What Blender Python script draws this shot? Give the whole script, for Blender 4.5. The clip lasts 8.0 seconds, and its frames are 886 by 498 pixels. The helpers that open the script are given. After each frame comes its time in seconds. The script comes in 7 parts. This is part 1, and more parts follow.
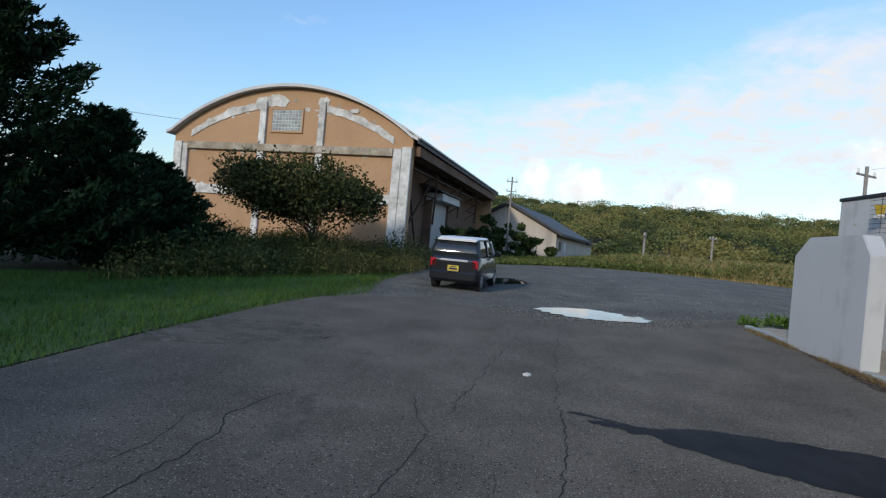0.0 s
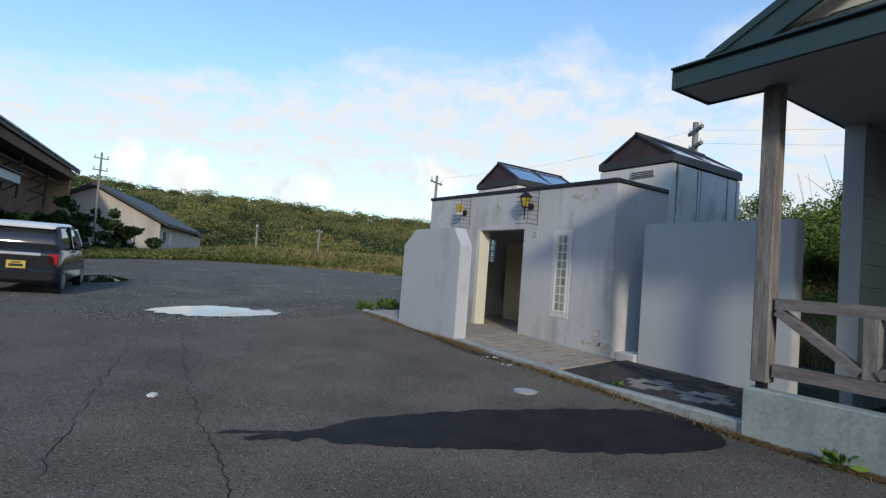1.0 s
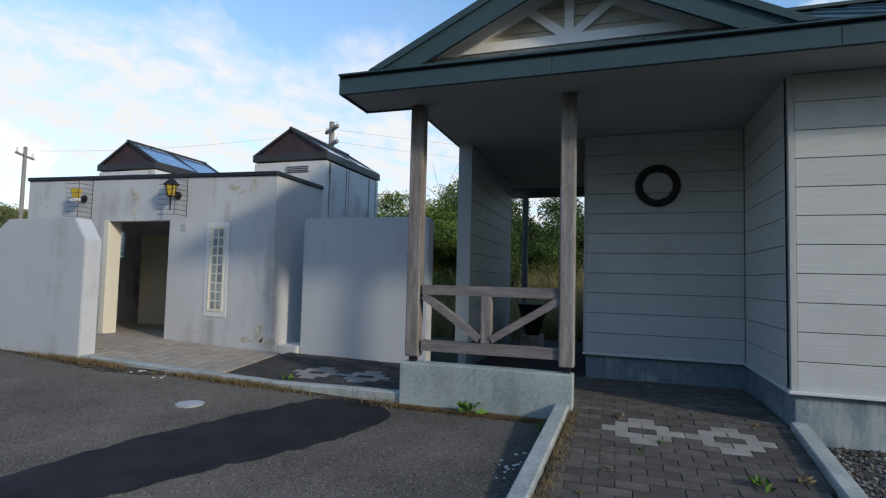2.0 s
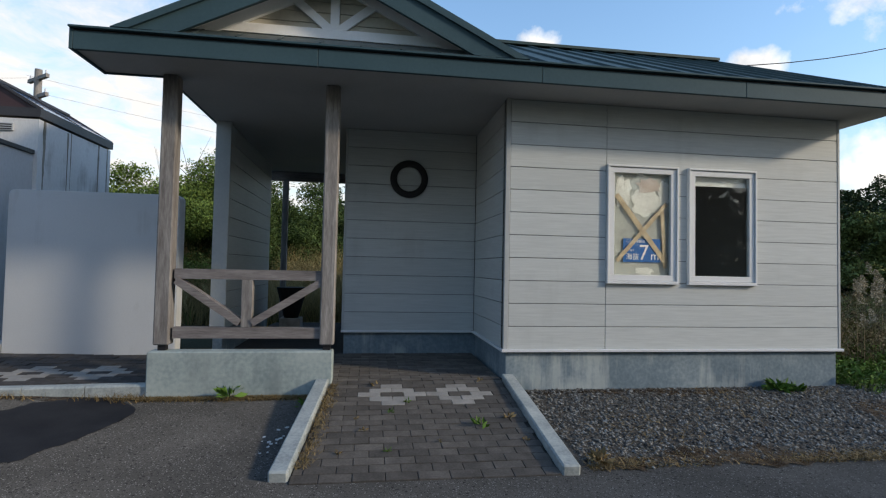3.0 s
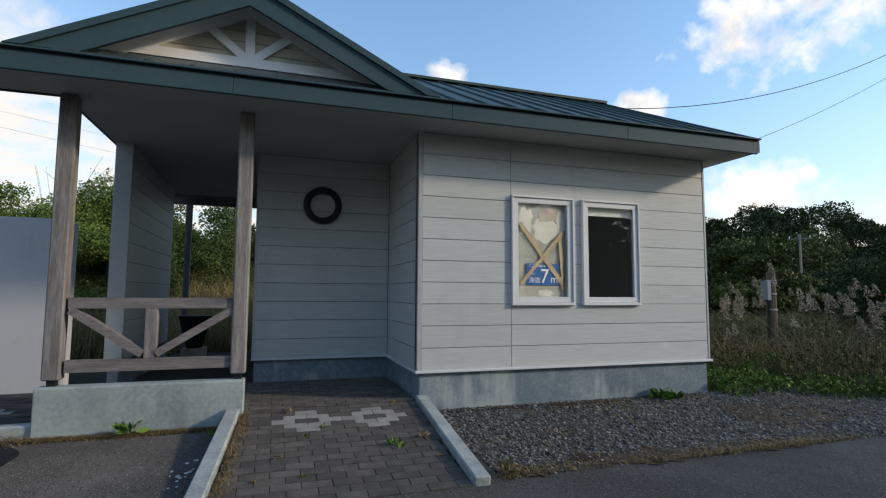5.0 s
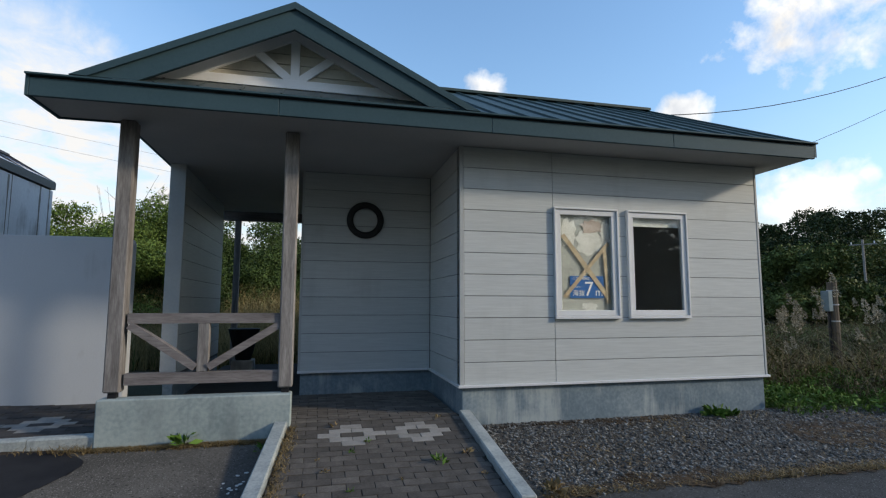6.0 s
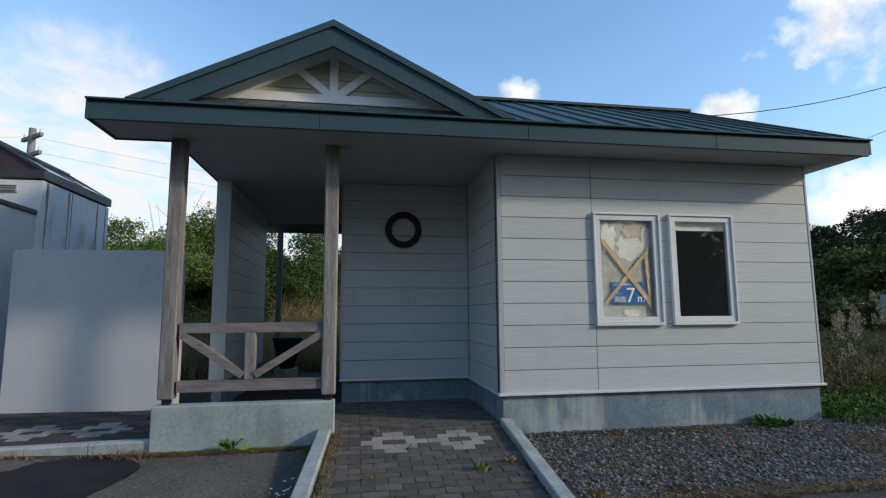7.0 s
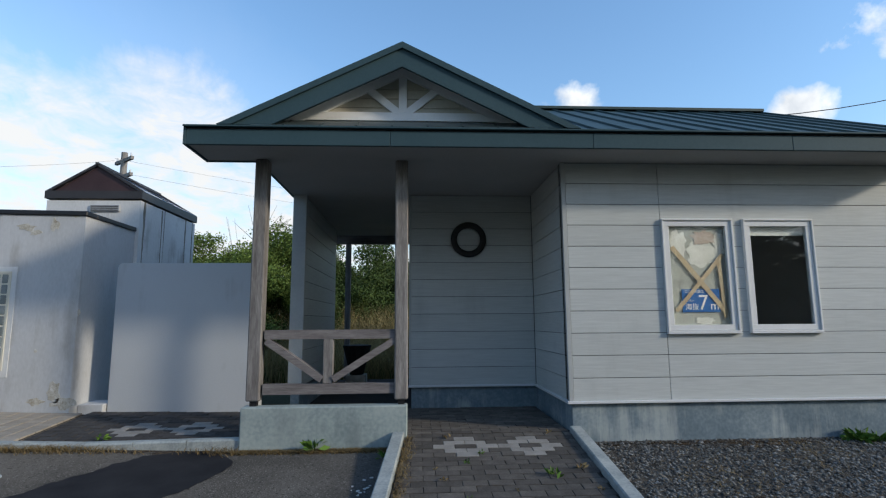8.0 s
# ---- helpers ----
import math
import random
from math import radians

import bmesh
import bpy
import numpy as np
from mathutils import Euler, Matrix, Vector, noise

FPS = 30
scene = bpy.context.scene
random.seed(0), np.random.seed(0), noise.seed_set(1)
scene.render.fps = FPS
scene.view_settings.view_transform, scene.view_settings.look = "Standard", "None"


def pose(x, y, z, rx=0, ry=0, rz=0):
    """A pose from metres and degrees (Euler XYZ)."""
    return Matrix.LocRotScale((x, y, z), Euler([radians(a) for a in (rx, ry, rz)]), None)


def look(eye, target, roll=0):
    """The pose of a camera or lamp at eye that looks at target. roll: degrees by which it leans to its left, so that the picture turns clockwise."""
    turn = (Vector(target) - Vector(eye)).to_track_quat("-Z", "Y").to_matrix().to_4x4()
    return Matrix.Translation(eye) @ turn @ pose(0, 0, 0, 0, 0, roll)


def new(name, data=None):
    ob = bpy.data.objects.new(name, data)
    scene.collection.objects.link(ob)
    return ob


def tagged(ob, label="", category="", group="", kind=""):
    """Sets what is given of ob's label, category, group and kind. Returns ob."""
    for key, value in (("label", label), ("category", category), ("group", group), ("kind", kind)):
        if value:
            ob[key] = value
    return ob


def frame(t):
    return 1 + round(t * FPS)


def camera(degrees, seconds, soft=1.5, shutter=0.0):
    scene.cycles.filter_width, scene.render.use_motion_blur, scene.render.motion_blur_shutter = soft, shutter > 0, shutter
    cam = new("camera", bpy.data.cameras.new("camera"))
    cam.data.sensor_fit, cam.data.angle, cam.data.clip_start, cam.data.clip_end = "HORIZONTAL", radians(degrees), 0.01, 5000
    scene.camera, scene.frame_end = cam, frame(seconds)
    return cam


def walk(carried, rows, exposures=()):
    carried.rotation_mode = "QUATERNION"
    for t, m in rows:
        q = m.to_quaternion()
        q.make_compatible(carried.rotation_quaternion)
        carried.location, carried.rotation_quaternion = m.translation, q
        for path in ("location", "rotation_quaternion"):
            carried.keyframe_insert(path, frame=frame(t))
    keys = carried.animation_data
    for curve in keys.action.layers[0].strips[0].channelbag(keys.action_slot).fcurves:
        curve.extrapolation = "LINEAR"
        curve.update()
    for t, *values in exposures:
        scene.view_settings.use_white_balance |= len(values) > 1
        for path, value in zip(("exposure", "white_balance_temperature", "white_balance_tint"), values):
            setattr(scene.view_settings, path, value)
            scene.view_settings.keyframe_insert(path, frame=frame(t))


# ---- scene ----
cam = camera(80.8, 8.0, soft=1.2, shutter=0.03)
PATH = [
    (0, (1.302, 0.48, 1.576), (1.016, 2.459, 1.566), 5.2),
    (0.5, (1.131, 0.947, 1.51), (1.703, 2.862, 1.555), 4.6),
    (1, (1.034, 1.212, 1.505), (2.12, 2.889, 1.59), 4.3),
    (1.5, (0.968, 1.449, 1.543), (2.508, 2.718, 1.669), 2.8),
    (2, (0.826, 1.567, 1.566), (2.722, 2.194, 1.678), 1.4),
    (2.2, (0.763, 1.589, 1.579), (2.726, 1.96, 1.68), 1.1),
    (3.3, (0.389, 1.603, 1.547), (2.339, 1.166, 1.616), 1.0),
    (3.5, (0.332, 1.619, 1.545), (2.258, 1.083, 1.619), 0.7),
    (4, (0.252, 1.705, 1.548), (2.132, 1.032, 1.666), 0.6),
    (5.5, (0.26, 1.688, 1.558), (2.172, 1.138, 1.766), 0.2),
    (6, (0.259, 1.705, 1.597), (2.194, 1.244, 1.805), 0.1),
    (6.5, (0.244, 1.703, 1.575), (2.188, 1.288, 1.803), -0.3),
    (7, (0.23, 1.734, 1.591), (2.189, 1.41, 1.831), -0.4),
    (7.5, (0.18, 1.783, 1.582), (2.153, 1.578, 1.843), -0.4),
    (8, (0.067, 1.862, 1.574), (2.045, 1.76, 1.85), -0.4),
]
walk(cam, [(t, look(eye, target, roll)) for t, eye, target, roll in PATH], [(0, 0.68, 6550, 9), (1.5, 0.71, 6550, 9), (2.2, 0.80, 6650, 9), (3.5, 0.94, 7150, 11), (4.2, 0.90, 7150, 11), (5.5, 0.84, 6950, 10), (7, 0.81, 6700, 9), (8, 0.81, 6600, 8)])

# world: clear sky with drifting cloud, low sun veiled by haze from behind the road
TO_SUN = Vector((-0.385, -0.83, 0.36)).normalized()
world = bpy.data.worlds.new("sky")
scene.world = world
world.use_nodes = True
wn, wl = world.node_tree.nodes, world.node_tree.links
wn.clear()
w_out = wn.new("ShaderNodeOutputWorld")
w_bg = wn.new("ShaderNodeBackground")
w_bg.inputs["Strength"].default_value = 0.145
w_sky = wn.new("ShaderNodeTexSky")
w_sky.sky_type = "NISHITA"
w_sky.sun_disc = False
w_sky.sun_elevation = math.asin(TO_SUN.z)
w_sky.sun_rotation = math.atan2(TO_SUN.x, TO_SUN.y)
w_sky.air_density, w_sky.dust_density, w_sky.ozone_density = 1.0, 0.3, 1.2


def w_math(op, a, b=None, clamp=False):
    n = wn.new("ShaderNodeMath")
    n.operation, n.use_clamp = op, clamp
    for i, v in enumerate((a, b)):
        if v is None:
            continue
        if isinstance(v, (int, float)):
            n.inputs[i].default_value = v
        else:
            wl.new(v, n.inputs[i])
    return n.outputs[0]


def w_noise(vec, scale, detail, rough, distort=0.0):
    n = wn.new("ShaderNodeTexNoise")
    n.inputs["Scale"].default_value, n.inputs["Detail"].default_value = scale, detail
    n.inputs["Roughness"].default_value, n.inputs["Distortion"].default_value = rough, distort
    wl.new(vec, n.inputs["Vector"])
    return n.outputs["Fac"]


w_dir = wn.new("ShaderNodeTexCoord").outputs["Generated"]
w_sep = wn.new("ShaderNodeSeparateXYZ")
wl.new(w_dir, w_sep.inputs[0])
w_z = w_math("MAXIMUM", w_sep.outputs[2], 0.0)
w_az = w_math("MULTIPLY", w_math("ARCTAN2", w_sep.outputs[1], w_sep.outputs[0]), 180 / math.pi)
w_el = w_math("MULTIPLY", w_math("ARCSINE", w_sep.outputs[2]), 180 / math.pi)
w_flat = w_math("ADD", w_z, 0.22)
w_com = wn.new("ShaderNodeCombineXYZ")
wl.new(w_math("DIVIDE", w_sep.outputs[0], w_flat), w_com.inputs[0])
wl.new(w_math("DIVIDE", w_sep.outputs[1], w_flat), w_com.inputs[1])
w_com.inputs[2].default_value = 3.7
w_sheet = w_noise(w_com.outputs[0], 1.5, 10, 0.62, 0.4)
w_fine = w_noise(w_com.outputs[0], 7.0, 8, 0.62, 0.5)
# bank of high cloud: its upper edge by azimuth, in view highest in the north-east;
# the higher bank behind the view is added to whiten and lift the light
w_edge = wn.new("ShaderNodeValToRGB")
bank_top = [(-180, 34), (-115, 32), (-80, 14), (-62, 13), (-45, 12.5), (-36, 8), (-8, 6), (8, 12), (17, 22), (24, 26), (50, 27.5), (62, 26.5), (73, 24), (84, 19.5), (96, 16), (105, 13), (112, 9), (150, 10), (180, 34)]
w_stops = w_edge.color_ramp.elements
while len(w_stops) < len(bank_top):
    w_stops.new(0.5)
for stop, (az, top) in zip(w_stops, bank_top):
    stop.position, stop.color = (az + 180) / 360, (top / 60, top / 60, top / 60, 1)
wl.new(w_math("DIVIDE", w_math("ADD", w_az, 180.0), 360.0), w_edge.inputs[0])
w_top = w_math("MULTIPLY", w_edge.outputs[0], 60.0)
w_over = w_math("ADD", w_math("SUBTRACT", w_top, w_el), w_math("MULTIPLY", w_math("SUBTRACT", w_sheet, 0.52), 26.0))
w_body = w_math("MULTIPLY", w_over, 0.16, True)
w_clear = w_math("MAXIMUM", w_math("MULTIPLY", w_math("SUBTRACT", w_el, 5.5), 0.2, True), w_math("MULTIPLY", w_math("SUBTRACT", 52.0, w_az), 0.1, True))
w_bank = w_math("MULTIPLY", w_math("MULTIPLY", w_body, w_clear), w_math("ADD", 0.26, w_math("MULTIPLY", w_math("SUBTRACT", w_fine, 0.30), 2.5)), True)
# thin veil above the bank
w_veil = w_math("MULTIPLY", w_math("MULTIPLY", w_math("ADD", w_over, 9.0), 0.045, True), 0.16)
# heaped clouds: azimuth, elevation, half width and half height in degrees, density
w_lump = w_noise(w_dir, 13.0, 9, 0.58, 0.1)
w_heaps = None
for az, el, ra, re, dens in ((84, 7.6, 3.2, 2.3, 1), (89, 7.8, 1.8, 2.2, 1), (73.5, 7.4, 4.2, 2.3, 1), (60, 8.4, 5.2, 4.4, 1), (-17.5, 23.0, 4.2, 2.0, 0.9), (-38.8, 19.0, 3.6, 2.0, 0.9), (-52, 24.3, 9.5, 5.0, 1), (-53.3, 10.9, 1.2, 1.1, 0.9), (-49, 9.5, 7.0, 3.4, 1)):
    w_a = w_math("DIVIDE", w_math("SUBTRACT", w_az, float(az)), float(ra))
    w_e = w_math("DIVIDE", w_math("SUBTRACT", w_el, float(el)), float(re))
    w_d = w_math("ADD", w_math("MULTIPLY", w_a, w_a), w_math("MULTIPLY", w_e, w_e))
    w_one = w_math("MULTIPLY", w_math("ADD", w_math("SUBTRACT", 0.85, w_d), w_math("MULTIPLY", w_math("SUBTRACT", w_lump, 0.5), 4.4)), 0.95, True)
    w_one = w_math("MULTIPLY", w_one, float(dens))
    w_heaps = w_one if w_heaps is None else w_math("MAXIMUM", w_heaps, w_one)
# unseen puffs behind the view, added to keep up the sky light
w_puffs = w_math("MULTIPLY", w_math("SUBTRACT", w_noise(w_com.outputs[0], 1.7, 8, 0.55, 0.3), 0.62), 7.0, True)
w_behind = w_math("MULTIPLY", w_math("SUBTRACT", w_math("ABSOLUTE", w_az), 100.0), 0.05, True)
w_haze = w_math("MULTIPLY", w_math("POWER", w_math("SUBTRACT", 1.0, w_z), 16.0), 0.12)
w_all = w_math("MAXIMUM", w_math("MAXIMUM", w_haze, w_veil), w_math("MAXIMUM", w_bank, w_math("MULTIPLY", w_puffs, w_behind)))
w_mix = wn.new("ShaderNodeMix")
w_mix.data_type = "RGBA"
wl.new(w_all, w_mix.inputs[0])
w_hue = wn.new("ShaderNodeHueSaturation")
w_hue.inputs["Hue"].default_value, w_hue.inputs["Saturation"].default_value = 0.501, 1.16
w_hue.inputs["Value"].default_value = 1.16
wl.new(w_sky.outputs[0], w_hue.inputs["Color"])
w_dim = w_math("SUBTRACT", 1.0, w_math("MULTIPLY", w_math("POWER", w_math("SUBTRACT", 1.0, w_z), 5.0), 0.66))
w_scale = wn.new("ShaderNodeVectorMath")
w_scale.operation = "SCALE"
wl.new(w_hue.outputs[0], w_scale.inputs[0])
wl.new(w_dim, w_scale.inputs["Scale"])
wl.new(w_scale.outputs[0], w_mix.inputs[6])
w_mix.inputs[7].default_value = (3.62, 3.70, 3.84, 1)
# the heaped clouds stand before the bank, greyer in their folds
w_tone = wn.new("ShaderNodeMix")
w_tone.data_type = "RGBA"
w_tone.inputs[6].default_value, w_tone.inputs[7].default_value = (3.2, 3.3, 3.5, 1), (4.8, 4.8, 4.8, 1)
wl.new(w_math("MULTIPLY", w_math("SUBTRACT", w_noise(w_dir, 9.0, 7, 0.6, 0.3), 0.36), 4.5, True), w_tone.inputs[0])
w_last = wn.new("ShaderNodeMix")
w_last.data_type = "RGBA"
wl.new(w_heaps, w_last.inputs[0])
wl.new(w_mix.outputs[2], w_last.inputs[6])
wl.new(w_tone.outputs[2], w_last.inputs[7])
wl.new(w_last.outputs[2], w_bg.inputs["Color"])
wl.new(w_bg.outputs[0], w_out.inputs[0])

sun = new("sun", bpy.data.lights.new("sun", "SUN"))
sun.data.energy, sun.data.angle, sun.data.color = 1.35, radians(4.5), (1.0, 0.90, 0.76)
sun.matrix_world = look(TO_SUN * 60, (0, 0, 0))

# ---- materials ----
def material(name, colours, rough=0.7, scale=6.0, fine=60.0, bump=0.15, metal=0.0, spec=0.4, stretch=(1, 1, 1), per_piece=0.0, island=0.0, dist=0.02):
    """Procedural surface: two or three colours mixed by coarse and fine noise, with relief; colours may vary piece by piece."""
    m = bpy.data.materials.new(name)
    m.use_nodes = True
    n, l = m.node_tree.nodes, m.node_tree.links
    b = n["Principled BSDF"]
    co = n.new("ShaderNodeTexCoord")
    mp = n.new("ShaderNodeMapping")
    mp.inputs["Scale"].default_value = stretch
    l.new(co.outputs["Object"], mp.inputs["Vector"])
    vec = mp.outputs["Vector"]
    if per_piece:
        info = n.new("ShaderNodeObjectInfo")
        add = n.new("ShaderNodeVectorMath")
        add.operation = "MULTIPLY_ADD"
        l.new(info.outputs["Random"], add.inputs[0])
        add.inputs[1].default_value = (37.0, 17.0, 29.0)
        l.new(vec, add.inputs[2])
        vec = add.outputs[0]
    a = n.new("ShaderNodeTexNoise")
    a.inputs["Scale"].default_value, a.inputs["Detail"].default_value, a.inputs["Roughness"].default_value = scale, 6, 0.6
    f = n.new("ShaderNodeTexNoise")
    f.inputs["Scale"].default_value, f.inputs["Detail"].default_value = fine, 4
    l.new(vec, a.inputs["Vector"])
    l.new(vec, f.inputs["Vector"])
    mix = n.new("ShaderNodeMath")
    mix.operation = "MULTIPLY_ADD"
    l.new(f.outputs["Fac"], mix.inputs[0])
    mix.inputs[1].default_value = 0.35
    half = n.new("ShaderNodeMath")
    half.operation = "MULTIPLY"
    half.inputs[1].default_value = 0.65
    l.new(a.outputs["Fac"], half.inputs[0])
    l.new(half.outputs[0], mix.inputs[2])
    ramp = n.new("ShaderNodeValToRGB")
    e = ramp.color_ramp.elements
    stops = [0.34, 0.66] if len(colours) == 2 else [0.32, 0.5, 0.68]
    while len(e) < len(colours):
        e.new(0.5)
    for i, c in enumerate(colours):
        e[i].position, e[i].color = stops[i], (*c, 1)
    l.new(mix.outputs[0], ramp.inputs["Fac"])
    col = ramp.outputs["Color"]
    vary = per_piece or island
    if vary:
        src = n.new("ShaderNodeObjectInfo" if per_piece else "ShaderNodeNewGeometry")
        out = src.outputs["Random"] if per_piece else src.outputs["Random Per Island"]
        rng = n.new("ShaderNodeMapRange")
        rng.inputs["To Min"].default_value, rng.inputs["To Max"].default_value = 1 - vary, 1 + vary
        l.new(out, rng.inputs["Value"])
        hsv = n.new("ShaderNodeHueSaturation")
        l.new(rng.outputs[0], hsv.inputs["Value"])
        l.new(col, hsv.inputs["Color"])
        col = hsv.outputs["Color"]
    l.new(col, b.inputs["Base Color"])
    b.inputs["Roughness"].default_value, b.inputs["Metallic"].default_value = rough, metal
    b.inputs["Specular IOR Level"].default_value = spec
    if bump:
        bp = n.new("ShaderNodeBump")
        bp.inputs["Strength"].default_value, bp.inputs["Distance"].default_value = bump, dist
        l.new(mix.outputs[0], bp.inputs["Height"])
        l.new(bp.outputs[0], b.inputs["Normal"])
    return m


def speckle(m, scale, size, colour, amount):
    """Scattered paler grains of stone over a surface."""
    n, l = m.node_tree.nodes, m.node_tree.links
    b = n["Principled BSDF"]
    src = b.inputs["Base Color"].links[0].from_socket
    co = n.new("ShaderNodeTexCoord")
    v = n.new("ShaderNodeTexVoronoi")
    v.inputs["Scale"].default_value = scale
    l.new(co.outputs["Object"], v.inputs["Vector"])
    near = n.new("ShaderNodeMath")
    near.operation = "LESS_THAN"
    l.new(v.outputs["Distance"], near.inputs[0])
    near.inputs[1].default_value = size
    sep = n.new("ShaderNodeSeparateColor")
    l.new(v.outputs["Color"], sep.inputs[0])
    few = n.new("ShaderNodeMath")
    few.operation = "GREATER_THAN"
    l.new(sep.outputs[0], few.inputs[0])
    few.inputs[1].default_value = amount
    both = n.new("ShaderNodeMath")
    both.operation = "MULTIPLY"
    l.new(near.outputs[0], both.inputs[0])
    l.new(few.outputs[0], both.inputs[1])
    mix = n.new("ShaderNodeMix")
    mix.data_type = "RGBA"
    l.new(both.outputs[0], mix.inputs[0])
    l.new(src, mix.inputs[6])
    mix.inputs[7].default_value = (*colour, 1)
    l.new(mix.outputs[2], b.inputs["Base Color"])


def streaks(m, colour, scale, low, high, amount):
    """Stains that run down a wall: noise drawn out along z, breaking up into blotches."""
    n, l = m.node_tree.nodes, m.node_tree.links
    b = n["Principled BSDF"]
    src = b.inputs["Base Color"].links[0].from_socket
    co = n.new("ShaderNodeTexCoord")
    mp = n.new("ShaderNodeMapping")
    mp.inputs["Scale"].default_value = (scale, scale, scale * 0.10)
    l.new(co.outputs["Object"], mp.inputs["Vector"])
    a = n.new("ShaderNodeTexNoise")
    a.inputs["Scale"].default_value, a.inputs["Detail"].default_value, a.inputs["Roughness"].default_value = 1.0, 8, 0.65
    l.new(mp.outputs[0], a.inputs["Vector"])
    c = n.new("ShaderNodeTexNoise")
    c.inputs["Scale"].default_value, c.inputs["Detail"].default_value = 1.3, 5
    l.new(co.outputs["Object"], c.inputs["Vector"])
    mul = n.new("ShaderNodeMath")
    mul.operation = "MULTIPLY"
    l.new(a.outputs["Fac"], mul.inputs[0])
    l.new(c.outputs["Fac"], mul.inputs[1])
    rng = n.new("ShaderNodeMapRange")
    rng.inputs["From Min"].default_value, rng.inputs["From Max"].default_value = low, high
    rng.inputs["To Min"].default_value, rng.inputs["To Max"].default_value = 0.0, amount
    l.new(mul.outputs[0], rng.inputs["Value"])
    mix = n.new("ShaderNodeMix")
    mix.data_type = "RGBA"
    l.new(rng.outputs[0], mix.inputs[0])
    l.new(src, mix.inputs[6])
    mix.inputs[7].default_value = (*colour, 1)
    l.new(mix.outputs[2], b.inputs["Base Color"])


def glass(name, tint, rough=0.02, alpha=0.25):
    m = bpy.data.materials.new(name)
    m.use_nodes = True
    n, l = m.node_tree.nodes, m.node_tree.links
    b = n["Principled BSDF"]
    b.inputs["Base Color"].default_value = (*tint, 1)
    b.inputs["Roughness"].default_value = rough
    b.inputs["Transmission Weight"].default_value = 1.0 - alpha
    b.inputs["IOR"].default_value = 1.45
    return m


def leafy(name, a, b_, island=0.45, rough=0.6):
    m = material(name, [a, b_], rough=rough, scale=0.6, fine=9, bump=0.0, spec=0.10, island=island)
    bs = m.node_tree.nodes["Principled BSDF"]
    bs.inputs["Subsurface Weight"].default_value = 0.0
    return m


ASPHALT = material("asphalt", [(0.047, 0.045, 0.041), (0.077, 0.073, 0.067), (0.115, 0.109, 0.100)], rough=0.92, scale=0.9, fine=75, bump=0.6, spec=0.2, dist=0.014)
speckle(ASPHALT, 70.0, 0.34, (0.20, 0.195, 0.185), 0.72)
speckle(ASPHALT, 42.0, 0.22, (0.30, 0.288, 0.272), 0.93)
speckle(ASPHALT, 85.0, 0.38, (0.022, 0.021, 0.020), 0.66)
speckle(ASPHALT, 28.0, 0.30, (0.027, 0.026, 0.025), 0.80)
GRAVEL_LOT = material("gravel lot", [(0.034, 0.035, 0.034), (0.066, 0.067, 0.065), (0.115, 0.116, 0.112)], rough=0.95, scale=0.8, fine=40, bump=0.8, dist=0.03)
SOIL = material("soil", [(0.03, 0.035, 0.015), (0.06, 0.06, 0.03), (0.09, 0.075, 0.045)], rough=1.0, scale=0.7, fine=20, bump=0.5, dist=0.05)
SIDING = material("siding", [(0.465, 0.485, 0.475), (0.575, 0.595, 0.58)], rough=0.55, scale=0.9, fine=22, bump=0.16, stretch=(3, 3, 60), per_piece=0.035, dist=0.004)
streaks(SIDING, (0.30, 0.31, 0.30), 1.6, 0.31, 0.45, 0.30)
SIDING_BACK = material("siding joint", [(0.10, 0.105, 0.11), (0.14, 0.145, 0.15)], rough=0.9, scale=2)
TRIM = material("white trim", [(0.62, 0.64, 0.65), (0.72, 0.73, 0.74)], rough=0.45, scale=2, fine=40, bump=0.04)
CORNER = material("grey corner trim", [(0.40, 0.415, 0.41), (0.48, 0.495, 0.485)], rough=0.55, scale=2, fine=30, bump=0.05)
PEDIMENT = material("white pediment timber", [(0.80, 0.81, 0.81), (0.87, 0.87, 0.87)], rough=0.5, scale=3, fine=40, bump=0.03)
CONCRETE = material("painted plinth", [(0.105, 0.148, 0.182), (0.165, 0.22, 0.255), (0.29, 0.345, 0.365)], rough=0.8, scale=1.8, fine=26, bump=0.2)
streaks(CONCRETE, (0.46, 0.50, 0.49), 4.5, 0.285, 0.37, 0.6)
streaks(CONCRETE, (0.32, 0.36, 0.36), 13.0, 0.29, 0.37, 0.35)
PORCH_WALL = material("faded green-grey wall paint", [(0.20, 0.255, 0.26), (0.33, 0.385, 0.375), (0.43, 0.48, 0.455)], rough=0.8, scale=1.6, fine=22, bump=0.2)
streaks(PORCH_WALL, (0.17, 0.205, 0.205), 2.2, 0.27, 0.40, 0.6)
KERB = material("kerb concrete", [(0.20, 0.225, 0.225), (0.34, 0.37, 0.36), (0.48, 0.50, 0.47)], rough=0.85, scale=3.5, fine=40, bump=0.25)
GREEN_METAL = material("green metal roof", [(0.024, 0.050, 0.050), (0.040, 0.070, 0.068)], rough=0.5, scale=1.5, fine=30, bump=0.03, spec=0.35)
FASCIA = material("green fascia", [(0.038, 0.074, 0.088), (0.052, 0.092, 0.106)], rough=0.6, scale=1.2, fine=30, bump=0.04, spec=0.15)
SKIRT = material("dark skirt roof", [(0.018, 0.032, 0.036), (0.045, 0.065, 0.068)], rough=0.4, scale=2.5, fine=30, bump=0.05, spec=0.5)
SOFFIT = material("grey soffit board", [(0.37, 0.37, 0.365), (0.44, 0.44, 0.43)], rough=0.7, scale=1.2, fine=30, bump=0.05)
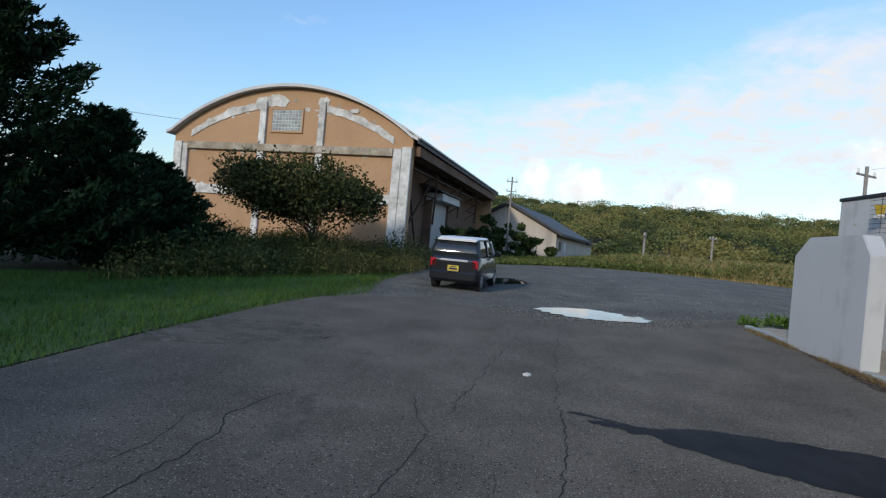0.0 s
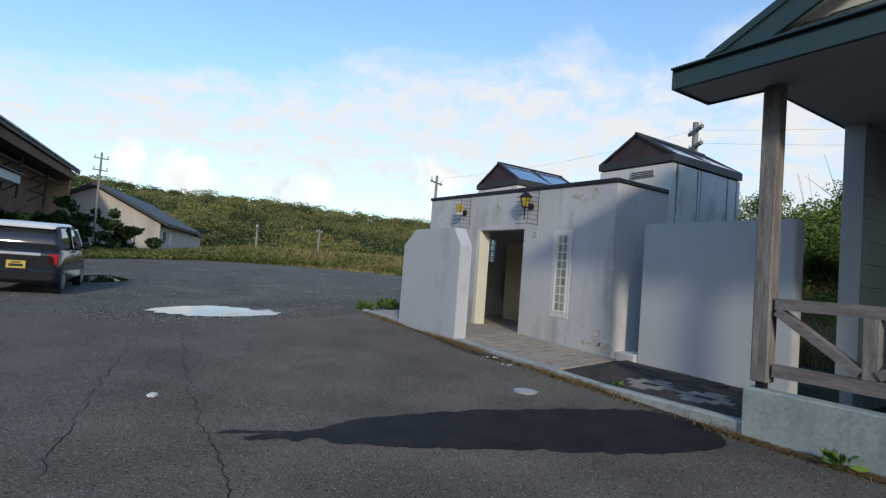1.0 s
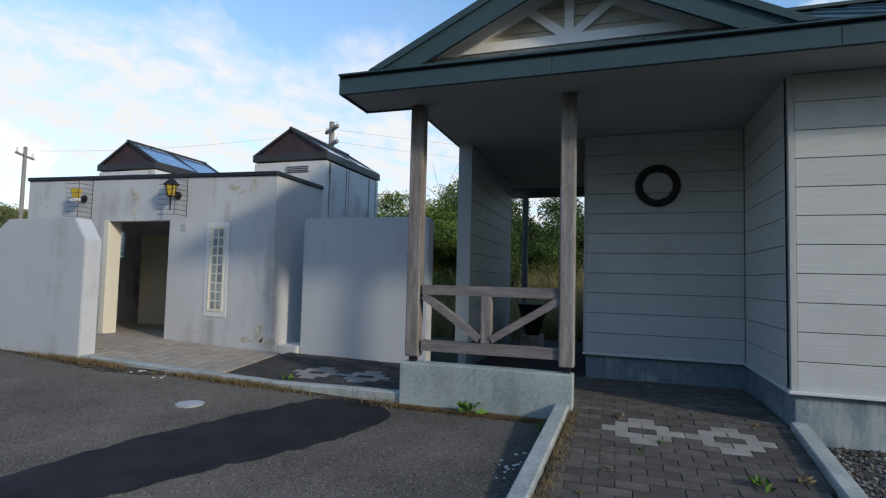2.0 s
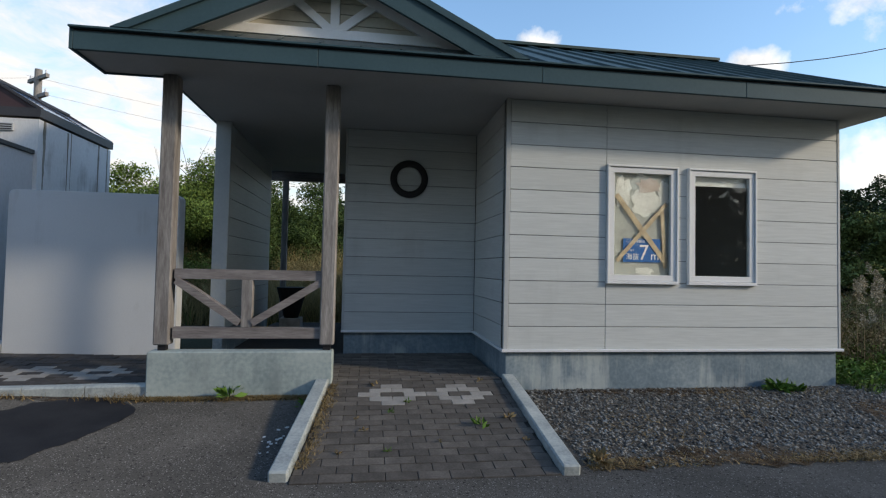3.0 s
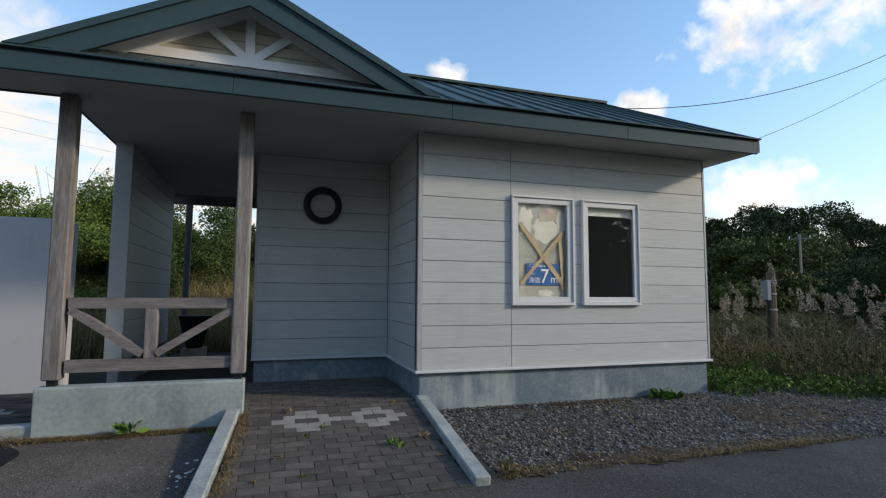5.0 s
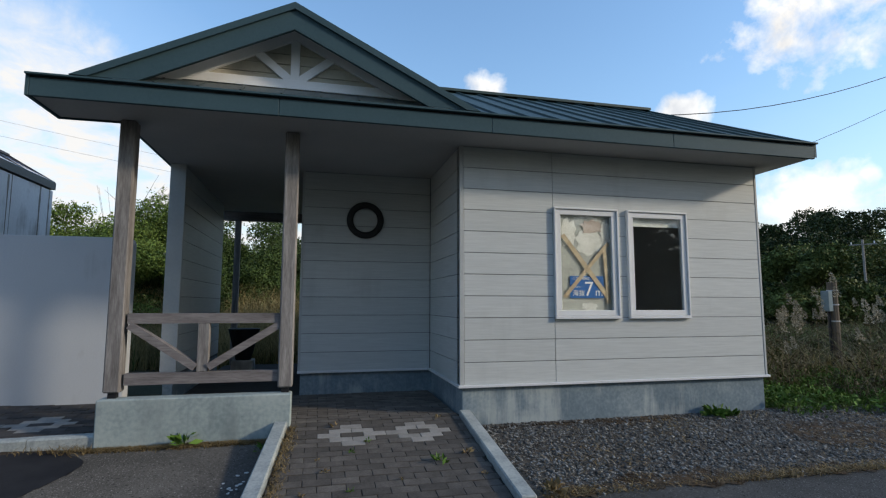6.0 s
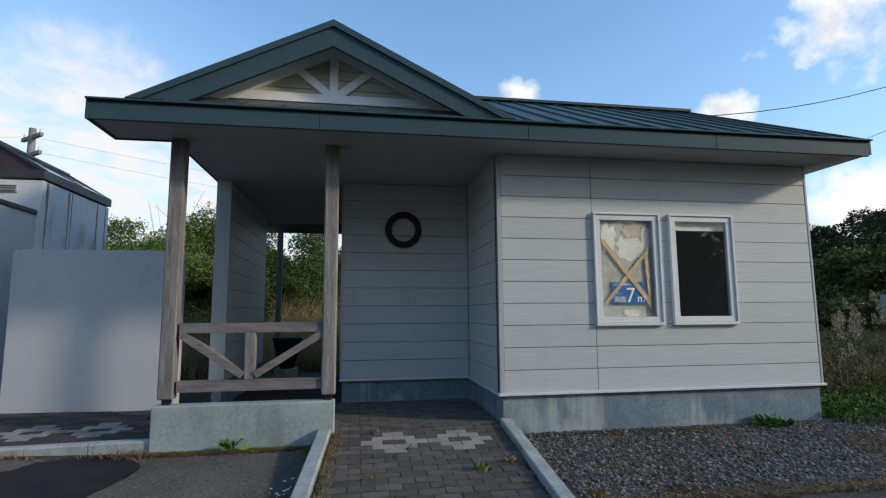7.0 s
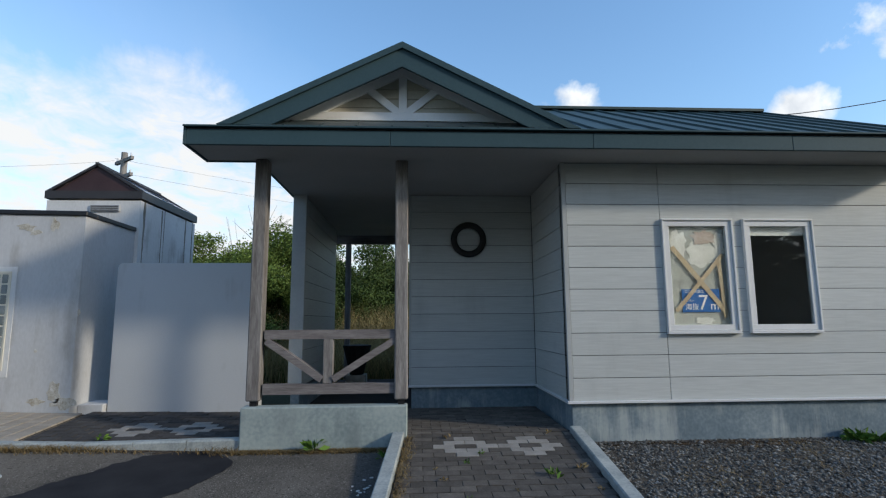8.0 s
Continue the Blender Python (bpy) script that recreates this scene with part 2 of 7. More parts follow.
OLD_WOOD = material("weathered timber", [(0.11, 0.098, 0.092), (0.215, 0.198, 0.186), (0.35, 0.33, 0.31)], rough=0.85, scale=2.2, fine=14, bump=0.35, stretch=(9, 9, 0.9), per_piece=0.1, dist=0.01)
OLD_WOOD_Y = material("weathered rail timber", [(0.10, 0.09, 0.088), (0.19, 0.17, 0.165), (0.28, 0.26, 0.25)], rough=0.85, scale=2.2, fine=14, bump=0.35, stretch=(9, 0.9, 9), per_piece=0.1, dist=0.01)
PAVER = material("grey paver", [(0.046, 0.041, 0.036), (0.080, 0.072, 0.064), (0.122, 0.110, 0.098)], rough=0.9, scale=5, fine=60, bump=0.3, per_piece=0.22, dist=0.006)
PAVER_LIGHT = material("light paver", [(0.21, 0.20, 0.185), (0.32, 0.305, 0.28)], rough=0.9, scale=5, fine=60, bump=0.3, per_piece=0.1, dist=0.006)
BED = material("paver bed", [(0.025, 0.023, 0.02), (0.05, 0.045, 0.04)], rough=1, scale=8)
WHITE_WALL = material("white render", [(0.48, 0.485, 0.485), (0.55, 0.555, 0.56), (0.61, 0.615, 0.62)], rough=0.75, scale=0.8, fine=35, bump=0.12, stretch=(1, 1, 0.45))
streaks(WHITE_WALL, (0.23, 0.21, 0.18), 3.2, 0.28, 0.44, 0.6)
TOWER_WALL = material("weathered tower render", [(0.58, 0.58, 0.57), (0.68, 0.68, 0.67), (0.76, 0.76, 0.75)], rough=0.8, scale=0.8, fine=35, bump=0.15, stretch=(1, 1, 0.45))
streaks(TOWER_WALL, (0.14, 0.11, 0.08), 2.6, 0.29, 0.42, 0.6)
SCREEN_WALL = material("screen wall paint", [(0.475, 0.495, 0.515), (0.53, 0.55, 0.57)], rough=0.7, scale=0.6, fine=50, bump=0.06)
streaks(SCREEN_WALL, (0.22, 0.215, 0.20), 2.4, 0.31, 0.46, 0.45)
TERRACE = material("beige terrace tile", [(0.29, 0.25, 0.20), (0.38, 0.33, 0.27)], rough=0.85, scale=3, fine=40, bump=0.2, per_piece=0.1)
BLACK_CAP = material("black metal cap", [(0.012, 0.012, 0.014), (0.022, 0.022, 0.025)], rough=0.45, scale=3)
BROWN_METAL = material("brown metal", [(0.032, 0.029, 0.031), (0.050, 0.046, 0.048)], rough=0.45, scale=3)
MAROON = material("maroon panel", [(0.045, 0.022, 0.024), (0.065, 0.035, 0.036)], rough=0.6, scale=3)
PED_BOARD = material("weathered cream gable boards", [(0.46, 0.43, 0.35), (0.58, 0.54, 0.45)], rough=0.75, scale=1.5, fine=25, bump=0.1)
CREAM = material("cream paint", [(0.68, 0.64, 0.52), (0.76, 0.72, 0.60)], rough=0.6, scale=1.5)
STUCCO = material("tan stucco", [(0.33, 0.20, 0.11), (0.40, 0.25, 0.145), (0.45, 0.29, 0.17)], rough=0.9, scale=0.35, fine=8, bump=0.15)
BARE = material("bare patched concrete", [(0.24, 0.23, 0.21), (0.52, 0.52, 0.50), (0.74, 0.74, 0.73)], rough=0.9, scale=0.9, fine=5, bump=0.3)
# stucco brown darkened: shade on the warehouse side is put into the colour
SHADED_BROWN = material("shade-darkened brown", [(0.085, 0.052, 0.036), (0.15, 0.092, 0.064), (0.20, 0.13, 0.09)], rough=0.9, scale=0.5, fine=9, bump=0.15)
RUST = material("rusty steel", [(0.035, 0.022, 0.018), (0.07, 0.04, 0.03)], rough=0.85, scale=4)
ROOF_GREY = material("grey sheet roof", [(0.40, 0.41, 0.42), (0.52, 0.53, 0.54)], rough=0.5, scale=0.5)
DARK_ROOF = material("dark slate roof", [(0.022, 0.024, 0.03), (0.04, 0.042, 0.05)], rough=0.6, scale=1.5)
SHED_WALL = material("pale board wall", [(0.42, 0.37, 0.32), (0.52, 0.47, 0.42)], rough=0.9, scale=0.8, fine=12, stretch=(2, 2, 0.5))
GALV = material("galvanised shutter", [(0.40, 0.41, 0.42), (0.50, 0.51, 0.52)], rough=0.5, scale=1, fine=12, bump=0.05)
POLE = material("concrete pole", [(0.20, 0.185, 0.17), (0.30, 0.28, 0.26)], rough=0.9, scale=2)
RUBBER = material("black rubber", [(0.010, 0.010, 0.011), (0.020, 0.020, 0.021)], rough=0.7, scale=8)
WIRE = material("black wire", [(0.015, 0.015, 0.016), (0.03, 0.03, 0.03)], rough=0.6, scale=8)
ALU = material("aluminium window frame", [(0.70, 0.70, 0.69), (0.79, 0.79, 0.78)], rough=0.4, scale=2, fine=40, bump=0.02)
WATER = material("still water", [(0.02, 0.02, 0.02), (0.03, 0.03, 0.03)], rough=0.015, scale=1, bump=0.0, spec=1.0)
WET = material("wet asphalt", [(0.014, 0.014, 0.016), (0.036, 0.035, 0.036)], rough=0.75, scale=2.2, fine=140, bump=0.3, spec=0.12, dist=0.006)
for rough_ground in (ASPHALT, GRAVEL_LOT, PAVER):
    rough_ground.node_tree.nodes["Principled BSDF"].inputs["Diffuse Roughness"].default_value = 0.8
PANE = glass("window glass", (0.9, 0.95, 0.94), 0.0, 0.006)
LEAF_TREE = leafy("tree leaves", (0.035, 0.065, 0.018), (0.085, 0.12, 0.035))
LEAF_DARK = leafy("dark leaves", (0.020, 0.038, 0.012), (0.058, 0.082, 0.028))
LEAF_BUSH = leafy("bush leaves", (0.065, 0.112, 0.024), (0.165, 0.225, 0.055))
GRASS = leafy("lawn grass", (0.030, 0.084, 0.011), (0.085, 0.150, 0.028), 0.5)
DRY = leafy("dry reed", (0.25, 0.19, 0.085), (0.43, 0.345, 0.165))
WEED = leafy("weed", (0.055, 0.085, 0.022), (0.14, 0.155, 0.05))
BARK = material("bark", [(0.035, 0.028, 0.022), (0.075, 0.06, 0.05)], rough=0.95, scale=6)


# ---- helpers for building ----
def part(name, bm, mat, parent=None, label=""):
    """Link a bmesh as one mesh object under a thing or part."""
    me = bpy.data.meshes.new(name)
    bm.to_mesh(me)
    bm.free()
    me.materials.append(mat)
    ob = new(name, me)
    if parent:
        ob.parent = parent
    if label:
        ob["label"] = label
    return ob


def thing(name, label, category, group="", m=None, kind=""):
    ob = new(name)
    ob.empty_display_size = 0.1
    if m is not None:
        ob.matrix_basis = m
    return tagged(ob, label, category, group, kind)


def box(bm, x0, y0, z0, x1, y1, z1, bevel=0.0, m=None):
    v = [bm.verts.new((x, y, z)) for x in (x0, x1) for y in (y0, y1) for z in (z0, z1)]
    f = [(0, 1, 3, 2), (4, 6, 7, 5), (0, 4, 5, 1), (2, 3, 7, 6), (0, 2, 6, 4), (1, 5, 7, 3)]
    fs = [bm.faces.new([v[i] for i in q]) for q in f]
    bmesh.ops.recalc_face_normals(bm, faces=fs)
    if bevel:
        es = list({e for q in fs for e in q.edges})
        r = bmesh.ops.bevel(bm, geom=es, offset=bevel, segments=1, affect="EDGES", profile=0.5)
        v = list({w for q in r["faces"] for w in q.verts} | {w for w in v if w.is_valid})
    if m is not None:
        bmesh.ops.transform(bm, matrix=m, verts=v)
    return bm


def cube(x0, y0, z0, x1, y1, z1, bevel=0.0, m=None):
    return box(bmesh.new(), min(x0, x1), min(y0, y1), min(z0, z1), max(x0, x1), max(y0, y1), max(z0, z1), bevel, m)


def prism(points, axis, a, b):
    """Solid from an outline in the plane across axis, between a and b along it."""
    bm = bmesh.new()

    def at(p, d):
        u, w = p
        return {"x": (d, u, w), "y": (u, d, w), "z": (u, w, d)}[axis]

    lo = [bm.verts.new(at(p, a)) for p in points]
    hi = [bm.verts.new(at(p, b)) for p in points]
    bm.faces.new(lo)
    bm.faces.new(hi[::-1])
    k = len(points)
    for i in range(k):
        bm.faces.new((lo[i], hi[i], hi[(i + 1) % k], lo[(i + 1) % k]))
    bmesh.ops.recalc_face_normals(bm, faces=bm.faces)
    return bm


def rod(bm, a, b, r, sides=8, r2=None):
    a, b = Vector(a), Vector(b)
    d = b - a
    q = d.to_track_quat("Z", "Y").to_matrix()
    r2 = r if r2 is None else r2
    lo = [bm.verts.new(a + q @ Vector((math.cos(t) * r, math.sin(t) * r, 0))) for t in [2 * math.pi * i / sides for i in range(sides)]]
    hi = [bm.verts.new(b + q @ Vector((math.cos(t) * r2, math.sin(t) * r2, 0))) for t in [2 * math.pi * i / sides for i in range(sides)]]
    bm.faces.new(lo[::-1])
    bm.faces.new(hi)
    for i in range(sides):
        bm.faces.new((lo[i], lo[(i + 1) % sides], hi[(i + 1) % sides], hi[i]))
    return bm


def beam(a, b, w, h, up=(0, 0, 1)):
    """Squared timber from a to b, w wide and h high."""
    a, b = Vector(a), Vector(b)
    d = (b - a).normalized()
    s = d.cross(Vector(up)).normalized()
    u = s.cross(d)
    bm = bmesh.new()
    c = [(-1, -1), (1, -1), (1, 1), (-1, 1)]
    lo = [bm.verts.new(a + s * (i * w / 2) + u * (j * h / 2)) for i, j in c]
    hi = [bm.verts.new(b + s * (i * w / 2) + u * (j * h / 2)) for i, j in c]
    bm.faces.new(lo)
    bm.faces.new(hi[::-1])
    for i in range(4):
        bm.faces.new((lo[i], hi[i], hi[(i + 1) % 4], lo[(i + 1) % 4]))
    bmesh.ops.recalc_face_normals(bm, faces=bm.faces)
    return bm


def lerp(xs, ys, x):
    return float(np.interp(x, xs, ys))


def g(x, y):
    """Height of the ground: level by the camera, rising gently towards the buildings and away to the north."""
    far = 0.03 * max(0.0, min(y, 40) - 4)
    side = 0.05 * max(0.0, min(x, 6.6) - 4.2)
    return far + side * (1 if y < 30 else max(0.0, 1 - (y - 30) / 10))


def sheet(name, cols, mat, lift, parent=None, n=60):
    """Ground covering from strips: each entry is (x, y0, y1); follows the ground."""
    bm = bmesh.new()
    rows = [[bm.verts.new((x, y, g(x, y) + lift)) for y in [y0 + (y1 - y0) * (i / n) for i in range(n + 1)]] for x, y0, y1 in cols]
    for a, b in zip(rows, rows[1:]):
        for i in range(n):
            bm.faces.new((a[i], b[i], b[i + 1], a[i + 1]))
    for f in bm.faces:
        f.smooth = True
    bmesh.ops.recalc_face_normals(bm, faces=bm.faces)
    return part(name, bm, mat, parent)


# ---- ground ----
def ground_sheet():
    xs = [-900, -300, -120, -60, -40, -30] + [-24 + 1.0 * i for i in range(60)] + [40, 50, 70, 120, 300, 900]
    ys = [-900, -300, -120, -60, -40, -30] + [-24 + 1.0 * i for i in range(76)] + [56, 64, 80, 120, 300, 900]
    bm = bmesh.new()
    v = [[bm.verts.new((x, y, g(x, y) - 0.04)) for y in ys] for x in xs]
    for i in range(len(xs) - 1):
        for j in range(len(ys) - 1):
            f = bm.faces.new((v[i][j], v[i + 1][j], v[i + 1][j + 1], v[i][j + 1]))
            f.smooth = True
    return tagged(part("ground", bm, SOIL), "rough earth and low growth reaching to the hills", "ground", kind="structure")


ground_sheet()
road_x = [-3.5, -3.3, -3.0, -2.3, -1.0, 0.15, 2.0, 4.3, 5.8, 6.6]
road_end = [6.0, 9.5, 11.5, 12.5, 13.0, 12.6, 12.15, 12.6, 13.4, 14.0]
cols = []
for i in range(52):
    x = -3.5 + 10.1 * i / 51
    cols.append((x + 0.05 * noise.noise((x * 2, 0, 0)), -45, lerp(road_x, road_end, x) + 0.12 * noise.noise((x * 1.7, 3, 0))))
road = tagged(sheet("road", cols, ASPHALT, 0.0, n=420), "cracked worn dark grey asphalt forecourt", "road", kind="structure")
lot = [(-2.8, 12.2, 20), (-2.6, 11.8, 26), (-1.5, 11.6, 30), (0, 11.5, 31.5), (3, 11, 35.5), (6.4, 11.5, 38), (7.2, 13.1, 39), (9.5, 13.4, 39.5), (13, 17, 39.5), (16, 26, 37), (18, 31, 35.5)]
lx = [c[0] for c in lot]
cols = []
for i in range(60):
    x = -2.8 + 20.8 * i / 59
    cols.append((x, lerp(lx, [c[1] for c in lot], x) + 0.2 * noise.noise((x, 5, 0)), lerp(lx, [c[2] for c in lot], x) + 0.5 * noise.noise((x, 8, 0))))
gravel_lot = tagged(sheet("gravel_lot", cols, GRAVEL_LOT, -0.012, n=90), "dark grey compacted gravel parking lot", "gravel lot", kind="structure")


# ---- station building ----
FX, SOFF, DRIP = 6.5, 3.6, 0.585
station = thing("station_building", "small single-storey building with grey siding and a green metal roof", "building")


def boards(wall, plane, at, u0, u1, z0, z1, out, holes=(), joints=()):
    """Horizontal siding boards on a wall plane ('x' or 'y' constant), proud by 16 mm towards out, cut round the holes."""
    n = round((z1 - z0) / 0.273)
    h = (z1 - z0) / n
    for r in range(n):
        a, b = z0 + r * h, z0 + (r + 1) * h - 0.007
        ends = sorted({u0, u1, *joints})
        for lo, hi in zip(ends, ends[1:]):
            near = [k for k in holes if k[2] < b and k[3] > a and k[0] < hi and k[1] > lo]
            cuts = sorted({lo + 0.003, hi - 0.003, *[min(max(q, lo + 0.003), hi - 0.003) for k in near for q in k[:2]]})
            d0, d1 = sorted((at, at + 0.016 * out))
            runs = [[]]
            for p, q in zip(cuts, cuts[1:]):
                over = [k for k in near if k[0] <= p + 1e-4 and k[1] >= q - 1e-4]
                spans = [(a, b)] if not over else [(s, t) for s, t in ((a, min(b, over[0][2])), (max(a, over[0][3]), b)) if t - s > 0.004]
                if spans:
                    runs[-1] += [(p, q, s, t) for s, t in spans]
                elif runs[-1]:
                    runs.append([])
            for run in runs:
                if not run:
                    continue
                bm = bmesh.new()
                for p, q, s, t in run:
                    c = (d0, p, s, d1, q, t) if plane == "x" else (p, d0, s, q, d1, t)
                    box(bm, *c, 0.0 if near else 0.003)
                if len(run) > 1:
                    bmesh.ops.remove_doubles(bm, verts=bm.verts, dist=0.0005)
                part("siding_board", bm, SIDING, wall)


def trim(x0, y0, z0, x1, y1, z1, parent, name="trim", mat=None):
    return part(name, cube(x0, y0, z0, x1, y1, z1, 0.004), mat or TRIM, parent, "grey painted trim" if mat is CORNER else "white painted trim")


WIN = [(-2.20, -1.265, 1.415, 2.862), (-3.275, -2.337, 1.415, 2.862)]
YE = -4.50
# cores of the walls, with the two window openings left free
bmf = bmesh.new()
for q in ((YE, -3.275, DRIP, SOFF), (-3.275, -1.265, DRIP, 1.415), (-3.275, -1.265, 2.862, SOFF), (-2.337, -2.20, 1.415, 2.862), (-1.265, 0.0, DRIP, SOFF)):
    box(bmf, FX + 0.016, q[0], q[2], FX + 0.13, q[1], q[3])
wall_front = part("front_wall", bmf, SIDING_BACK, station)
boards(wall_front, "x", FX + 0.016, YE + 0.03, -0.05, DRIP + 0.02, SOFF, -1, WIN, (-1.265,))
wall_side = part("recess_side_wall", cube(FX + 0.13, -0.13, DRIP, 8.3, -0.016, SOFF), SIDING_BACK, station)
boards(wall_side, "y", -0.016, FX + 0.05, 8.28, DRIP + 0.02, SOFF, 1)
wall_back = part("recess_back_wall", cube(8.316, -0.016, DRIP, 8.45, 1.97, SOFF), SIDING_BACK, station)
boards(wall_back, "x", 8.316, 0.0, 1.95, DRIP + 0.02, SOFF, -1)
wall_pass = part("passage_wall", cube(8.45, 1.84, DRIP, 12.5, 1.954, SOFF), SIDING_BACK, station)
boards(wall_pass, "y", 1.954, 8.35, 12.45, DRIP + 0.02, SOFF, 1)
wing = part("wing_wall", cube(8.34, 3.66, 0.55, 11.7, 3.78, SOFF), SIDING_BACK, station)
boards(wing, "y", 3.66, 8.36, 11.66, 0.6, SOFF, -1)
boards(wing, "y", 3.78, 8.36, 11.66, 0.6, SOFF, 1)
part("wing_plinth", cube(8.36, 3.655, 0.1, 11.68, 3.785, 0.55), CONCRETE, station)
trim(8.30, 3.61, 0.55, 8.36, 3.82, SOFF, station, "wing_end_trim", CORNER)
part("end_wall", cube(FX + 0.13, YE, DRIP, 12.5, YE + 0.13, SOFF), SIDING, station)
part("rear_wall", cube(12.37, YE + 0.13, DRIP, 12.5, 1.84, SOFF), SIDING, station)
part("gable_end_wall", prism([(6.5, SOFF), (12.5, SOFF), (9.53, 5.35)], "y", YE + 0.01, YE + 0.13), SIDING, station)
# plinth
part("plinth", cube(FX + 0.03, YE + 0.03, -0.1, 12.48, -0.03, DRIP - 0.012, 0.01), CONCRETE, station, "blue-grey painted concrete plinth")
part("plinth", cube(8.33, -0.03, 0.1, 12.48, 1.94, DRIP - 0.012), CONCRETE, station, "blue-grey painted concrete plinth")
# white drip strips and corner trims
trim(FX - 0.03, YE - 0.03, DRIP - 0.012, FX + 0.03, 0.03, DRIP + 0.02, station, "drip_strip")
trim(FX + 0.03, -0.016, DRIP - 0.012, 8.30, 0.03, DRIP + 0.02, station, "drip_strip")
trim(8.27, 0.03, DRIP - 0.012, 8.33, 1.98, DRIP + 0.02, station, "drip_strip")
trim(FX - 0.006, -0.049, DRIP + 0.02, FX + 0.049, 0.006, SOFF, station, "corner_trim", CORNER)
trim(FX - 0.006, YE - 0.006, DRIP + 0.02, FX + 0.05, YE + 0.03, SOFF, station, "corner_trim", CORNER)
trim(8.294, 1.94, DRIP + 0.02, 8.36, 1.976, SOFF, station, "corner_trim", CORNER)


def window(y0, y1, z0, z1, name):
    """Fixed window: outer frame with a sill lip, inner sash and one pane."""
    w = tagged(new(name), "white aluminium framed window with a single pane", "window", kind="structure")
    def ring(nm, x0, x1, i, t, mat=ALU):
        bm = bmesh.new()
        a0, a1, b0, b1 = y0 + i, y1 - i, z0 + i, z1 - i
        for q in ((a0, a1, b0, b0 + t), (a0, a1, b1 - t, b1), (a0, a0 + t, b0 + t, b1 - t), (a1 - t, a1, b0 + t, b1 - t)):
            box(bm, x0, q[0], q[2], x1, q[1], q[3], 0.004)
        return part(nm, bm, mat, w)
    ring("window_frame", FX - 0.045, FX + 0.06, 0.0, 0.025)
    ring("sash", FX - 0.025, FX + 0.03, 0.027, 0.07)
    part("window_sill", cube(FX - 0.055, y0 - 0.004, z0 - 0.014, FX + 0.0, y1 + 0.004, z0 - 0.001, 0.003), ALU, w)
    p = part("pane", cube(FX - 0.002, y0 + 0.095, z0 + 0.095, FX + 0.004, y1 - 0.095, z1 - 0.095), PANE, w)
    p.visible_shadow = False
    return w


window(*WIN[0], "window_1")
window(*WIN[1], "window_2")
# added pale strip: paints the sky reflection at the top of the pane
tagged(part("reflected_sky_strip", cube(FX + 0.05, -3.22, 2.655, FX + 0.056, -2.40, 2.84), TRIM), "pale strip standing for sky reflected in the window", "blind")

# roof: main ridge along y at x 9.53, hipped at the north end, cross gable over the porch
EX, EZ, RX, RZ, YS, YN, YV, SX = 5.9, 3.80, 9.53, 5.60, -4.89, 4.47, 3.84, 6.56
SL = (RZ - EZ) / (RX - EX)
APY, APZ, HALF = 2.03, 4.85, 2.1


def slab(name, pts, t, mat, parent):
    """Sloping panel through the given points with a thickness downwards."""
    bm = bmesh.new()
    up = [bm.verts.new(p) for p in pts]
    dn = [bm.verts.new((p[0], p[1], p[2] - t)) for p in pts]
    bm.faces.new(up)
    bm.faces.new(dn[::-1])
    k = len(pts)
    for i in range(k):
        bm.faces.new((up[i], dn[i], dn[(i + 1) % k], up[(i + 1) % k]))
    bmesh.ops.recalc_face_normals(bm, faces=bm.faces)
    return part(name, bm, mat, parent)


REX = 2 * RX - EX
HY = YV
front = slab("roof_slope", [(EX, YS, EZ), (RX, YS, RZ), (RX, YV, RZ), (EX, YV, EZ)], 0.05, GREEN_METAL, station)
slab("roof_slope", [(REX, YS, EZ), (REX, YV, EZ), (RX, YV, RZ), (RX, YS, RZ)], 0.05, GREEN_METAL, station)
slab("eave_roof", [(EX, YV, EZ), (SX, YV, EZ + 0.10), (SX, YN, EZ + 0.02), (EX, YN, EZ)], 0.04, GREEN_METAL, station)
GX = EX + (APZ - EZ) / SL
GF = EX - 0.02
gs = (APZ - EZ) / HALF
for s in (-1, 1):
    slab("gable_roof_slope", [(GF, APY + s * HALF, EZ + 0.012), (GF, APY, APZ), (GX + 0.03, APY, APZ), (EX + 0.05, APY + s * HALF, EZ + 0.012)], 0.05, GREEN_METAL, station)
# standing seams on the front slope
y = YS + 0.03
while y < YV - 0.05:
    top = RX
    lo = EX
    if abs(y - APY) < HALF:
        hid = EX + (APZ - abs(y - APY) * gs - EZ) / SL
        if abs(y - APY) < 1.62:
            e = min(top, EX + 0.62)
            part("roof_seam", beam((EX - 0.058, y, 3.812), (6.185, y, 4.004), 0.022, 0.012), SKIRT, front)
        lo = hid
    if top - lo > 0.15:
        part("roof_seam", beam((lo + 0.01, y, EZ + (lo - EX) * SL + 0.015), (top, y, EZ + (top - EX) * SL + 0.015), 0.022, 0.03), GREEN_METAL, front)
    y += 0.412
part("ridge_cap", beam((RX, YS - 0.02, RZ + 0.02), (RX, HY, RZ + 0.02), 0.22, 0.05), GREEN_METAL, station)
part("gable_ridge_cap", beam((GF + 0.03, APY, APZ + 0.006), (GX, APY, APZ + 0.006), 0.07, 0.02), GREEN_METAL, station)
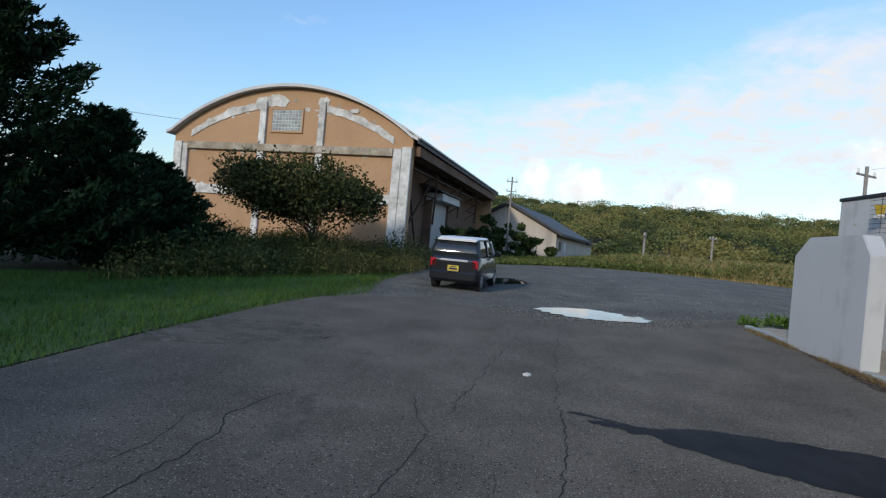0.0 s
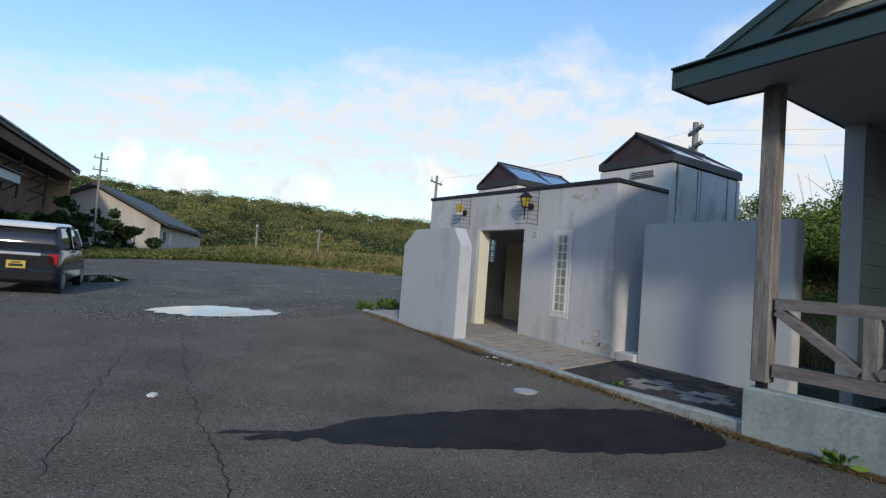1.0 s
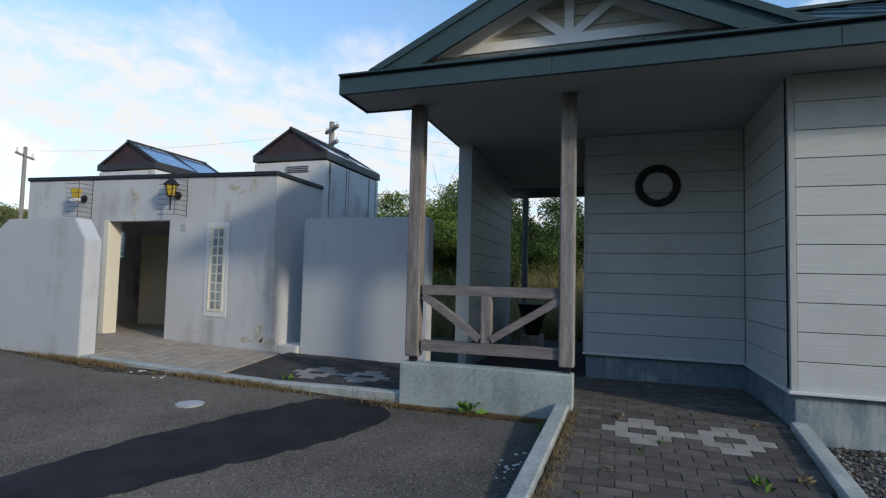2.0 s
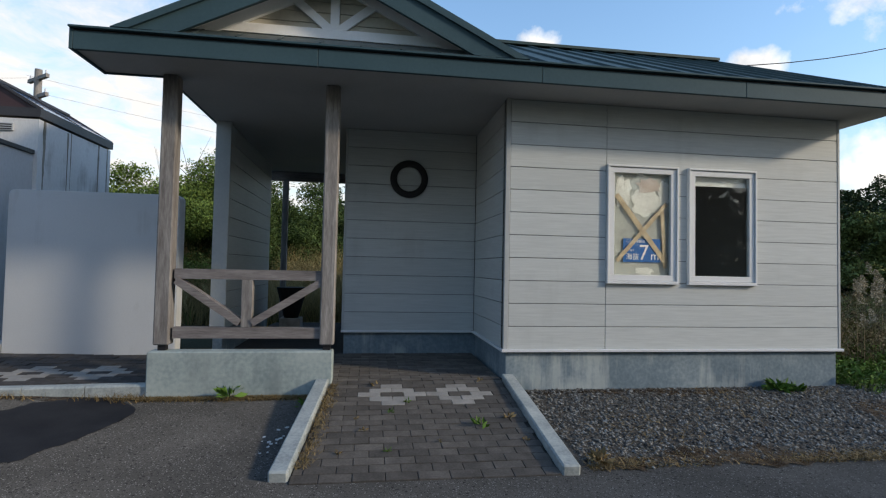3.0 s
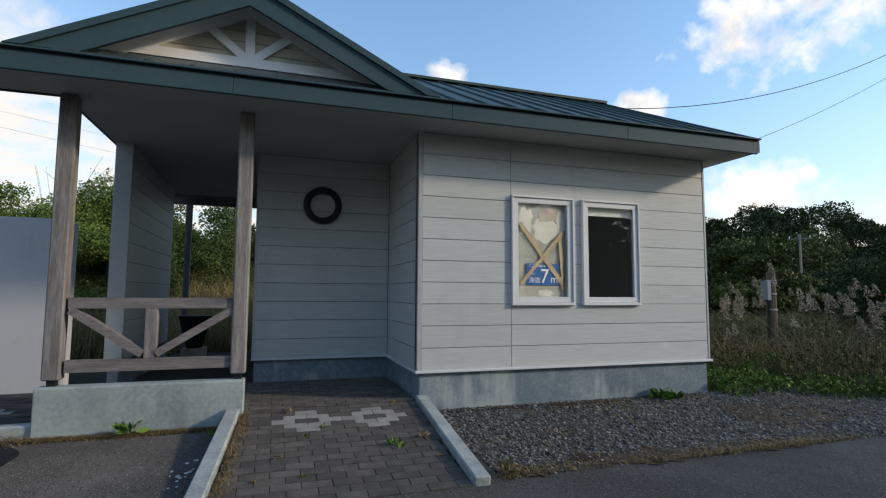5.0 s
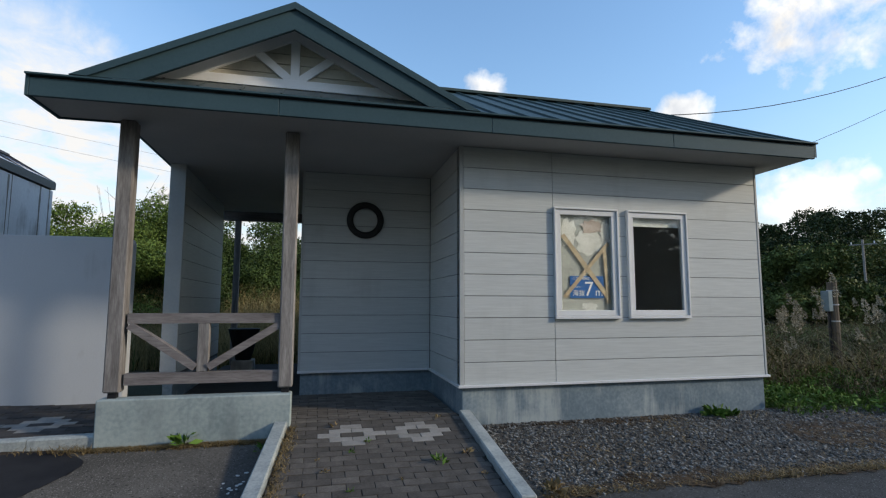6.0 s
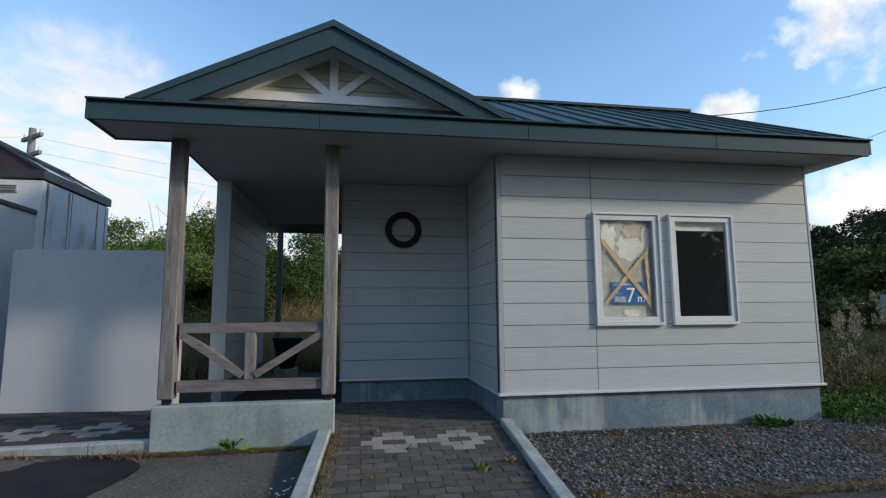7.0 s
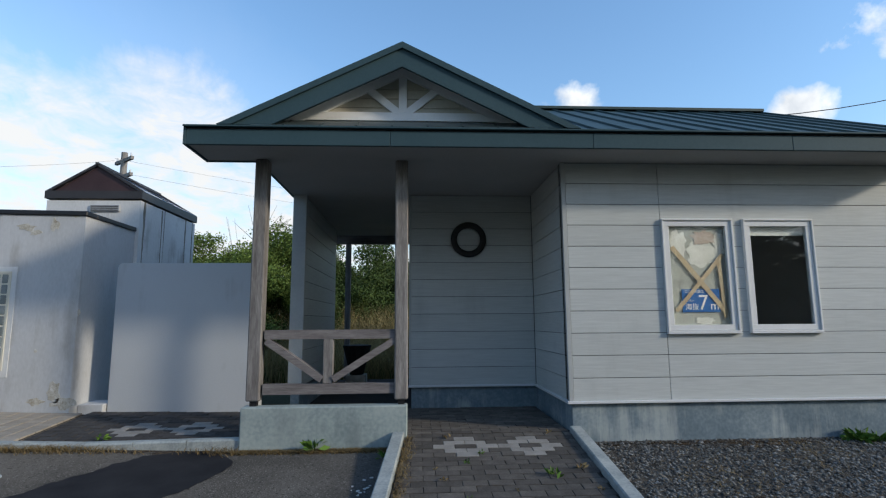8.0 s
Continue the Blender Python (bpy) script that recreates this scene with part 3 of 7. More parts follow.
# fascia and gutter lip along the eaves
for k, (a, b) in enumerate([(YS, -2.66), (-2.66, -0.22), (-0.22, 2.165), (2.165, YN)]):
    part("fascia_board", cube(EX - 0.03, a + 0.002, 3.582, EX + 0.01, b - 0.002, 3.762, 0.004), FASCIA, station, "dark green fascia board")
# black strip standing in for the shadow line under the gutter lip
part("drip_gap", cube(EX - 0.022, YS, 3.762, EX + 0.01, YN, 3.784, 0.002), BLACK_CAP, station)
part("gutter_lip", cube(EX - 0.07, YS - 0.03, 3.782, EX + 0.0, YN + 0.03, 3.804, 0.004), FASCIA, station)
part("fascia_board", cube(EX - 0.03, YN, 3.582, SX, YN + 0.035, 3.79, 0.004), FASCIA, station)
part("fascia_board", cube(SX - 0.03, YV, 3.582, SX, YN, 3.79, 0.004), FASCIA, station)
bmv = prism([(EX - 0.03, 3.60), (EX - 0.03, EZ + 0.015), (RX, RZ + 0.03), (RX, RZ - 0.19)], "y", YS - 0.03, YS + 0.01)
part("verge_board", bmv, FASCIA, station)
part("verge_board", prism([(SX, 3.6), (SX, EZ + (SX - EX) * SL + 0.02), (RX, RZ + 0.03), (REX, EZ), (REX, 3.6)], "y", YV, YV + 0.04), FASCIA, station)
bmv = prism([(REX + 0.03, 3.60), (REX + 0.03, EZ + 0.015), (RX, RZ + 0.03), (RX, RZ - 0.19)], "y", YS - 0.03, YS + 0.01)
part("verge_board", bmv, FASCIA, station)
# barge boards of the gable: broad board and a narrower capping above it
for s in (-1, 1):
    part("barge_board", prism([(APY + s * (HALF - 0.16), EZ + 0.02), (APY, APZ - 0.07), (APY, APZ - 0.295), (APY + s * (HALF - 0.60), EZ + 0.02)], "x", GF - 0.02, GF + 0.02), FASCIA, station, "dark green barge board")
    part("barge_cap", prism([(APY + s * HALF, EZ + 0.012), (APY, APZ + 0.005), (APY, APZ - 0.072), (APY + s * (HALF - 0.16), EZ + 0.012)], "x", GF - 0.05, GF - 0.0), FASCIA, station)
# skirt roof in front of the pediment
slab("skirt_roof", [(EX - 0.062, APY - 1.72, 3.807), (6.19, APY - 1.72, 4.005), (6.19, APY + 1.72, 4.005), (EX - 0.062, APY + 1.72, 3.807)], 0.02, SKIRT, station)
# pediment set back under the gable
PX = 6.22
PZ = EZ + (PX - EX) * SL
part("pediment_wall", prism([(APY - 1.5, PZ - 0.02), (APY + 1.5, PZ - 0.02), (APY, APZ - 0.12)], "x", PX + 0.03, PX + 0.1), PED_BOARD, station, "cream boarded gable wall")
for i in range(1, 5):
    z = PZ + 0.12 * i
    w = (APZ - 0.12 - z) / gs
    if w > 0.1:
        part("pediment_board", cube(PX + 0.012, APY - w, z, PX + 0.03, APY + w, z + 0.112, 0.003), PED_BOARD, station)
trim(PX - 0.03, APY - 1.42, PZ + 0.056, PX + 0.012, APY + 1.42, PZ + 0.165, station, "tie_beam").data.materials[0] = PEDIMENT
part("king_post", cube(PX - 0.025, APY - 0.05, PZ + 0.16, PX + 0.012, APY + 0.05, APZ - 0.2, 0.004), PEDIMENT, station)
for s in (-1, 1):
    part("strut", beam((PX - 0.01, APY + s * 0.05, PZ + 0.16), (PX - 0.01, APY + s * 0.47, PZ + 0.50), 0.09, 0.034, (1, 0, 0)), PEDIMENT, station)
    part("gable_soffit", prism([(APY + s * 1.75, APZ - 0.12 - 1.75 * gs), (APY, APZ - 0.12), (APY, APZ - 0.08), (APY + s * 1.75, APZ - 0.08 - 1.75 * gs)], "x", GF + 0.02, PX + 0.02), PEDIMENT, station)
    part("rake_trim", prism([(APY + s * 1.62, APZ - 0.09 - 1.62 * gs), (APY, APZ - 0.09), (APY, APZ - 0.25), (APY + s * 1.62, APZ - 0.25 - 1.62 * gs)], "x", PX - 0.035, PX + 0.011), PEDIMENT, station, "white rake trim")
# soffit and porch ceiling
part("soffit", prism([(EX + 0.01, YS), (REX - 0.01, YS), (REX - 0.01, YV), (SX - 0.03, YV), (SX - 0.03, YN), (EX + 0.01, YN)], "z", SOFF, SOFF + 0.02), SOFFIT, station, "grey board soffit and porch ceiling")
# porch: low wall, posts, rail
part("porch_wall", cube(6.40, 1.97, -0.05, 6.60, 3.90, 0.60, 0.012), PORCH_WALL, station, "faded green-grey low concrete porch wall")
posts = [(6.53, 3.785), (6.53, 2.045)]
for x, y in posts:
    p = part("porch_post", cube(x - 0.08, y - 0.08, 0.66, x + 0.08, y + 0.08, SOFF, 0.014), OLD_WOOD, station, "weathered grey-brown timber post")
    part("post_shoe", cube(x - 0.04, y - 0.04, 0.60, x + 0.04, y + 0.04, 0.66), BLACK_CAP, p)
part("rear_beam", cube(12.3, 1.97, 3.40, 12.42, 3.78, SOFF, 0.01), OLD_WOOD_Y, station)
part("porch_post", cube(12.3, 3.40, 0.3, 12.42, 3.52, 3.40, 0.01), OLD_WOOD, station)
rail = [("top_rail", (6.53, 2.105, 1.43), (6.53, 3.68, 1.43), 0.09, 0.11), ("bottom_rail", (6.53, 2.105, 0.79), (6.53, 3.68, 0.79), 0.09, 0.12)]
for nm, a, b, w, h in rail:
    part(nm, beam(a, b, w, h), OLD_WOOD_Y, station, "weathered timber rail")
part("rail_stub", cube(6.485, 2.86, 0.85, 6.575, 2.98, 1.375, 0.006), OLD_WOOD, station)
part("rail_brace", beam((6.53, 3.66, 1.36), (6.53, 2.99, 0.90), 0.08, 0.12, (1, 0, 0)), OLD_WOOD_Y, station)
part("rail_brace", beam((6.53, 2.12, 1.36), (6.53, 2.86, 0.90), 0.08, 0.12, (1, 0, 0)), OLD_WOOD_Y, station)

ring = bmesh.new()
R1, R2 = 0.235, 0.05
rv = [[ring.verts.new((8.262 + R2 * 0.75 * math.sin(q), 1.03 + (R1 + R2 * math.cos(q)) * math.cos(p), 2.87 + (R1 + R2 * math.cos(q)) * math.sin(p))) for q in [2 * math.pi * j / 10 for j in range(10)]] for p in [2 * math.pi * i / 36 for i in range(36)]]
for i in range(36):
    for j in range(10):
        ring.faces.new((rv[i][j], rv[(i + 1) % 36][j], rv[(i + 1) % 36][(j + 1) % 10], rv[i][(j + 1) % 10])).smooth = True
bmesh.ops.recalc_face_normals(ring, faces=ring.faces)
wall_ring = tagged(part("wall_ring", ring, RUBBER), "round black ring hung on the grey siding of the porch", "wall ring")

PAPER = material("old backing paper", [(0.30, 0.31, 0.29), (0.40, 0.41, 0.39), (0.46, 0.46, 0.43)], rough=0.8, scale=3, fine=20, bump=0.1)
TORN = material("torn white paper", [(0.58, 0.58, 0.56), (0.74, 0.73, 0.71)], rough=0.8, scale=5, fine=20, bump=0.2)
TAPE = material("brown tape", [(0.40, 0.31, 0.21), (0.55, 0.44, 0.31)], rough=0.45, scale=12, fine=60, bump=0.1)
BLUE = material("blue placard", [(0.010, 0.10, 0.36), (0.015, 0.13, 0.42)], rough=0.4, scale=2, bump=0.02)
WHITE_INK = material("white lettering", [(0.75, 0.76, 0.78), (0.80, 0.80, 0.82)], rough=0.5, scale=3, bump=0.0)
tagged(part("backing_paper", cube(FX + 0.030, -2.17, 1.47, FX + 0.034, -1.36, 2.81), PAPER), "faded grey paper behind the window glass", "paper")


def torn_sheet(cy, cz, ry, rz, x, seed, mat):
    k = random.Random(seed)
    pts = []
    for i in range(22):
        a = 2 * math.pi * i / 22
        q = 0.72 + 0.5 * k.random()
        pts.append((cy + math.cos(a) * ry * q, cz + math.sin(a) * rz * q))
    return tagged(part("torn_paper", prism(pts, "x", x, x + 0.002), mat), "scrap of torn white paper stuck behind glass", "paper", "scraps in the window")


torn_sheet(-1.80, 2.42, 0.22, 0.17, FX + 0.026, 3, TORN)
torn_sheet(-1.50, 2.52, 0.10, 0.20, FX + 0.026, 5, TORN)
torn_sheet(-1.83, 2.62, 0.16, 0.10, FX + 0.022, 8, material("pinkish scrap", [(0.42, 0.34, 0.31), (0.52, 0.44, 0.40)], rough=0.8, scale=6))
torn_sheet(-2.03, 2.54, 0.08, 0.16, FX + 0.024, 11, TORN)
torn_sheet(-1.78, 1.56, 0.12, 0.05, FX + 0.024, 14, TORN)
for a, b in (((-1.40, 2.50), (-2.06, 1.66)), ((-2.06, 2.40), (-1.41, 1.68)), ((-2.00, 2.36), (-2.05, 1.60))):
    t = part("tape_strip", beam((FX + 0.012 + 0.002 * a[0], a[0], a[1]), (FX + 0.012 + 0.002 * a[0], b[0], b[1]), 0.062 if a[0] > -1.9 else 0.05, 0.0015, (1, 0, 0)), TAPE)
    tagged(t, "strip of brown packing tape across the window", "tape", "tape across the window")
placard = thing("placard", "blue placard giving the height above sea level", "sign")
part("plate", cube(FX + 0.016, -1.985, 1.67, FX + 0.020, -1.495, 1.96), BLUE, placard)


def lettering(body, y, z, size, parent, name="lettering"):
    c = bpy.data.curves.new("letters", "FONT")
    c.body, c.size, c.extrude = body, size, 0.0006
    tmp = bpy.data.objects.new("letters", c)
    scene.collection.objects.link(tmp)
    dg = bpy.context.evaluated_depsgraph_get()
    me = bpy.data.meshes.new_from_object(tmp.evaluated_get(dg))
    bpy.data.objects.remove(tmp)
    me.materials.clear()
    me.materials.append(WHITE_INK)
    me.transform(pose(FX + 0.0148, y + 0.035, z + 0.07, 90, 0, -90))
    ob = new(name, me)
    ob.parent = parent
    return ob


lettering("ここの地盤は", -1.565, 1.845, 0.042, placard)
lettering("かいばつ", -1.565, 1.735, 0.028, placard)
lettering("海抜", -1.565, 1.635, 0.088, placard)
lettering("7", -1.735, 1.630, 0.27, placard)
lettering("m", -1.89, 1.632, 0.15, placard)


# ---- toilet building ----
WX, WY0, WY1, WZ = 7.85, 6.72, 12.4, 3.20


def falling(ob):
    """Give a level top the slight fall of the toilet's parapet."""
    for v in ob.data.vertices:
        if v.co.z > 3.0:
            v.co.z += 0.018 * (v.co.y - 9.5)
    return ob


toilet = thing("toilet_building", "flat-roofed white rendered public toilet with stained walls", "building")
DY0, DY1, DZ = 8.87, 10.29, 2.45
SY0, SY1, SZ0, SZ1 = 7.675, 7.985, 0.93, 2.33
bmw = bmesh.new()
for q in ((WY0, SY0, 0.1, WZ), (SY0, SY1, 0.1, SZ0), (SY0, SY1, SZ1, WZ), (SY1, DY0, 0.1, WZ), (DY0, DY1, DZ, WZ), (DY1, WY1, 0.1, WZ)):
    box(bmw, WX, q[0], q[2], WX + 0.2, q[1], q[3])
bmesh.ops.remove_doubles(bmw, verts=bmw.verts, dist=0.0005)
falling(part("front_wall", bmw, WHITE_WALL, toilet))
falling(part("side_wall", cube(WX + 0.2, WY0, 0.1, 9.2, WY0 + 0.2, WZ), WHITE_WALL, toilet))
falling(part("side_wall", cube(WX + 0.2, WY1 - 0.2, 0.1, 9.2, WY1, WZ), WHITE_WALL, toilet))
part("rear_wall", cube(11.2, 8.26, 0.1, 11.4, 10.73, WZ), WHITE_WALL, toilet)
part("roof", cube(WX + 0.2, WY0 + 0.2, WZ - 0.25, 9.2, WY1 - 0.2, WZ - 0.05), BLACK_CAP, toilet)
part("roof", cube(9.2, 8.26, WZ - 0.25, 11.2, 10.73, WZ - 0.05), BLACK_CAP, toilet)
for q in ((WX - 0.03, WY0 - 0.03, WX + 0.23, WY1 + 0.03), (WX + 0.23, WY0 - 0.03, 9.19, WY0 + 0.23), (WX + 0.23, WY1 - 0.23, 9.19, WY1 + 0.03)):
    falling(part("roof_cap", cube(q[0], q[1], WZ, q[2], q[3], WZ + 0.07, 0.01), BLACK_CAP, toilet))


def skylight_tower(y0, y1):
    x0, x1, ez, az = 9.2, 11.43, 3.86, 4.34
    ym = (y0 + y1) / 2
    bt = bmesh.new()
    box(bt, x0, y0, WZ - 0.2 if y0 > 9 else 0.2, x1, y0 + 0.15, ez - 0.16)
    if y0 > 9:
        for q in ((x0, 9.36, 0.2, ez - 0.16), (9.36, 9.81, 0.2, 1.86), (9.36, 9.81, 2.46, ez - 0.16), (9.81, x1, 0.2, ez - 0.16)):
            box(bt, q[0], y1 - 0.15, q[2], q[1], y1, q[3])
    else:
        box(bt, x0, y1 - 0.15, WZ - 0.2, x1, y1, ez - 0.16)
    box(bt, x0, y0 + 0.15, WZ - 0.2, x0 + 0.15, y1 - 0.15, ez - 0.16)
    box(bt, x1 - 0.15, y0 + 0.15, 0.2, x1, y1 - 0.15, ez - 0.16)
    tw = part("skylight_tower", bt, TOWER_WALL, toilet, "white tower with a glazed gable skylight")
    part("tower_vent", cube(x0 - 0.03, ym - 0.45, ez - 0.36, x0 - 0.001, ym + 0.05, ez - 0.24, 0.006), GALV, tw)
    for i in range(3):
        part("vent_slot", cube(x0 - 0.034, ym - 0.43, ez - 0.345 + 0.034 * i, x0 - 0.029, ym + 0.03, ez - 0.328 + 0.034 * i), BLACK_CAP, tw)
    bb = bmesh.new()
    for q in ((x0 - 0.03, y0 - 0.03, x1 + 0.03, y0 + 0.12), (x0 - 0.03, y1 - 0.12, x1 + 0.03, y1 + 0.03), (x0 - 0.03, y0 + 0.12, x0 + 0.12, y1 - 0.12), (x1 - 0.12, y0 + 0.12, x1 + 0.03, y1 - 0.12)):
        box(bb, q[0], q[1], ez - 0.13, q[2], q[3], ez + 0.005)
    part("tower_band", bb, BROWN_METAL, tw)
    part("gable_panel", prism([(y0 + 0.02, ez - 0.02), (y1 - 0.02, ez - 0.02), (ym, az - 0.015)], "x", x0 + 0.04, x0 + 0.09), MAROON, tw)
    part("gable_panel", prism([(y0 + 0.02, ez - 0.02), (y1 - 0.02, ez - 0.02), (ym, az - 0.015)], "x", x1 - 0.09, x1 - 0.04), MAROON, tw)
    k = (az - ez) / (ym - y0)
    for s, ye in ((-1, y0), (1, y1)):
        for x in (x0 - 0.02, x1 - 0.06, x0 + 1.09):
            part("glazing_bar", beam((x + 0.04, ye + s * 0.02, ez), (x + 0.04, ym, az + 0.01), 0.045, 0.04), BROWN_METAL, tw)
        for i in range(2):
            a, b = x0 + 0.04 + 1.09 * i, x0 + 1.11 + 1.09 * i
            p = [(a, ye + s * 0.03, ez + 0.012), (b, ye + s * 0.03, ez + 0.012), (b, ym, az - 0.01), (a, ym, az - 0.01)]
            slab("skylight_pane", p, 0.012, SKYPANE, tw).visible_shadow = False
    part("tower_ridge", beam((x0 - 0.02, ym, az + 0.02), (x1 + 0.02, ym, az + 0.02), 0.05, 0.04), BROWN_METAL, tw)
    return tw


SKYPANE = material("blue skylight sheet", [(0.10, 0.17, 0.28), (0.15, 0.23, 0.36)], rough=0.10, scale=2, bump=0.02, spec=1.0)
skylight_tower(6.66, 8.24)
skylight_tower(10.75, 12.33)
RUN = material("dirt run", [(0.10, 0.085, 0.06), (0.22, 0.20, 0.16), (0.36, 0.34, 0.30)], rough=0.95, scale=8, fine=40, bump=0.3, stretch=(1, 1, 0.3))
for k, (x, w, top, low) in enumerate(((9.34, 0.10, 3.70, 2.5), (9.98, 0.05, 3.68, 1.6), (10.08, 0.025, 3.70, 2.6), (10.98, 0.07, 3.70, 2.2), (11.30, 0.05, 3.72, 1.8))):
    rr = random.Random(k + 70)
    zs = [low + (top - low) * i / 12 for i in range(13)]
    edge = [w * (0.15 + 0.85 * i / 12) * (0.6 + 0.7 * rr.random()) for i in range(13)]
    pts = [(x + e * 0.5, z) for e, z in zip(edge, zs)] + [(x - e * 0.5 * rr.uniform(0.4, 1.2), z) for e, z in zip(edge[::-1], zs[::-1])]
    part("dirt_run", prism(pts, "y", 6.656, 6.6595), RUN, toilet, "dark run of dirt below the roof edge")
# glass-block slit window
slit = tagged(new("window_3"), "tall slit of glass blocks in a cream frame", "window", kind="structure")
bms = bmesh.new()
for q in ((SY0, SY0 + 0.025, SZ0, SZ1), (SY1 - 0.025, SY1, SZ0, SZ1), (SY0 + 0.025, SY1 - 0.025, SZ0, SZ0 + 0.03), (SY0 + 0.025, SY1 - 0.025, SZ1 - 0.03, SZ1)):
    box(bms, WX - 0.02, q[0], q[2], WX + 0.1, q[1], q[3])
part("window_frame", bms, CREAM, slit)
BLOCK = material("glass block", [(0.20, 0.24, 0.24), (0.34, 0.37, 0.36)], rough=0.15, scale=9, fine=30, bump=0.3, spec=0.7, per_piece=0.3)
part("mullion", cube(WX - 0.008, SY0 + 0.025, SZ0 + 0.03, WX + 0.02, SY1 - 0.025, SZ1 - 0.03), CREAM, slit)
n = 9
bh = (SZ1 - SZ0 - 0.06) / n
for i in range(n):
    for j in range(2):
        y = SY0 + 0.035 + j * 0.112
        part("glass_block", cube(WX - 0.016, y + 0.006, SZ0 + 0.036 + i * bh, WX + 0.06, y + 0.098, SZ0 + 0.022 + (i + 1) * bh, 0.012), BLOCK, slit)
# interior of the lobby
part("lobby_floor", cube(WX + 0.0, 8.87, 0.2, 11.2, WY1 - 0.2, 0.425), TERRACE, toilet)
part("partition", cube(9.6, 8.75, 0.42, 9.7, 11.45, 2.35, 0.01), CREAM, toilet)
part("lobby_side_wall", cube(WX + 0.2, 8.70, 0.42, 9.6, 8.78, 2.96), CREAM, toilet)
part("ceiling_panel", cube(WX + 0.2, WY0 + 0.2, 2.96, 9.2, WY1 - 0.2, 3.005), CREAM, toilet)
part("lobby_rear", cube(11.15, 8.3, 0.42, 11.2, 10.7, 3.0), CREAM, toilet)
part("lobby_lining", cube(WX + 0.2, WY1 - 0.215, 0.42, 9.2, WY1 - 0.2, 2.96), CREAM, toilet)
part("door_reveal", cube(WX - 0.006, DY1 - 0.02, 0.40, WX + 0.26, DY1 + 0.10, DZ + 0.02, 0.006), CREAM, toilet, "cream painted door reveal")
block_window = tagged(new("window_4"), "small window of glass blocks inside the lobby", "window", kind="structure")
CLEAR = glass("clear glass block", (0.8, 0.93, 0.95), 0.25, 0.1)
for i in range(4):
    for j in range(3):
        q = part("glass_block", cube(9.365 + 0.15 * j, 12.17, 1.865 + 0.15 * i, 9.50 + 0.15 * j, 12.30, 2.0 + 0.15 * i, 0.012), CLEAR, block_window)
        q.visible_shadow = False


def screen_wall(label, x0, x1, y0, y1, z0, z1, near, far, drop):
    """Free-standing wall; its upper corners are cut back by near and far, and down by drop."""
    s = prism([(y0, z0), (y1, z0), (y1, z1 - drop), (y1 - far, z1), (y0 + near, z1), (y0, z1 - drop)], "x", x0, x1)
    bmesh.ops.bevel(s, geom=[e for e in s.edges], offset=0.012, segments=2, affect="EDGES")
    return tagged(part("screen_wall", s, SCREEN_WALL), label, "screen wall")


screen_wall("pale blue-grey painted privacy wall with cut-off corners", 6.40, 6.66, 8.92, 11.03, 0.05, 2.325, 0.23, 0.44, 0.32)
screen_wall("pale blue-grey painted privacy wall beside the toilet", 8.1, 8.32, 4.2, 6.35, 0.05, 2.48, 0.04, 0.04, 0.05)
part("side_step", cube(8.02, 6.36, 0.1, 8.5, 6.715, 0.43, 0.01), WHITE_WALL, toilet)


# terrace, paved strip and kerb along the road
def tf(y):
    """Height of the terrace at its kerb."""
    return g(6.43, y) + 0.05 + 0.075 * max(0.0, min(1.0, (5.6 - y) / 1.6))


def tb(y):
    """Height of the terrace at the wall."""
    return lerp([3.9, 6.5, 9, 12.9], [0.30, 0.34, 0.42, 0.47], y)


def tz(y, x=6.55):
    return tf(y) + (tb(y) - tf(y)) * max(0.0, min(1.0, (x - 6.55) / 1.3))


def top_slab(name, x0, x1, y0, y1, lift, mat, label, cat):
    bm = bmesh.new()
    n = 14
    rows = []
    for i in range(n + 1):
        y = y0 + (y1 - y0) * i / n
        rows.append([bm.verts.new(p) for p in ((x0, y, -0.1), (x0, y, tz(y, x0) + lift), (min(x1, 7.85), y, tz(y, 7.85) + lift), (x1, y, tz(y, x1) + lift), (x1, y, -0.1))])
    for p, q in zip(rows, rows[1:]):
        for i in range(4):
            if (p[i].co - p[i + 1].co).length > 1e-5:
                bm.faces.new((p[i], q[i], q[i + 1], p[i + 1]))
    bmesh.ops.recalc_face_normals(bm, faces=bm.faces)
    return tagged(part(name, bm, mat), label, cat, kind="structure")


terrace = top_slab("terrace", 6.55, WX, 6.5, 12.9, -0.02, BED, "beige tiled terrace before the toilet", "terrace")
strip = top_slab("paved_strip", 6.55, 8.1, 3.9, 6.5, -0.035, BED, "dark worn paved strip with light paver crosses", "pavement")
kerb_run = tagged(new("kerb"), "weathered pale concrete kerb with dry grass at its foot", "kerb", kind="structure")
y = 3.9
while y < 12.9:
    y2 = min(y + 0.6, 12.95)
    bm = bmesh.new()
    xa = 6.43 + 0.012 * noise.noise((y, 1, 1))
    c = []
    for yy in (y + 0.004, y2 - 0.004):
        zz = tf(yy) + 0.012
        c.append([bm.verts.new(p) for p in ((xa, yy, g(xa, yy) - 0.1), (xa, yy, zz - 0.02), (xa + 0.02, yy, zz), (6.55, yy, zz), (6.55, yy, g(xa, yy) - 0.1))])
    bm.faces.new(c[0])
    bm.faces.new(c[1][::-1])
    for i in range(5):
        bm.faces.new((c[0][i], c[1][i], c[1][(i + 1) % 5], c[0][(i + 1) % 5]))
    bmesh.ops.recalc_face_normals(bm, faces=bm.faces)
    part("kerb_stone", bm, KERB, kerb_run)
    y = y2


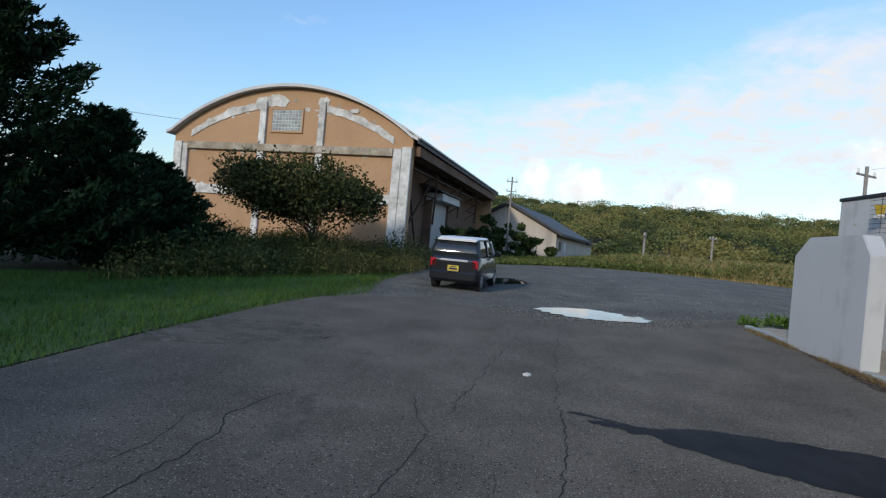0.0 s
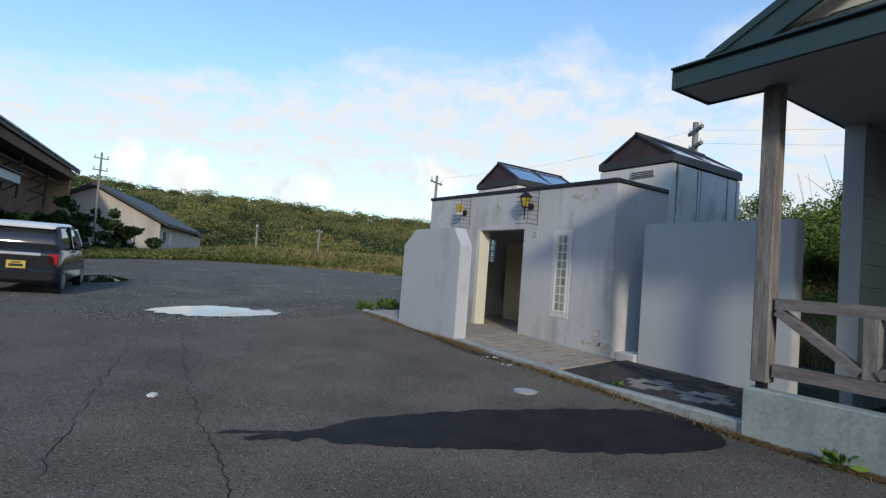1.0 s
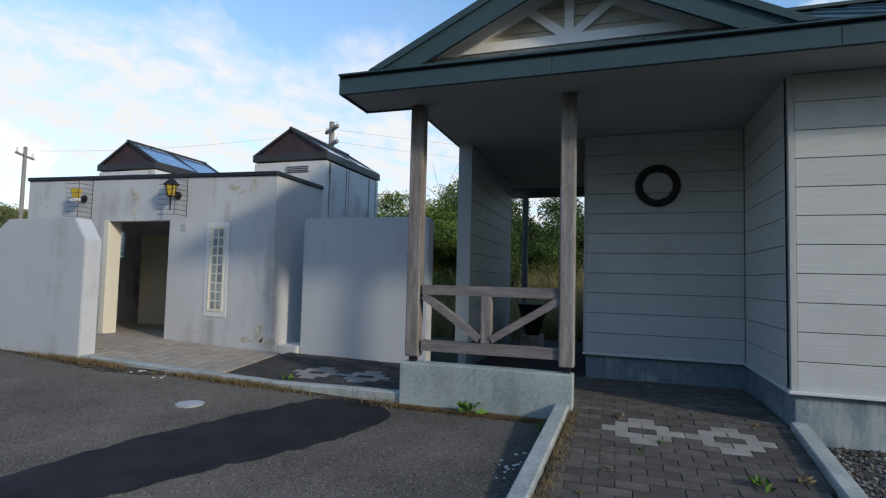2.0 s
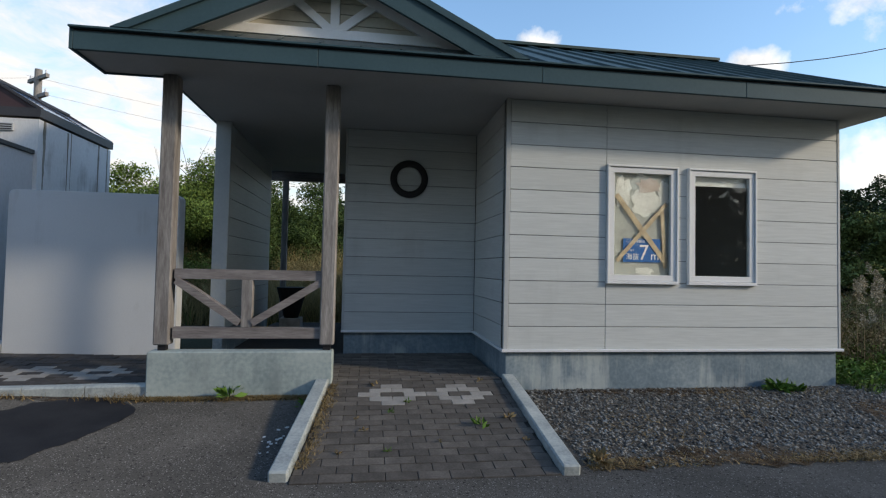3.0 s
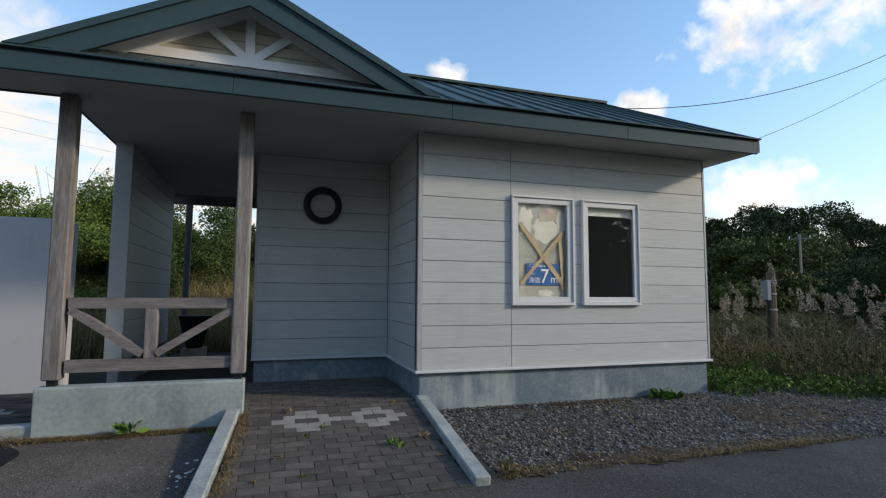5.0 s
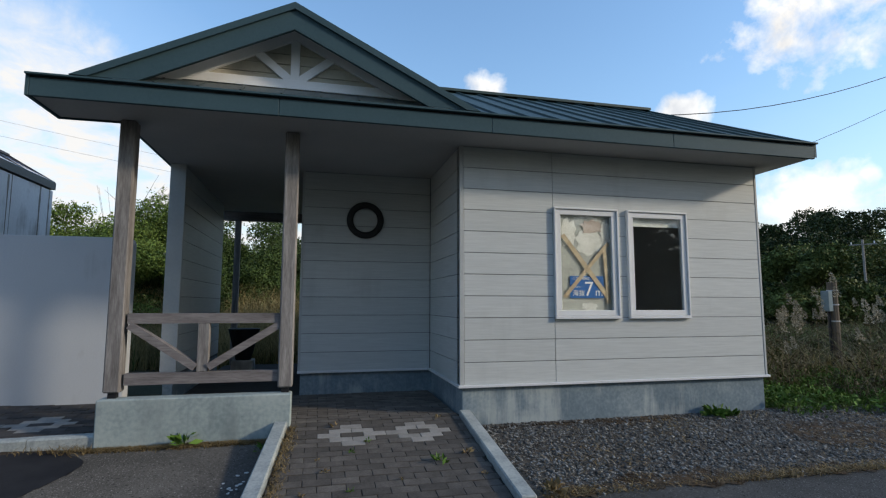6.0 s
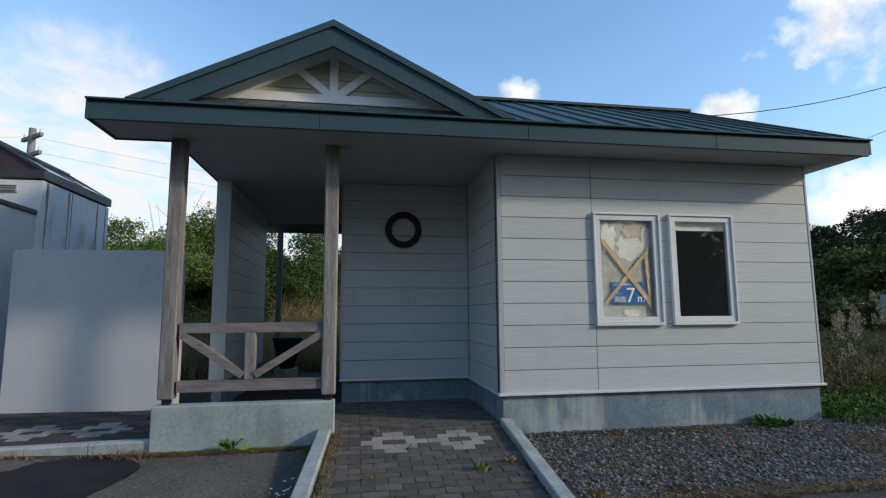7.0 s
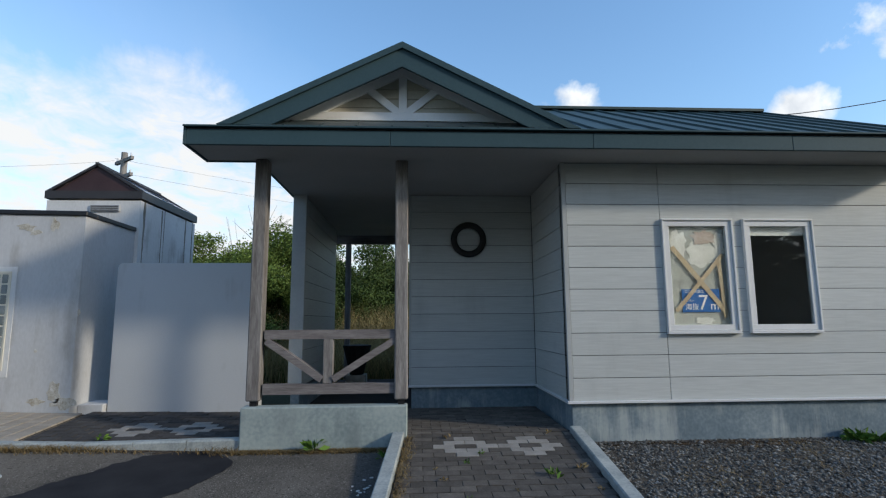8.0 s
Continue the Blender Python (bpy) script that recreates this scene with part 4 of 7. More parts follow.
# wall lanterns with their wire guards
AMBER = material("amber lamp glass", [(0.42, 0.30, 0.03), (0.58, 0.44, 0.06)], rough=0.25, scale=8, bump=0.05, spec=0.6)


def lantern(y, z, whole):
    label = "black wall lantern with amber glass" if whole else "broken wall lantern with amber glass and a rag"
    t = thing("wall_lantern", label, "wall lamp", "lanterns by the toilet door", pose(WX, y, z))
    bm = bmesh.new()
    rod(bm, (-0.002, 0.0, -0.03), (-0.03, 0.0, -0.03), 0.07, 12)
    rod(bm, (-0.03, 0, -0.03), (-0.17, 0, -0.06), 0.018, 8)
    part("bracket", bm, BLACK_CAP, t)
    bm = bmesh.new()
    rod(bm, (-0.17, 0, -0.05), (-0.17, 0, 0.13), 0.06, 6, 0.10)
    part("glass", bm, AMBER, t)
    if whole:
        bm = bmesh.new()
        rod(bm, (-0.17, 0, 0.13), (-0.17, 0, 0.15), 0.135, 6, 0.13)
        rod(bm, (-0.17, 0, 0.15), (-0.17, 0, 0.23), 0.125, 6, 0.04)
        rod(bm, (-0.17, 0, 0.23), (-0.17, 0, 0.28), 0.02, 6, 0.012)
        part("cap", bm, BLACK_CAP, t)
        bm = bmesh.new()
        rod(bm, (-0.17, 0, -0.05), (-0.17, 0, -0.08), 0.065, 6, 0.03)
        rod(bm, (-0.17, 0, -0.08), (-0.17, 0, -0.30), 0.016, 6, 0.010)
        for i in range(6):
            a = 2 * math.pi * i / 6
            rod(bm, (-0.17 + 0.061 * math.cos(a), 0.061 * math.sin(a), -0.05), (-0.17 + 0.101 * math.cos(a), 0.101 * math.sin(a), 0.13), 0.008, 4)
        part("cage", bm, BLACK_CAP, t)
    else:
        bm = bmesh.new()
        bmesh.ops.create_icosphere(bm, subdivisions=2, radius=0.09)
        for v in bm.verts:
            v.co = Vector((v.co.x * 0.8 - 0.16, v.co.y * 1.3 + 0.03, v.co.z * 0.6 - 0.07)) * (1 + 0.25 * noise.noise(v.co * 18))
        part("rag", bm, TRIM, t, "bundled pale rag")
    w = thing("wire_guard", "rusty wire guard round the wall lantern", "wire guard", "guards of the lanterns", pose(WX, y, z))
    bm = bmesh.new()
    for zz in [0.30 - 0.085 * i for i in range(9)]:
        rod(bm, (-0.005, -0.19, zz), (-0.26, -0.19, zz), 0.004, 4)
        rod(bm, (-0.26, -0.19, zz), (-0.26, 0.17 - 0.04 * (whole is False), zz), 0.004, 4)
    part("wires", bm, RUST, w)
    bm = bmesh.new()
    for q in ((-0.19, 0.0), (-0.19, -0.26)):
        rod(bm, (q[1] - 0.003, q[0], 0.32), (q[1] - 0.003, q[0], -0.40), 0.006, 4)
    part("uprights", bm, RUST, w)


lantern(8.71, 2.90, True)
lantern(10.91, 2.90, False)
part("vent_plate", cube(WX - 0.012, 8.50, 2.27, WX - 0.001, 8.60, 2.39, 0.003), GALV, toilet)

# flaked plaster and the rough surround of the slit window
bmq = bmesh.new()
for q in ((SY0 - 0.07, SY0, SZ0 - 0.09, SZ1 + 0.07), (SY1, SY1 + 0.07, SZ0 - 0.09, SZ1 + 0.07), (SY0, SY1, SZ1, SZ1 + 0.07), (SY0, SY1, SZ0 - 0.09, SZ0)):
    box(bmq, WX - 0.010, q[0], q[2], WX - 0.001, q[1], q[3])
part("plaster_surround", bmq, TOWER_WALL, toilet, "rough plaster surround")
FLAKE = material("flaked plaster", [(0.30, 0.26, 0.20), (0.50, 0.47, 0.40), (0.70, 0.69, 0.66)], rough=0.95, scale=9, fine=40, bump=0.5)
for k, (cy, cz, ry, rzz) in enumerate(((9.72, 2.98, 0.06, 0.08), (9.62, 2.86, 0.05, 0.10), (9.70, 2.66, 0.025, 0.12), (9.64, 2.48, 0.02, 0.05), (7.55, 2.98, 0.13, 0.05), (7.42, 2.90, 0.08, 0.04), (7.15, 3.02, 0.06, 0.10), (6.85, 3.16, 0.07, 0.03), (11.9, 2.75, 0.04, 0.03), (11.95, 2.45, 0.03, 0.06), (6.95, 0.62, 0.10, 0.14), (6.80, 0.48, 0.16, 0.08), (7.2, 0.50, 0.12, 0.05), (8.25, 0.62, 0.05, 0.07), (6.7, 1.75, 0.03, 0.05), (7.25, 1.2, 0.025, 0.03))):
    rr = random.Random(k + 300)
    pts = [(cy + math.cos(a) * ry * (0.55 + 0.8 * rr.random()), cz + math.sin(a) * rzz * (0.55 + 0.8 * rr.random())) for a in [2 * math.pi * i / 14 for i in range(14)]]
    part("flaked_patch", prism(pts, "x", WX - 0.004, WX - 0.0005), FLAKE, toilet, "flaked patch of old plaster")


# ---- warehouse ----
GZ = 0.55
gm = pose(-4.12, 24.9, GZ, 0, 0, -8)
warehouse = thing("warehouse", "old barrel-roofed warehouse with tan stucco and patched concrete frame", "building", m=gm)
GW, GL, GE, GA = 14.0, 20.3, 6.0, 8.42


def arc(u, lift=0.0):
    """Height of the barrel vault over the front, u from 0 to GW."""
    h = GA - GE
    r = (GW * GW / 4 + h * h) / (2 * h)
    return GA - r + math.sqrt(max(0.0, r * r - (u - GW / 2) ** 2)) + lift


us = [GW * i / 40 for i in range(41)]
outline = [(-GW, 0), (0, 0)] + [(-u, arc(u)) for u in us]
part("front_wall", prism(outline, "y", 0.0, 0.3), STUCCO, warehouse)
part("rear_wall", prism(outline, "y", GL - 0.3, GL), STUCCO, warehouse)
part("side_wall", cube(-1.5, 0.3, 0, -1.2, GL - 0.3, GE - 0.4), SHADED_BROWN, warehouse, "brown side wall, its shade put into the colour")
part("side_wall", cube(-GW, 0.3, 0, -GW + 0.3, GL - 0.3, GE), STUCCO, warehouse)
o = [(-u, arc(u, 0.02)) for u in us]
part("vault_roof", prism([(0.35, GE - 0.12)] + o + [(-GW - 0.35, GE - 0.12), (-GW - 0.35, GE + 0.02)] + [(p[0], p[1] + 0.16) for p in o[::-1]] + [(0.35, GE + 0.04)], "y", -0.35, GL + 0.3), ROOF_GREY, warehouse)
part("eave_fascia", cube(0.352, -0.35, GE - 0.26, 0.43, GL + 0.3, GE - 0.04), DARK_ROOF, warehouse)
part("roof_edge", prism([(-0.5, GE + 0.62), (0.50, GE + 0.02), (0.50, GE - 0.06), (-0.5, GE + 0.54)], "y", -0.38, GL + 0.3), ROOF_GREY, warehouse, "pale grey sheet edge of the roof")
part("eave_beam", cube(-0.5, 0.3, GE - 0.75, 0.3, GL - 0.3, GE - 0.3), SHADED_BROWN, warehouse)
part("eave_ceiling", cube(-1.3, 0.3, GE - 0.32, 0.3, GL - 0.3, GE - 0.28), SHADED_BROWN, warehouse)
WIN_JOINT = material("pale window mortar", [(0.50, 0.51, 0.50), (0.62, 0.63, 0.62)], rough=0.8, scale=4)
# bare concrete frame on the front
BAND = material("stained concrete band", [(0.15, 0.13, 0.10), (0.30, 0.26, 0.20), (0.46, 0.42, 0.35)], rough=0.9, scale=1.4, fine=7, bump=0.3)
for a, b, h in ((0.0, 0.5, 5.6), (0.5, 0.95, 5.5), (4.78, 5.15, 7.75), (8.2, 8.6, 7.75), (13.0, 13.35, 5.4), (13.4, 13.95, 5.5)):
    part("pilaster", cube(-b + 0.01, -0.14, 0, -a - 0.01, -0.002, h, 0.02), BARE, warehouse, "patched white and grey concrete pilaster")
part("tie_band", cube(-13.0, -0.20, 5.12, -0.95, -0.003, 5.50, 0.02), BAND, warehouse, "stained grey concrete band")
part("low_band", cube(-13.0, -0.10, 2.75, -0.95, -0.003, 3.25, 0.02), BARE, warehouse)
for s0, s1 in ((1.0, 4.75), (5.2, 8.15), (8.65, 12.9)):
    if s0 > 5 and s1 < 9:
        continue
    n = 14
    uu = [s0 + (s1 - s0) * i / n for i in range(n + 1)]
    top = [(-u, arc(u) - 0.62 - 0.10 * noise.noise((u * 2, 1, 2))) for u in uu]
    bot = [(-u, arc(u) - 0.98 - 0.06 * noise.noise((u * 3, 4, 2))) for u in uu[::-1]]
    part("arch_rib", prism([p for p in top if True] + bot, "y", -0.05, -0.003), BARE, warehouse, "pale patched arch rib")
for k, (cu, cz, ru, rz) in enumerate(((7.7, 7.78, 0.7, 0.35), (4.95, 7.72, 0.35, 0.3), (10.3, 7.25, 0.35, 0.2), (8.5, 7.7, 0.45, 0.3), (3.2, 7.3, 0.3, 0.12))):
    rr = random.Random(k)
    pts = [(-cu + math.cos(a) * ru * (0.7 + 0.5 * rr.random()), cz + math.sin(a) * rz * (0.7 + 0.5 * rr.random())) for a in [2 * math.pi * i / 16 for i in range(16)]]
    part("bare_patch", prism(pts, "y", -0.035 - 0.004 * k, -0.003), BARE, warehouse, "flaked patch of pale plaster")
flake = random.Random(77)
for k in range(64):
    kind = k % 4
    if kind == 0:
        cu, cz = flake.uniform(1.0, 13.0), 5.12 + flake.uniform(-0.06, 0.02)
    elif kind == 1:
        cu = flake.choice((0.97, 4.76, 5.17, 8.18, 8.62, 13.0))
        cz = flake.uniform(3.3, 7.4 if 4 < cu < 9 else 5.0)
    elif kind == 2:
        cu = flake.uniform(1.2, 12.8)
        cz = arc(cu) - flake.choice((0.6, 1.0)) + flake.uniform(-0.05, 0.05)
    else:
        cu, cz = flake.uniform(1.0, 13.0), 3.28 + flake.uniform(-0.04, 0.10)
    ru, rv = flake.uniform(0.06, 0.22), flake.uniform(0.04, 0.14)
    pts = [(-cu + math.cos(a) * ru * flake.uniform(0.5, 1.2), cz + math.sin(a) * rv * flake.uniform(0.5, 1.2)) for a in [2 * math.pi * i / 9 for i in range(9)]]
    part("flaked_patch", prism(pts, "y", -0.012, -0.002), BARE if k % 3 else BAND, warehouse, "small flake of bare concrete")
gw = part("block_window", cube(-7.85, -0.05, 6.22, -6.15, -0.003, 7.30), WIN_JOINT, warehouse, "square window of glass blocks")
for i in range(6):
    for j in range(9):
        part("glass_block", cube(-7.83 + 0.186 * j, -0.07, 6.24 + 0.177 * i, -7.67 + 0.186 * j, -0.045, 6.39 + 0.177 * i, 0.012), BLOCK, gw)
for q in ((-7.95, 6.12, -6.05, 6.22), (-7.95, 7.30, -6.05, 7.40), (-7.95, 6.22, -7.85, 7.30), (-6.15, 6.22, -6.05, 7.30)):
    part("window_surround", cube(q[0], -0.075, q[1], q[2], -0.003, q[3], 0.01), STUCCO, gw)
# steel braces under the side eave, shutter with hood, small door
SX0 = -1.2


def steel(a, b, w=0.09):
    part("steel_brace", beam(a, b, w, w), RUST, warehouse, "rusty steel brace")


steel((-0.3, 1.0, GE - 1.2), (-0.3, GL - 0.8, GE - 1.2), 0.1)
for v in (4.9, 10.2, 15.2):
    steel((-0.15, v, GE - 0.8), (-0.25, v, 2.2 if v < 6 else 3.0))
    steel((-1.0, v, GE - 0.8), (-1.0, v, 1.2))
    zz = GE - 0.9
    for i in range(4):
        steel((-0.17, v, zz), (-1.0, v, zz - 0.6), 0.06)
        zz -= 0.65
        if zz < 3.2:
            break
        steel((-1.0, v, zz + 0.05), (-0.2, v, zz - 0.1), 0.06)
steel((-0.4, 0.5, GE - 1.1), (-0.9, 3.9, 1.2))
steel((-0.4, 4.8, GE - 1.2), (-0.9, 0.6, 0.4))
part("shutter_frame", cube(SX0, 6.0, 0, SX0 + 0.5, 6.15, 3.9), SHADED_BROWN, warehouse)
part("shutter_frame", cube(SX0, 9.6, 0, SX0 + 0.5, 9.75, 3.9), SHADED_BROWN, warehouse)
sh = part("roller_shutter", cube(SX0 + 0.28, 6.15, 0, SX0 + 0.32, 9.6, 3.7), GALV, warehouse, "grey corrugated roller shutter, closed")
for i in range(36):
    part("shutter_slat", cube(SX0 + 0.32, 6.16, 0.02 + 0.1 * i, SX0 + 0.345, 9.59, 0.095 + 0.1 * i, 0.008), GALV, sh)
part("shutter_hood", cube(SX0 + 0.1, 5.9, 3.7, SX0 + 1.15, 9.9, 4.15, 0.02), GALV, warehouse, "pale metal hood over the shutter")
part("hood_roof", prism([(SX0, 4.55), (SX0 + 1.3, 4.22), (SX0 + 1.3, 4.16), (SX0, 4.45)], "y", 4.9, 10.1), DARK_ROOF, warehouse)
dr = part("side_door", cube(SX0, 2.2, 0, SX0 + 0.05, 3.1, 2.1, 0.01), SHADED_BROWN, warehouse, "brown side door with a small window")
part("door_window", cube(SX0 + 0.05, 2.45, 1.25, SX0 + 0.06, 2.85, 1.85), BLACK_CAP, dr)

# ---- shed beyond the lot ----
shed = thing("storage_shed", "pale boarded shed with a dark gabled roof", "building", m=pose(4.35, 45, 0.9, 0, 0, -16))
SW, SLN, SH, SA = 8.6, 15.5, 2.65, 4.85
part("gable_wall", prism([(-SW, 0), (0, 0), (0, SH), (-SW / 2, SA), (-SW, SH)], "y", 0, 0.2), SHED_WALL, shed)
part("gable_wall", prism([(-SW, 0), (0, 0), (0, SH), (-SW / 2, SA), (-SW, SH)], "y", SLN - 0.2, SLN), SHED_WALL, shed)
part("side_wall", cube(-0.2, 0.2, 0, 0, SLN - 0.2, SH), SHED_WALL, shed)
part("side_wall", cube(-SW, 0.2, 0, -SW + 0.2, SLN - 0.2, SH), SHED_WALL, shed)
for s in (0, 1):
    e0, e1 = ((0.55, SH - 0.28), (-SW / 2, SA + 0.02)) if s == 0 else ((-SW - 0.55, SH - 0.28), (-SW / 2, SA + 0.02))
    part("roof_slope", prism([e0, e1, (e1[0], e1[1] + 0.24), (e0[0], e0[1] + 0.24)], "y", -0.5, SLN + 0.4), DARK_ROOF, shed)
part("shed_door", cube(0.0, 3.0, 0, 0.05, 4.2, 2.0), BARE, shed)
part("shed_window", cube(0.0, 1.2, 1.2, 0.04, 2.0, 2.0), BLACK_CAP, shed)
part("lean_to", cube(-1.0, SLN, 0, 0.0, SLN + 4, 2.3), SHED_WALL, shed)
part("lean_to_roof", cube(-1.2, SLN, 2.3, 0.3, SLN + 4.2, 2.5), DARK_ROOF, shed)


# ---- poles and wires ----
def utility_pole(x, y, top, arm_dir, label, r=0.15, arms=1, span=1.6, base=None):
    z0 = g(x, y) - 0.3 if base is None else base
    p = thing("utility_pole", label, "pole", "utility poles", pose(x, y, z0))
    h = top - z0
    part("shaft", rod(bmesh.new(), (0, 0, 0), (0, 0, h), r, 12, r * 0.72), POLE, p)
    d = Vector((math.cos(arm_dir), math.sin(arm_dir), 0))
    for i in range(arms):
        zz = h - 0.35 - 0.7 * i
        a = part("crossarm", beam(-d * span / 2 + Vector((0, 0, zz)), d * span / 2 + Vector((0, 0, zz)), r * 0.7, r * 0.8), POLE, p)
        for s in (-0.42, 0.42):
            part("insulator", rod(bmesh.new(), d * span * s + Vector((0, 0, zz + 0.05)), d * span * s + Vector((0, 0, zz + 0.22)), 0.045, 8, 0.03), TRIM, a)
    return p


utility_pole(14.35, 22.8, 6.15, 0.55, "weathered grey pole with a single crossarm", 0.085, 1, 1.25)
utility_pole(22.0, 14.2, 8.75, 0.9, "weathered grey pole with a double crossarm", 0.17, 2, 1.5)
utility_pole(0.42, 38.0, 6.98, 0.3, "slim pole beside the pale shed", 0.075, 2, 0.8)
utility_pole(14.8, 60.0, 5.1, 1.2, "pale far pole with stays in the meadow", 0.14)
utility_pole(21.8, 60.0, 5.3, 0.8, "pale far pole in the meadow", 0.14)
utility_pole(42, 62.0, 7.0, 0.8, "pale far pole in the meadow", 0.14)
utility_pole(30.0, -37.0, 6.3, 0.5, "leaning thin pole before dark trees", 0.10)


def cable(a, b, sag, r=0.012, label="thin black overhead power cable"):
    c = bpy.data.curves.new("overhead_cable", "CURVE")
    c.dimensions, c.bevel_depth, c.bevel_resolution = "3D", r, 1
    s = c.splines.new("POLY")
    n = 24
    s.points.add(n)
    a, b = Vector(a), Vector(b)
    for i in range(n + 1):
        q = i / n
        p = a.lerp(b, q)
        p.z -= sag * 4 * q * (1 - q)
        s.points[i].co = (*p, 1)
    ob = new("overhead_cable", c)
    ob.data.materials.append(WIRE)
    dg = bpy.context.evaluated_depsgraph_get()
    me = bpy.data.meshes.new_from_object(ob.evaluated_get(dg))
    bpy.data.objects.remove(ob)
    return tagged(new("overhead_cable", me), label, "cable", "overhead cables")


cable((9.6, -4.93, 5.55), (8.29, -23.0, 15.0), 2.1, 0.009)
cable((10.0, -4.55, 3.75), (8.29, -23.0, 14.0), 1.4, 0.006)
cable((22.0, 14.6, 8.5), (33, -12, 8.0), 0.6, 0.004)
cable((22.0, 13.9, 7.8), (33, -12, 7.2), 0.6, 0.004)
cable((22.0, 14.6, 8.4), (14.35, 22.8, 6.0), 0.3, 0.004)
cable((-34, 26, 9.5), (-16, 27, 7.2), 0.4)


# ---- ramp, porch floor and kerbs ----
def rz(x):
    """Height of the paved ramp up to the porch."""
    return lerp([4.4, 6.5, 8.4], [0.025, 0.262, 0.275], x)


ramp = tagged(new("paved_ramp"), "ramp of worn grey pavers with two light diamonds", "pavement", kind="structure")
bm = bmesh.new()
rows = []
for x, ya, yb in ((4.36, 0.06, 2.14), (6.41, -0.02, 1.97), (6.6, -0.02, 1.97), (6.6, -0.02, 3.6), (12.4, 1.9, 3.65)):
    rows.append([bm.verts.new((x, ya, rz(x) - 0.02)), bm.verts.new((x, yb, rz(x) - 0.02))])
for a, b in zip(rows, rows[1:]):
    if (a[0].co - b[0].co).length > 0.01:
        bm.faces.new((a[0], b[0], b[1], a[1]))
part("paver_bed", bm, BED, ramp)
part("porch_bed", cube(6.6, 1.97, 0.0, 8.4, 3.62, rz(7) - 0.02), BED, ramp)
part("passage_bed", cube(8.4, 1.95, 0.0, 12.6, 3.62, 0.25), BED, ramp)
mesh_of = {}
PL, PW = 0.24, 0.12


def paver_mesh(l, w, mat):
    key = (round(l, 3), mat.name)
    if key not in mesh_of:
        bm = cube(-w / 2, -l / 2, -0.05, w / 2, l / 2, 0.0, 0.004)
        me = bpy.data.meshes.new("paver")
        bm.to_mesh(me)
        bm.free()
        me.materials.append(mat)
        mesh_of[key] = me
    return mesh_of[key]


def diamond(r, yc, centres):
    """Whether the brick in row r at yc belongs to a light diamond."""
    for x0, y0 in centres:
        d = abs(r - x0)
        off = abs(yc - y0)
        if d == 2 and off < 0.06 or d == 1 and off < 0.19 or d == 0 and 0.12 < off < 0.30:
            return True
    return False


rnd = random.Random(7)
x, r = 4.36, 0
while x < 8.3:
    ya = lerp([4.4, 6.45], [0.11, 0.03], x)
    yb = lerp([4.4, 6.45], [2.12, 1.97], x) if x < 6.6 else 3.6
    y0 = 1.32 - 8 * PL - (PL / 2 if r % 2 else 0) - (PL / 2)
    k = 0
    while True:
        a, b = y0 + k * PL, y0 + (k + 1) * PL
        k += 1
        if a > yb:
            break
        a, b = max(a, ya), min(b, yb)
        if b - a < 0.05:
            continue
        yc = (a + b) / 2
        light = diamond(r, yc, ((14, 1.32), (14, 0.60)))
        ob = new("paver", paver_mesh(b - a - 0.0045, PW - 0.0045, PAVER_LIGHT if light else PAVER))
        ob.parent = ramp
        ob.matrix_basis = pose(x, yc, rz(x) + rnd.uniform(-0.003, 0.003), rnd.uniform(-0.6, 0.6), (-6.4 if x < 6.5 else 0) + rnd.uniform(-0.6, 0.6), 0)
    x += PW
    r += 1

for nm, pts in (("north", ((4.36, 2.20), (6.40, 2.07))), ("south", ((4.30, 0.04), (6.50, -0.05)))):
    a, b = [Vector((p[0], p[1], rz(p[0]) - 0.07)) for p in pts]
    k = tagged(part("ramp_kerb", beam(a, b, 0.14, 0.26), KERB), "pale weathered concrete kerb edging the ramp", "kerb", "kerbs of the ramp")
    bmesh_b = bmesh.new()
    bmesh_b.from_mesh(k.data)
    bmesh.ops.bevel(bmesh_b, geom=bmesh_b.edges[:], offset=0.012, segments=1, affect="EDGES")
    bmesh_b.to_mesh(k.data)
    bmesh_b.free()

# terrace tiles and the pavers of the strip
tile_l, tile_w = 0.21, 0.128
x, r = 6.56, 0
while x + tile_w < WX + 0.02:
    y = 6.52
    while y + tile_l < 12.88:
        ob = new("terrace_tile", paver_mesh(tile_l - 0.008, tile_w - 0.008, TERRACE))
        ob.parent = terrace
        ob.matrix_basis = pose(x + tile_w / 2, y + tile_l / 2, tz(y + tile_l / 2, x + tile_w / 2) + rnd.uniform(-0.003, 0.002), 0.9, -math.degrees(math.atan((tb(y) - tf(y)) / 1.3)), 0)
        y += tile_l
    x += tile_w
DARK_PAVER = material("blackened paver", [(0.030, 0.028, 0.027), (0.05, 0.046, 0.044), (0.075, 0.07, 0.066)], rough=0.9, scale=5, fine=50, bump=0.3, per_piece=0.2, dist=0.006)
x, r = 6.62, 0
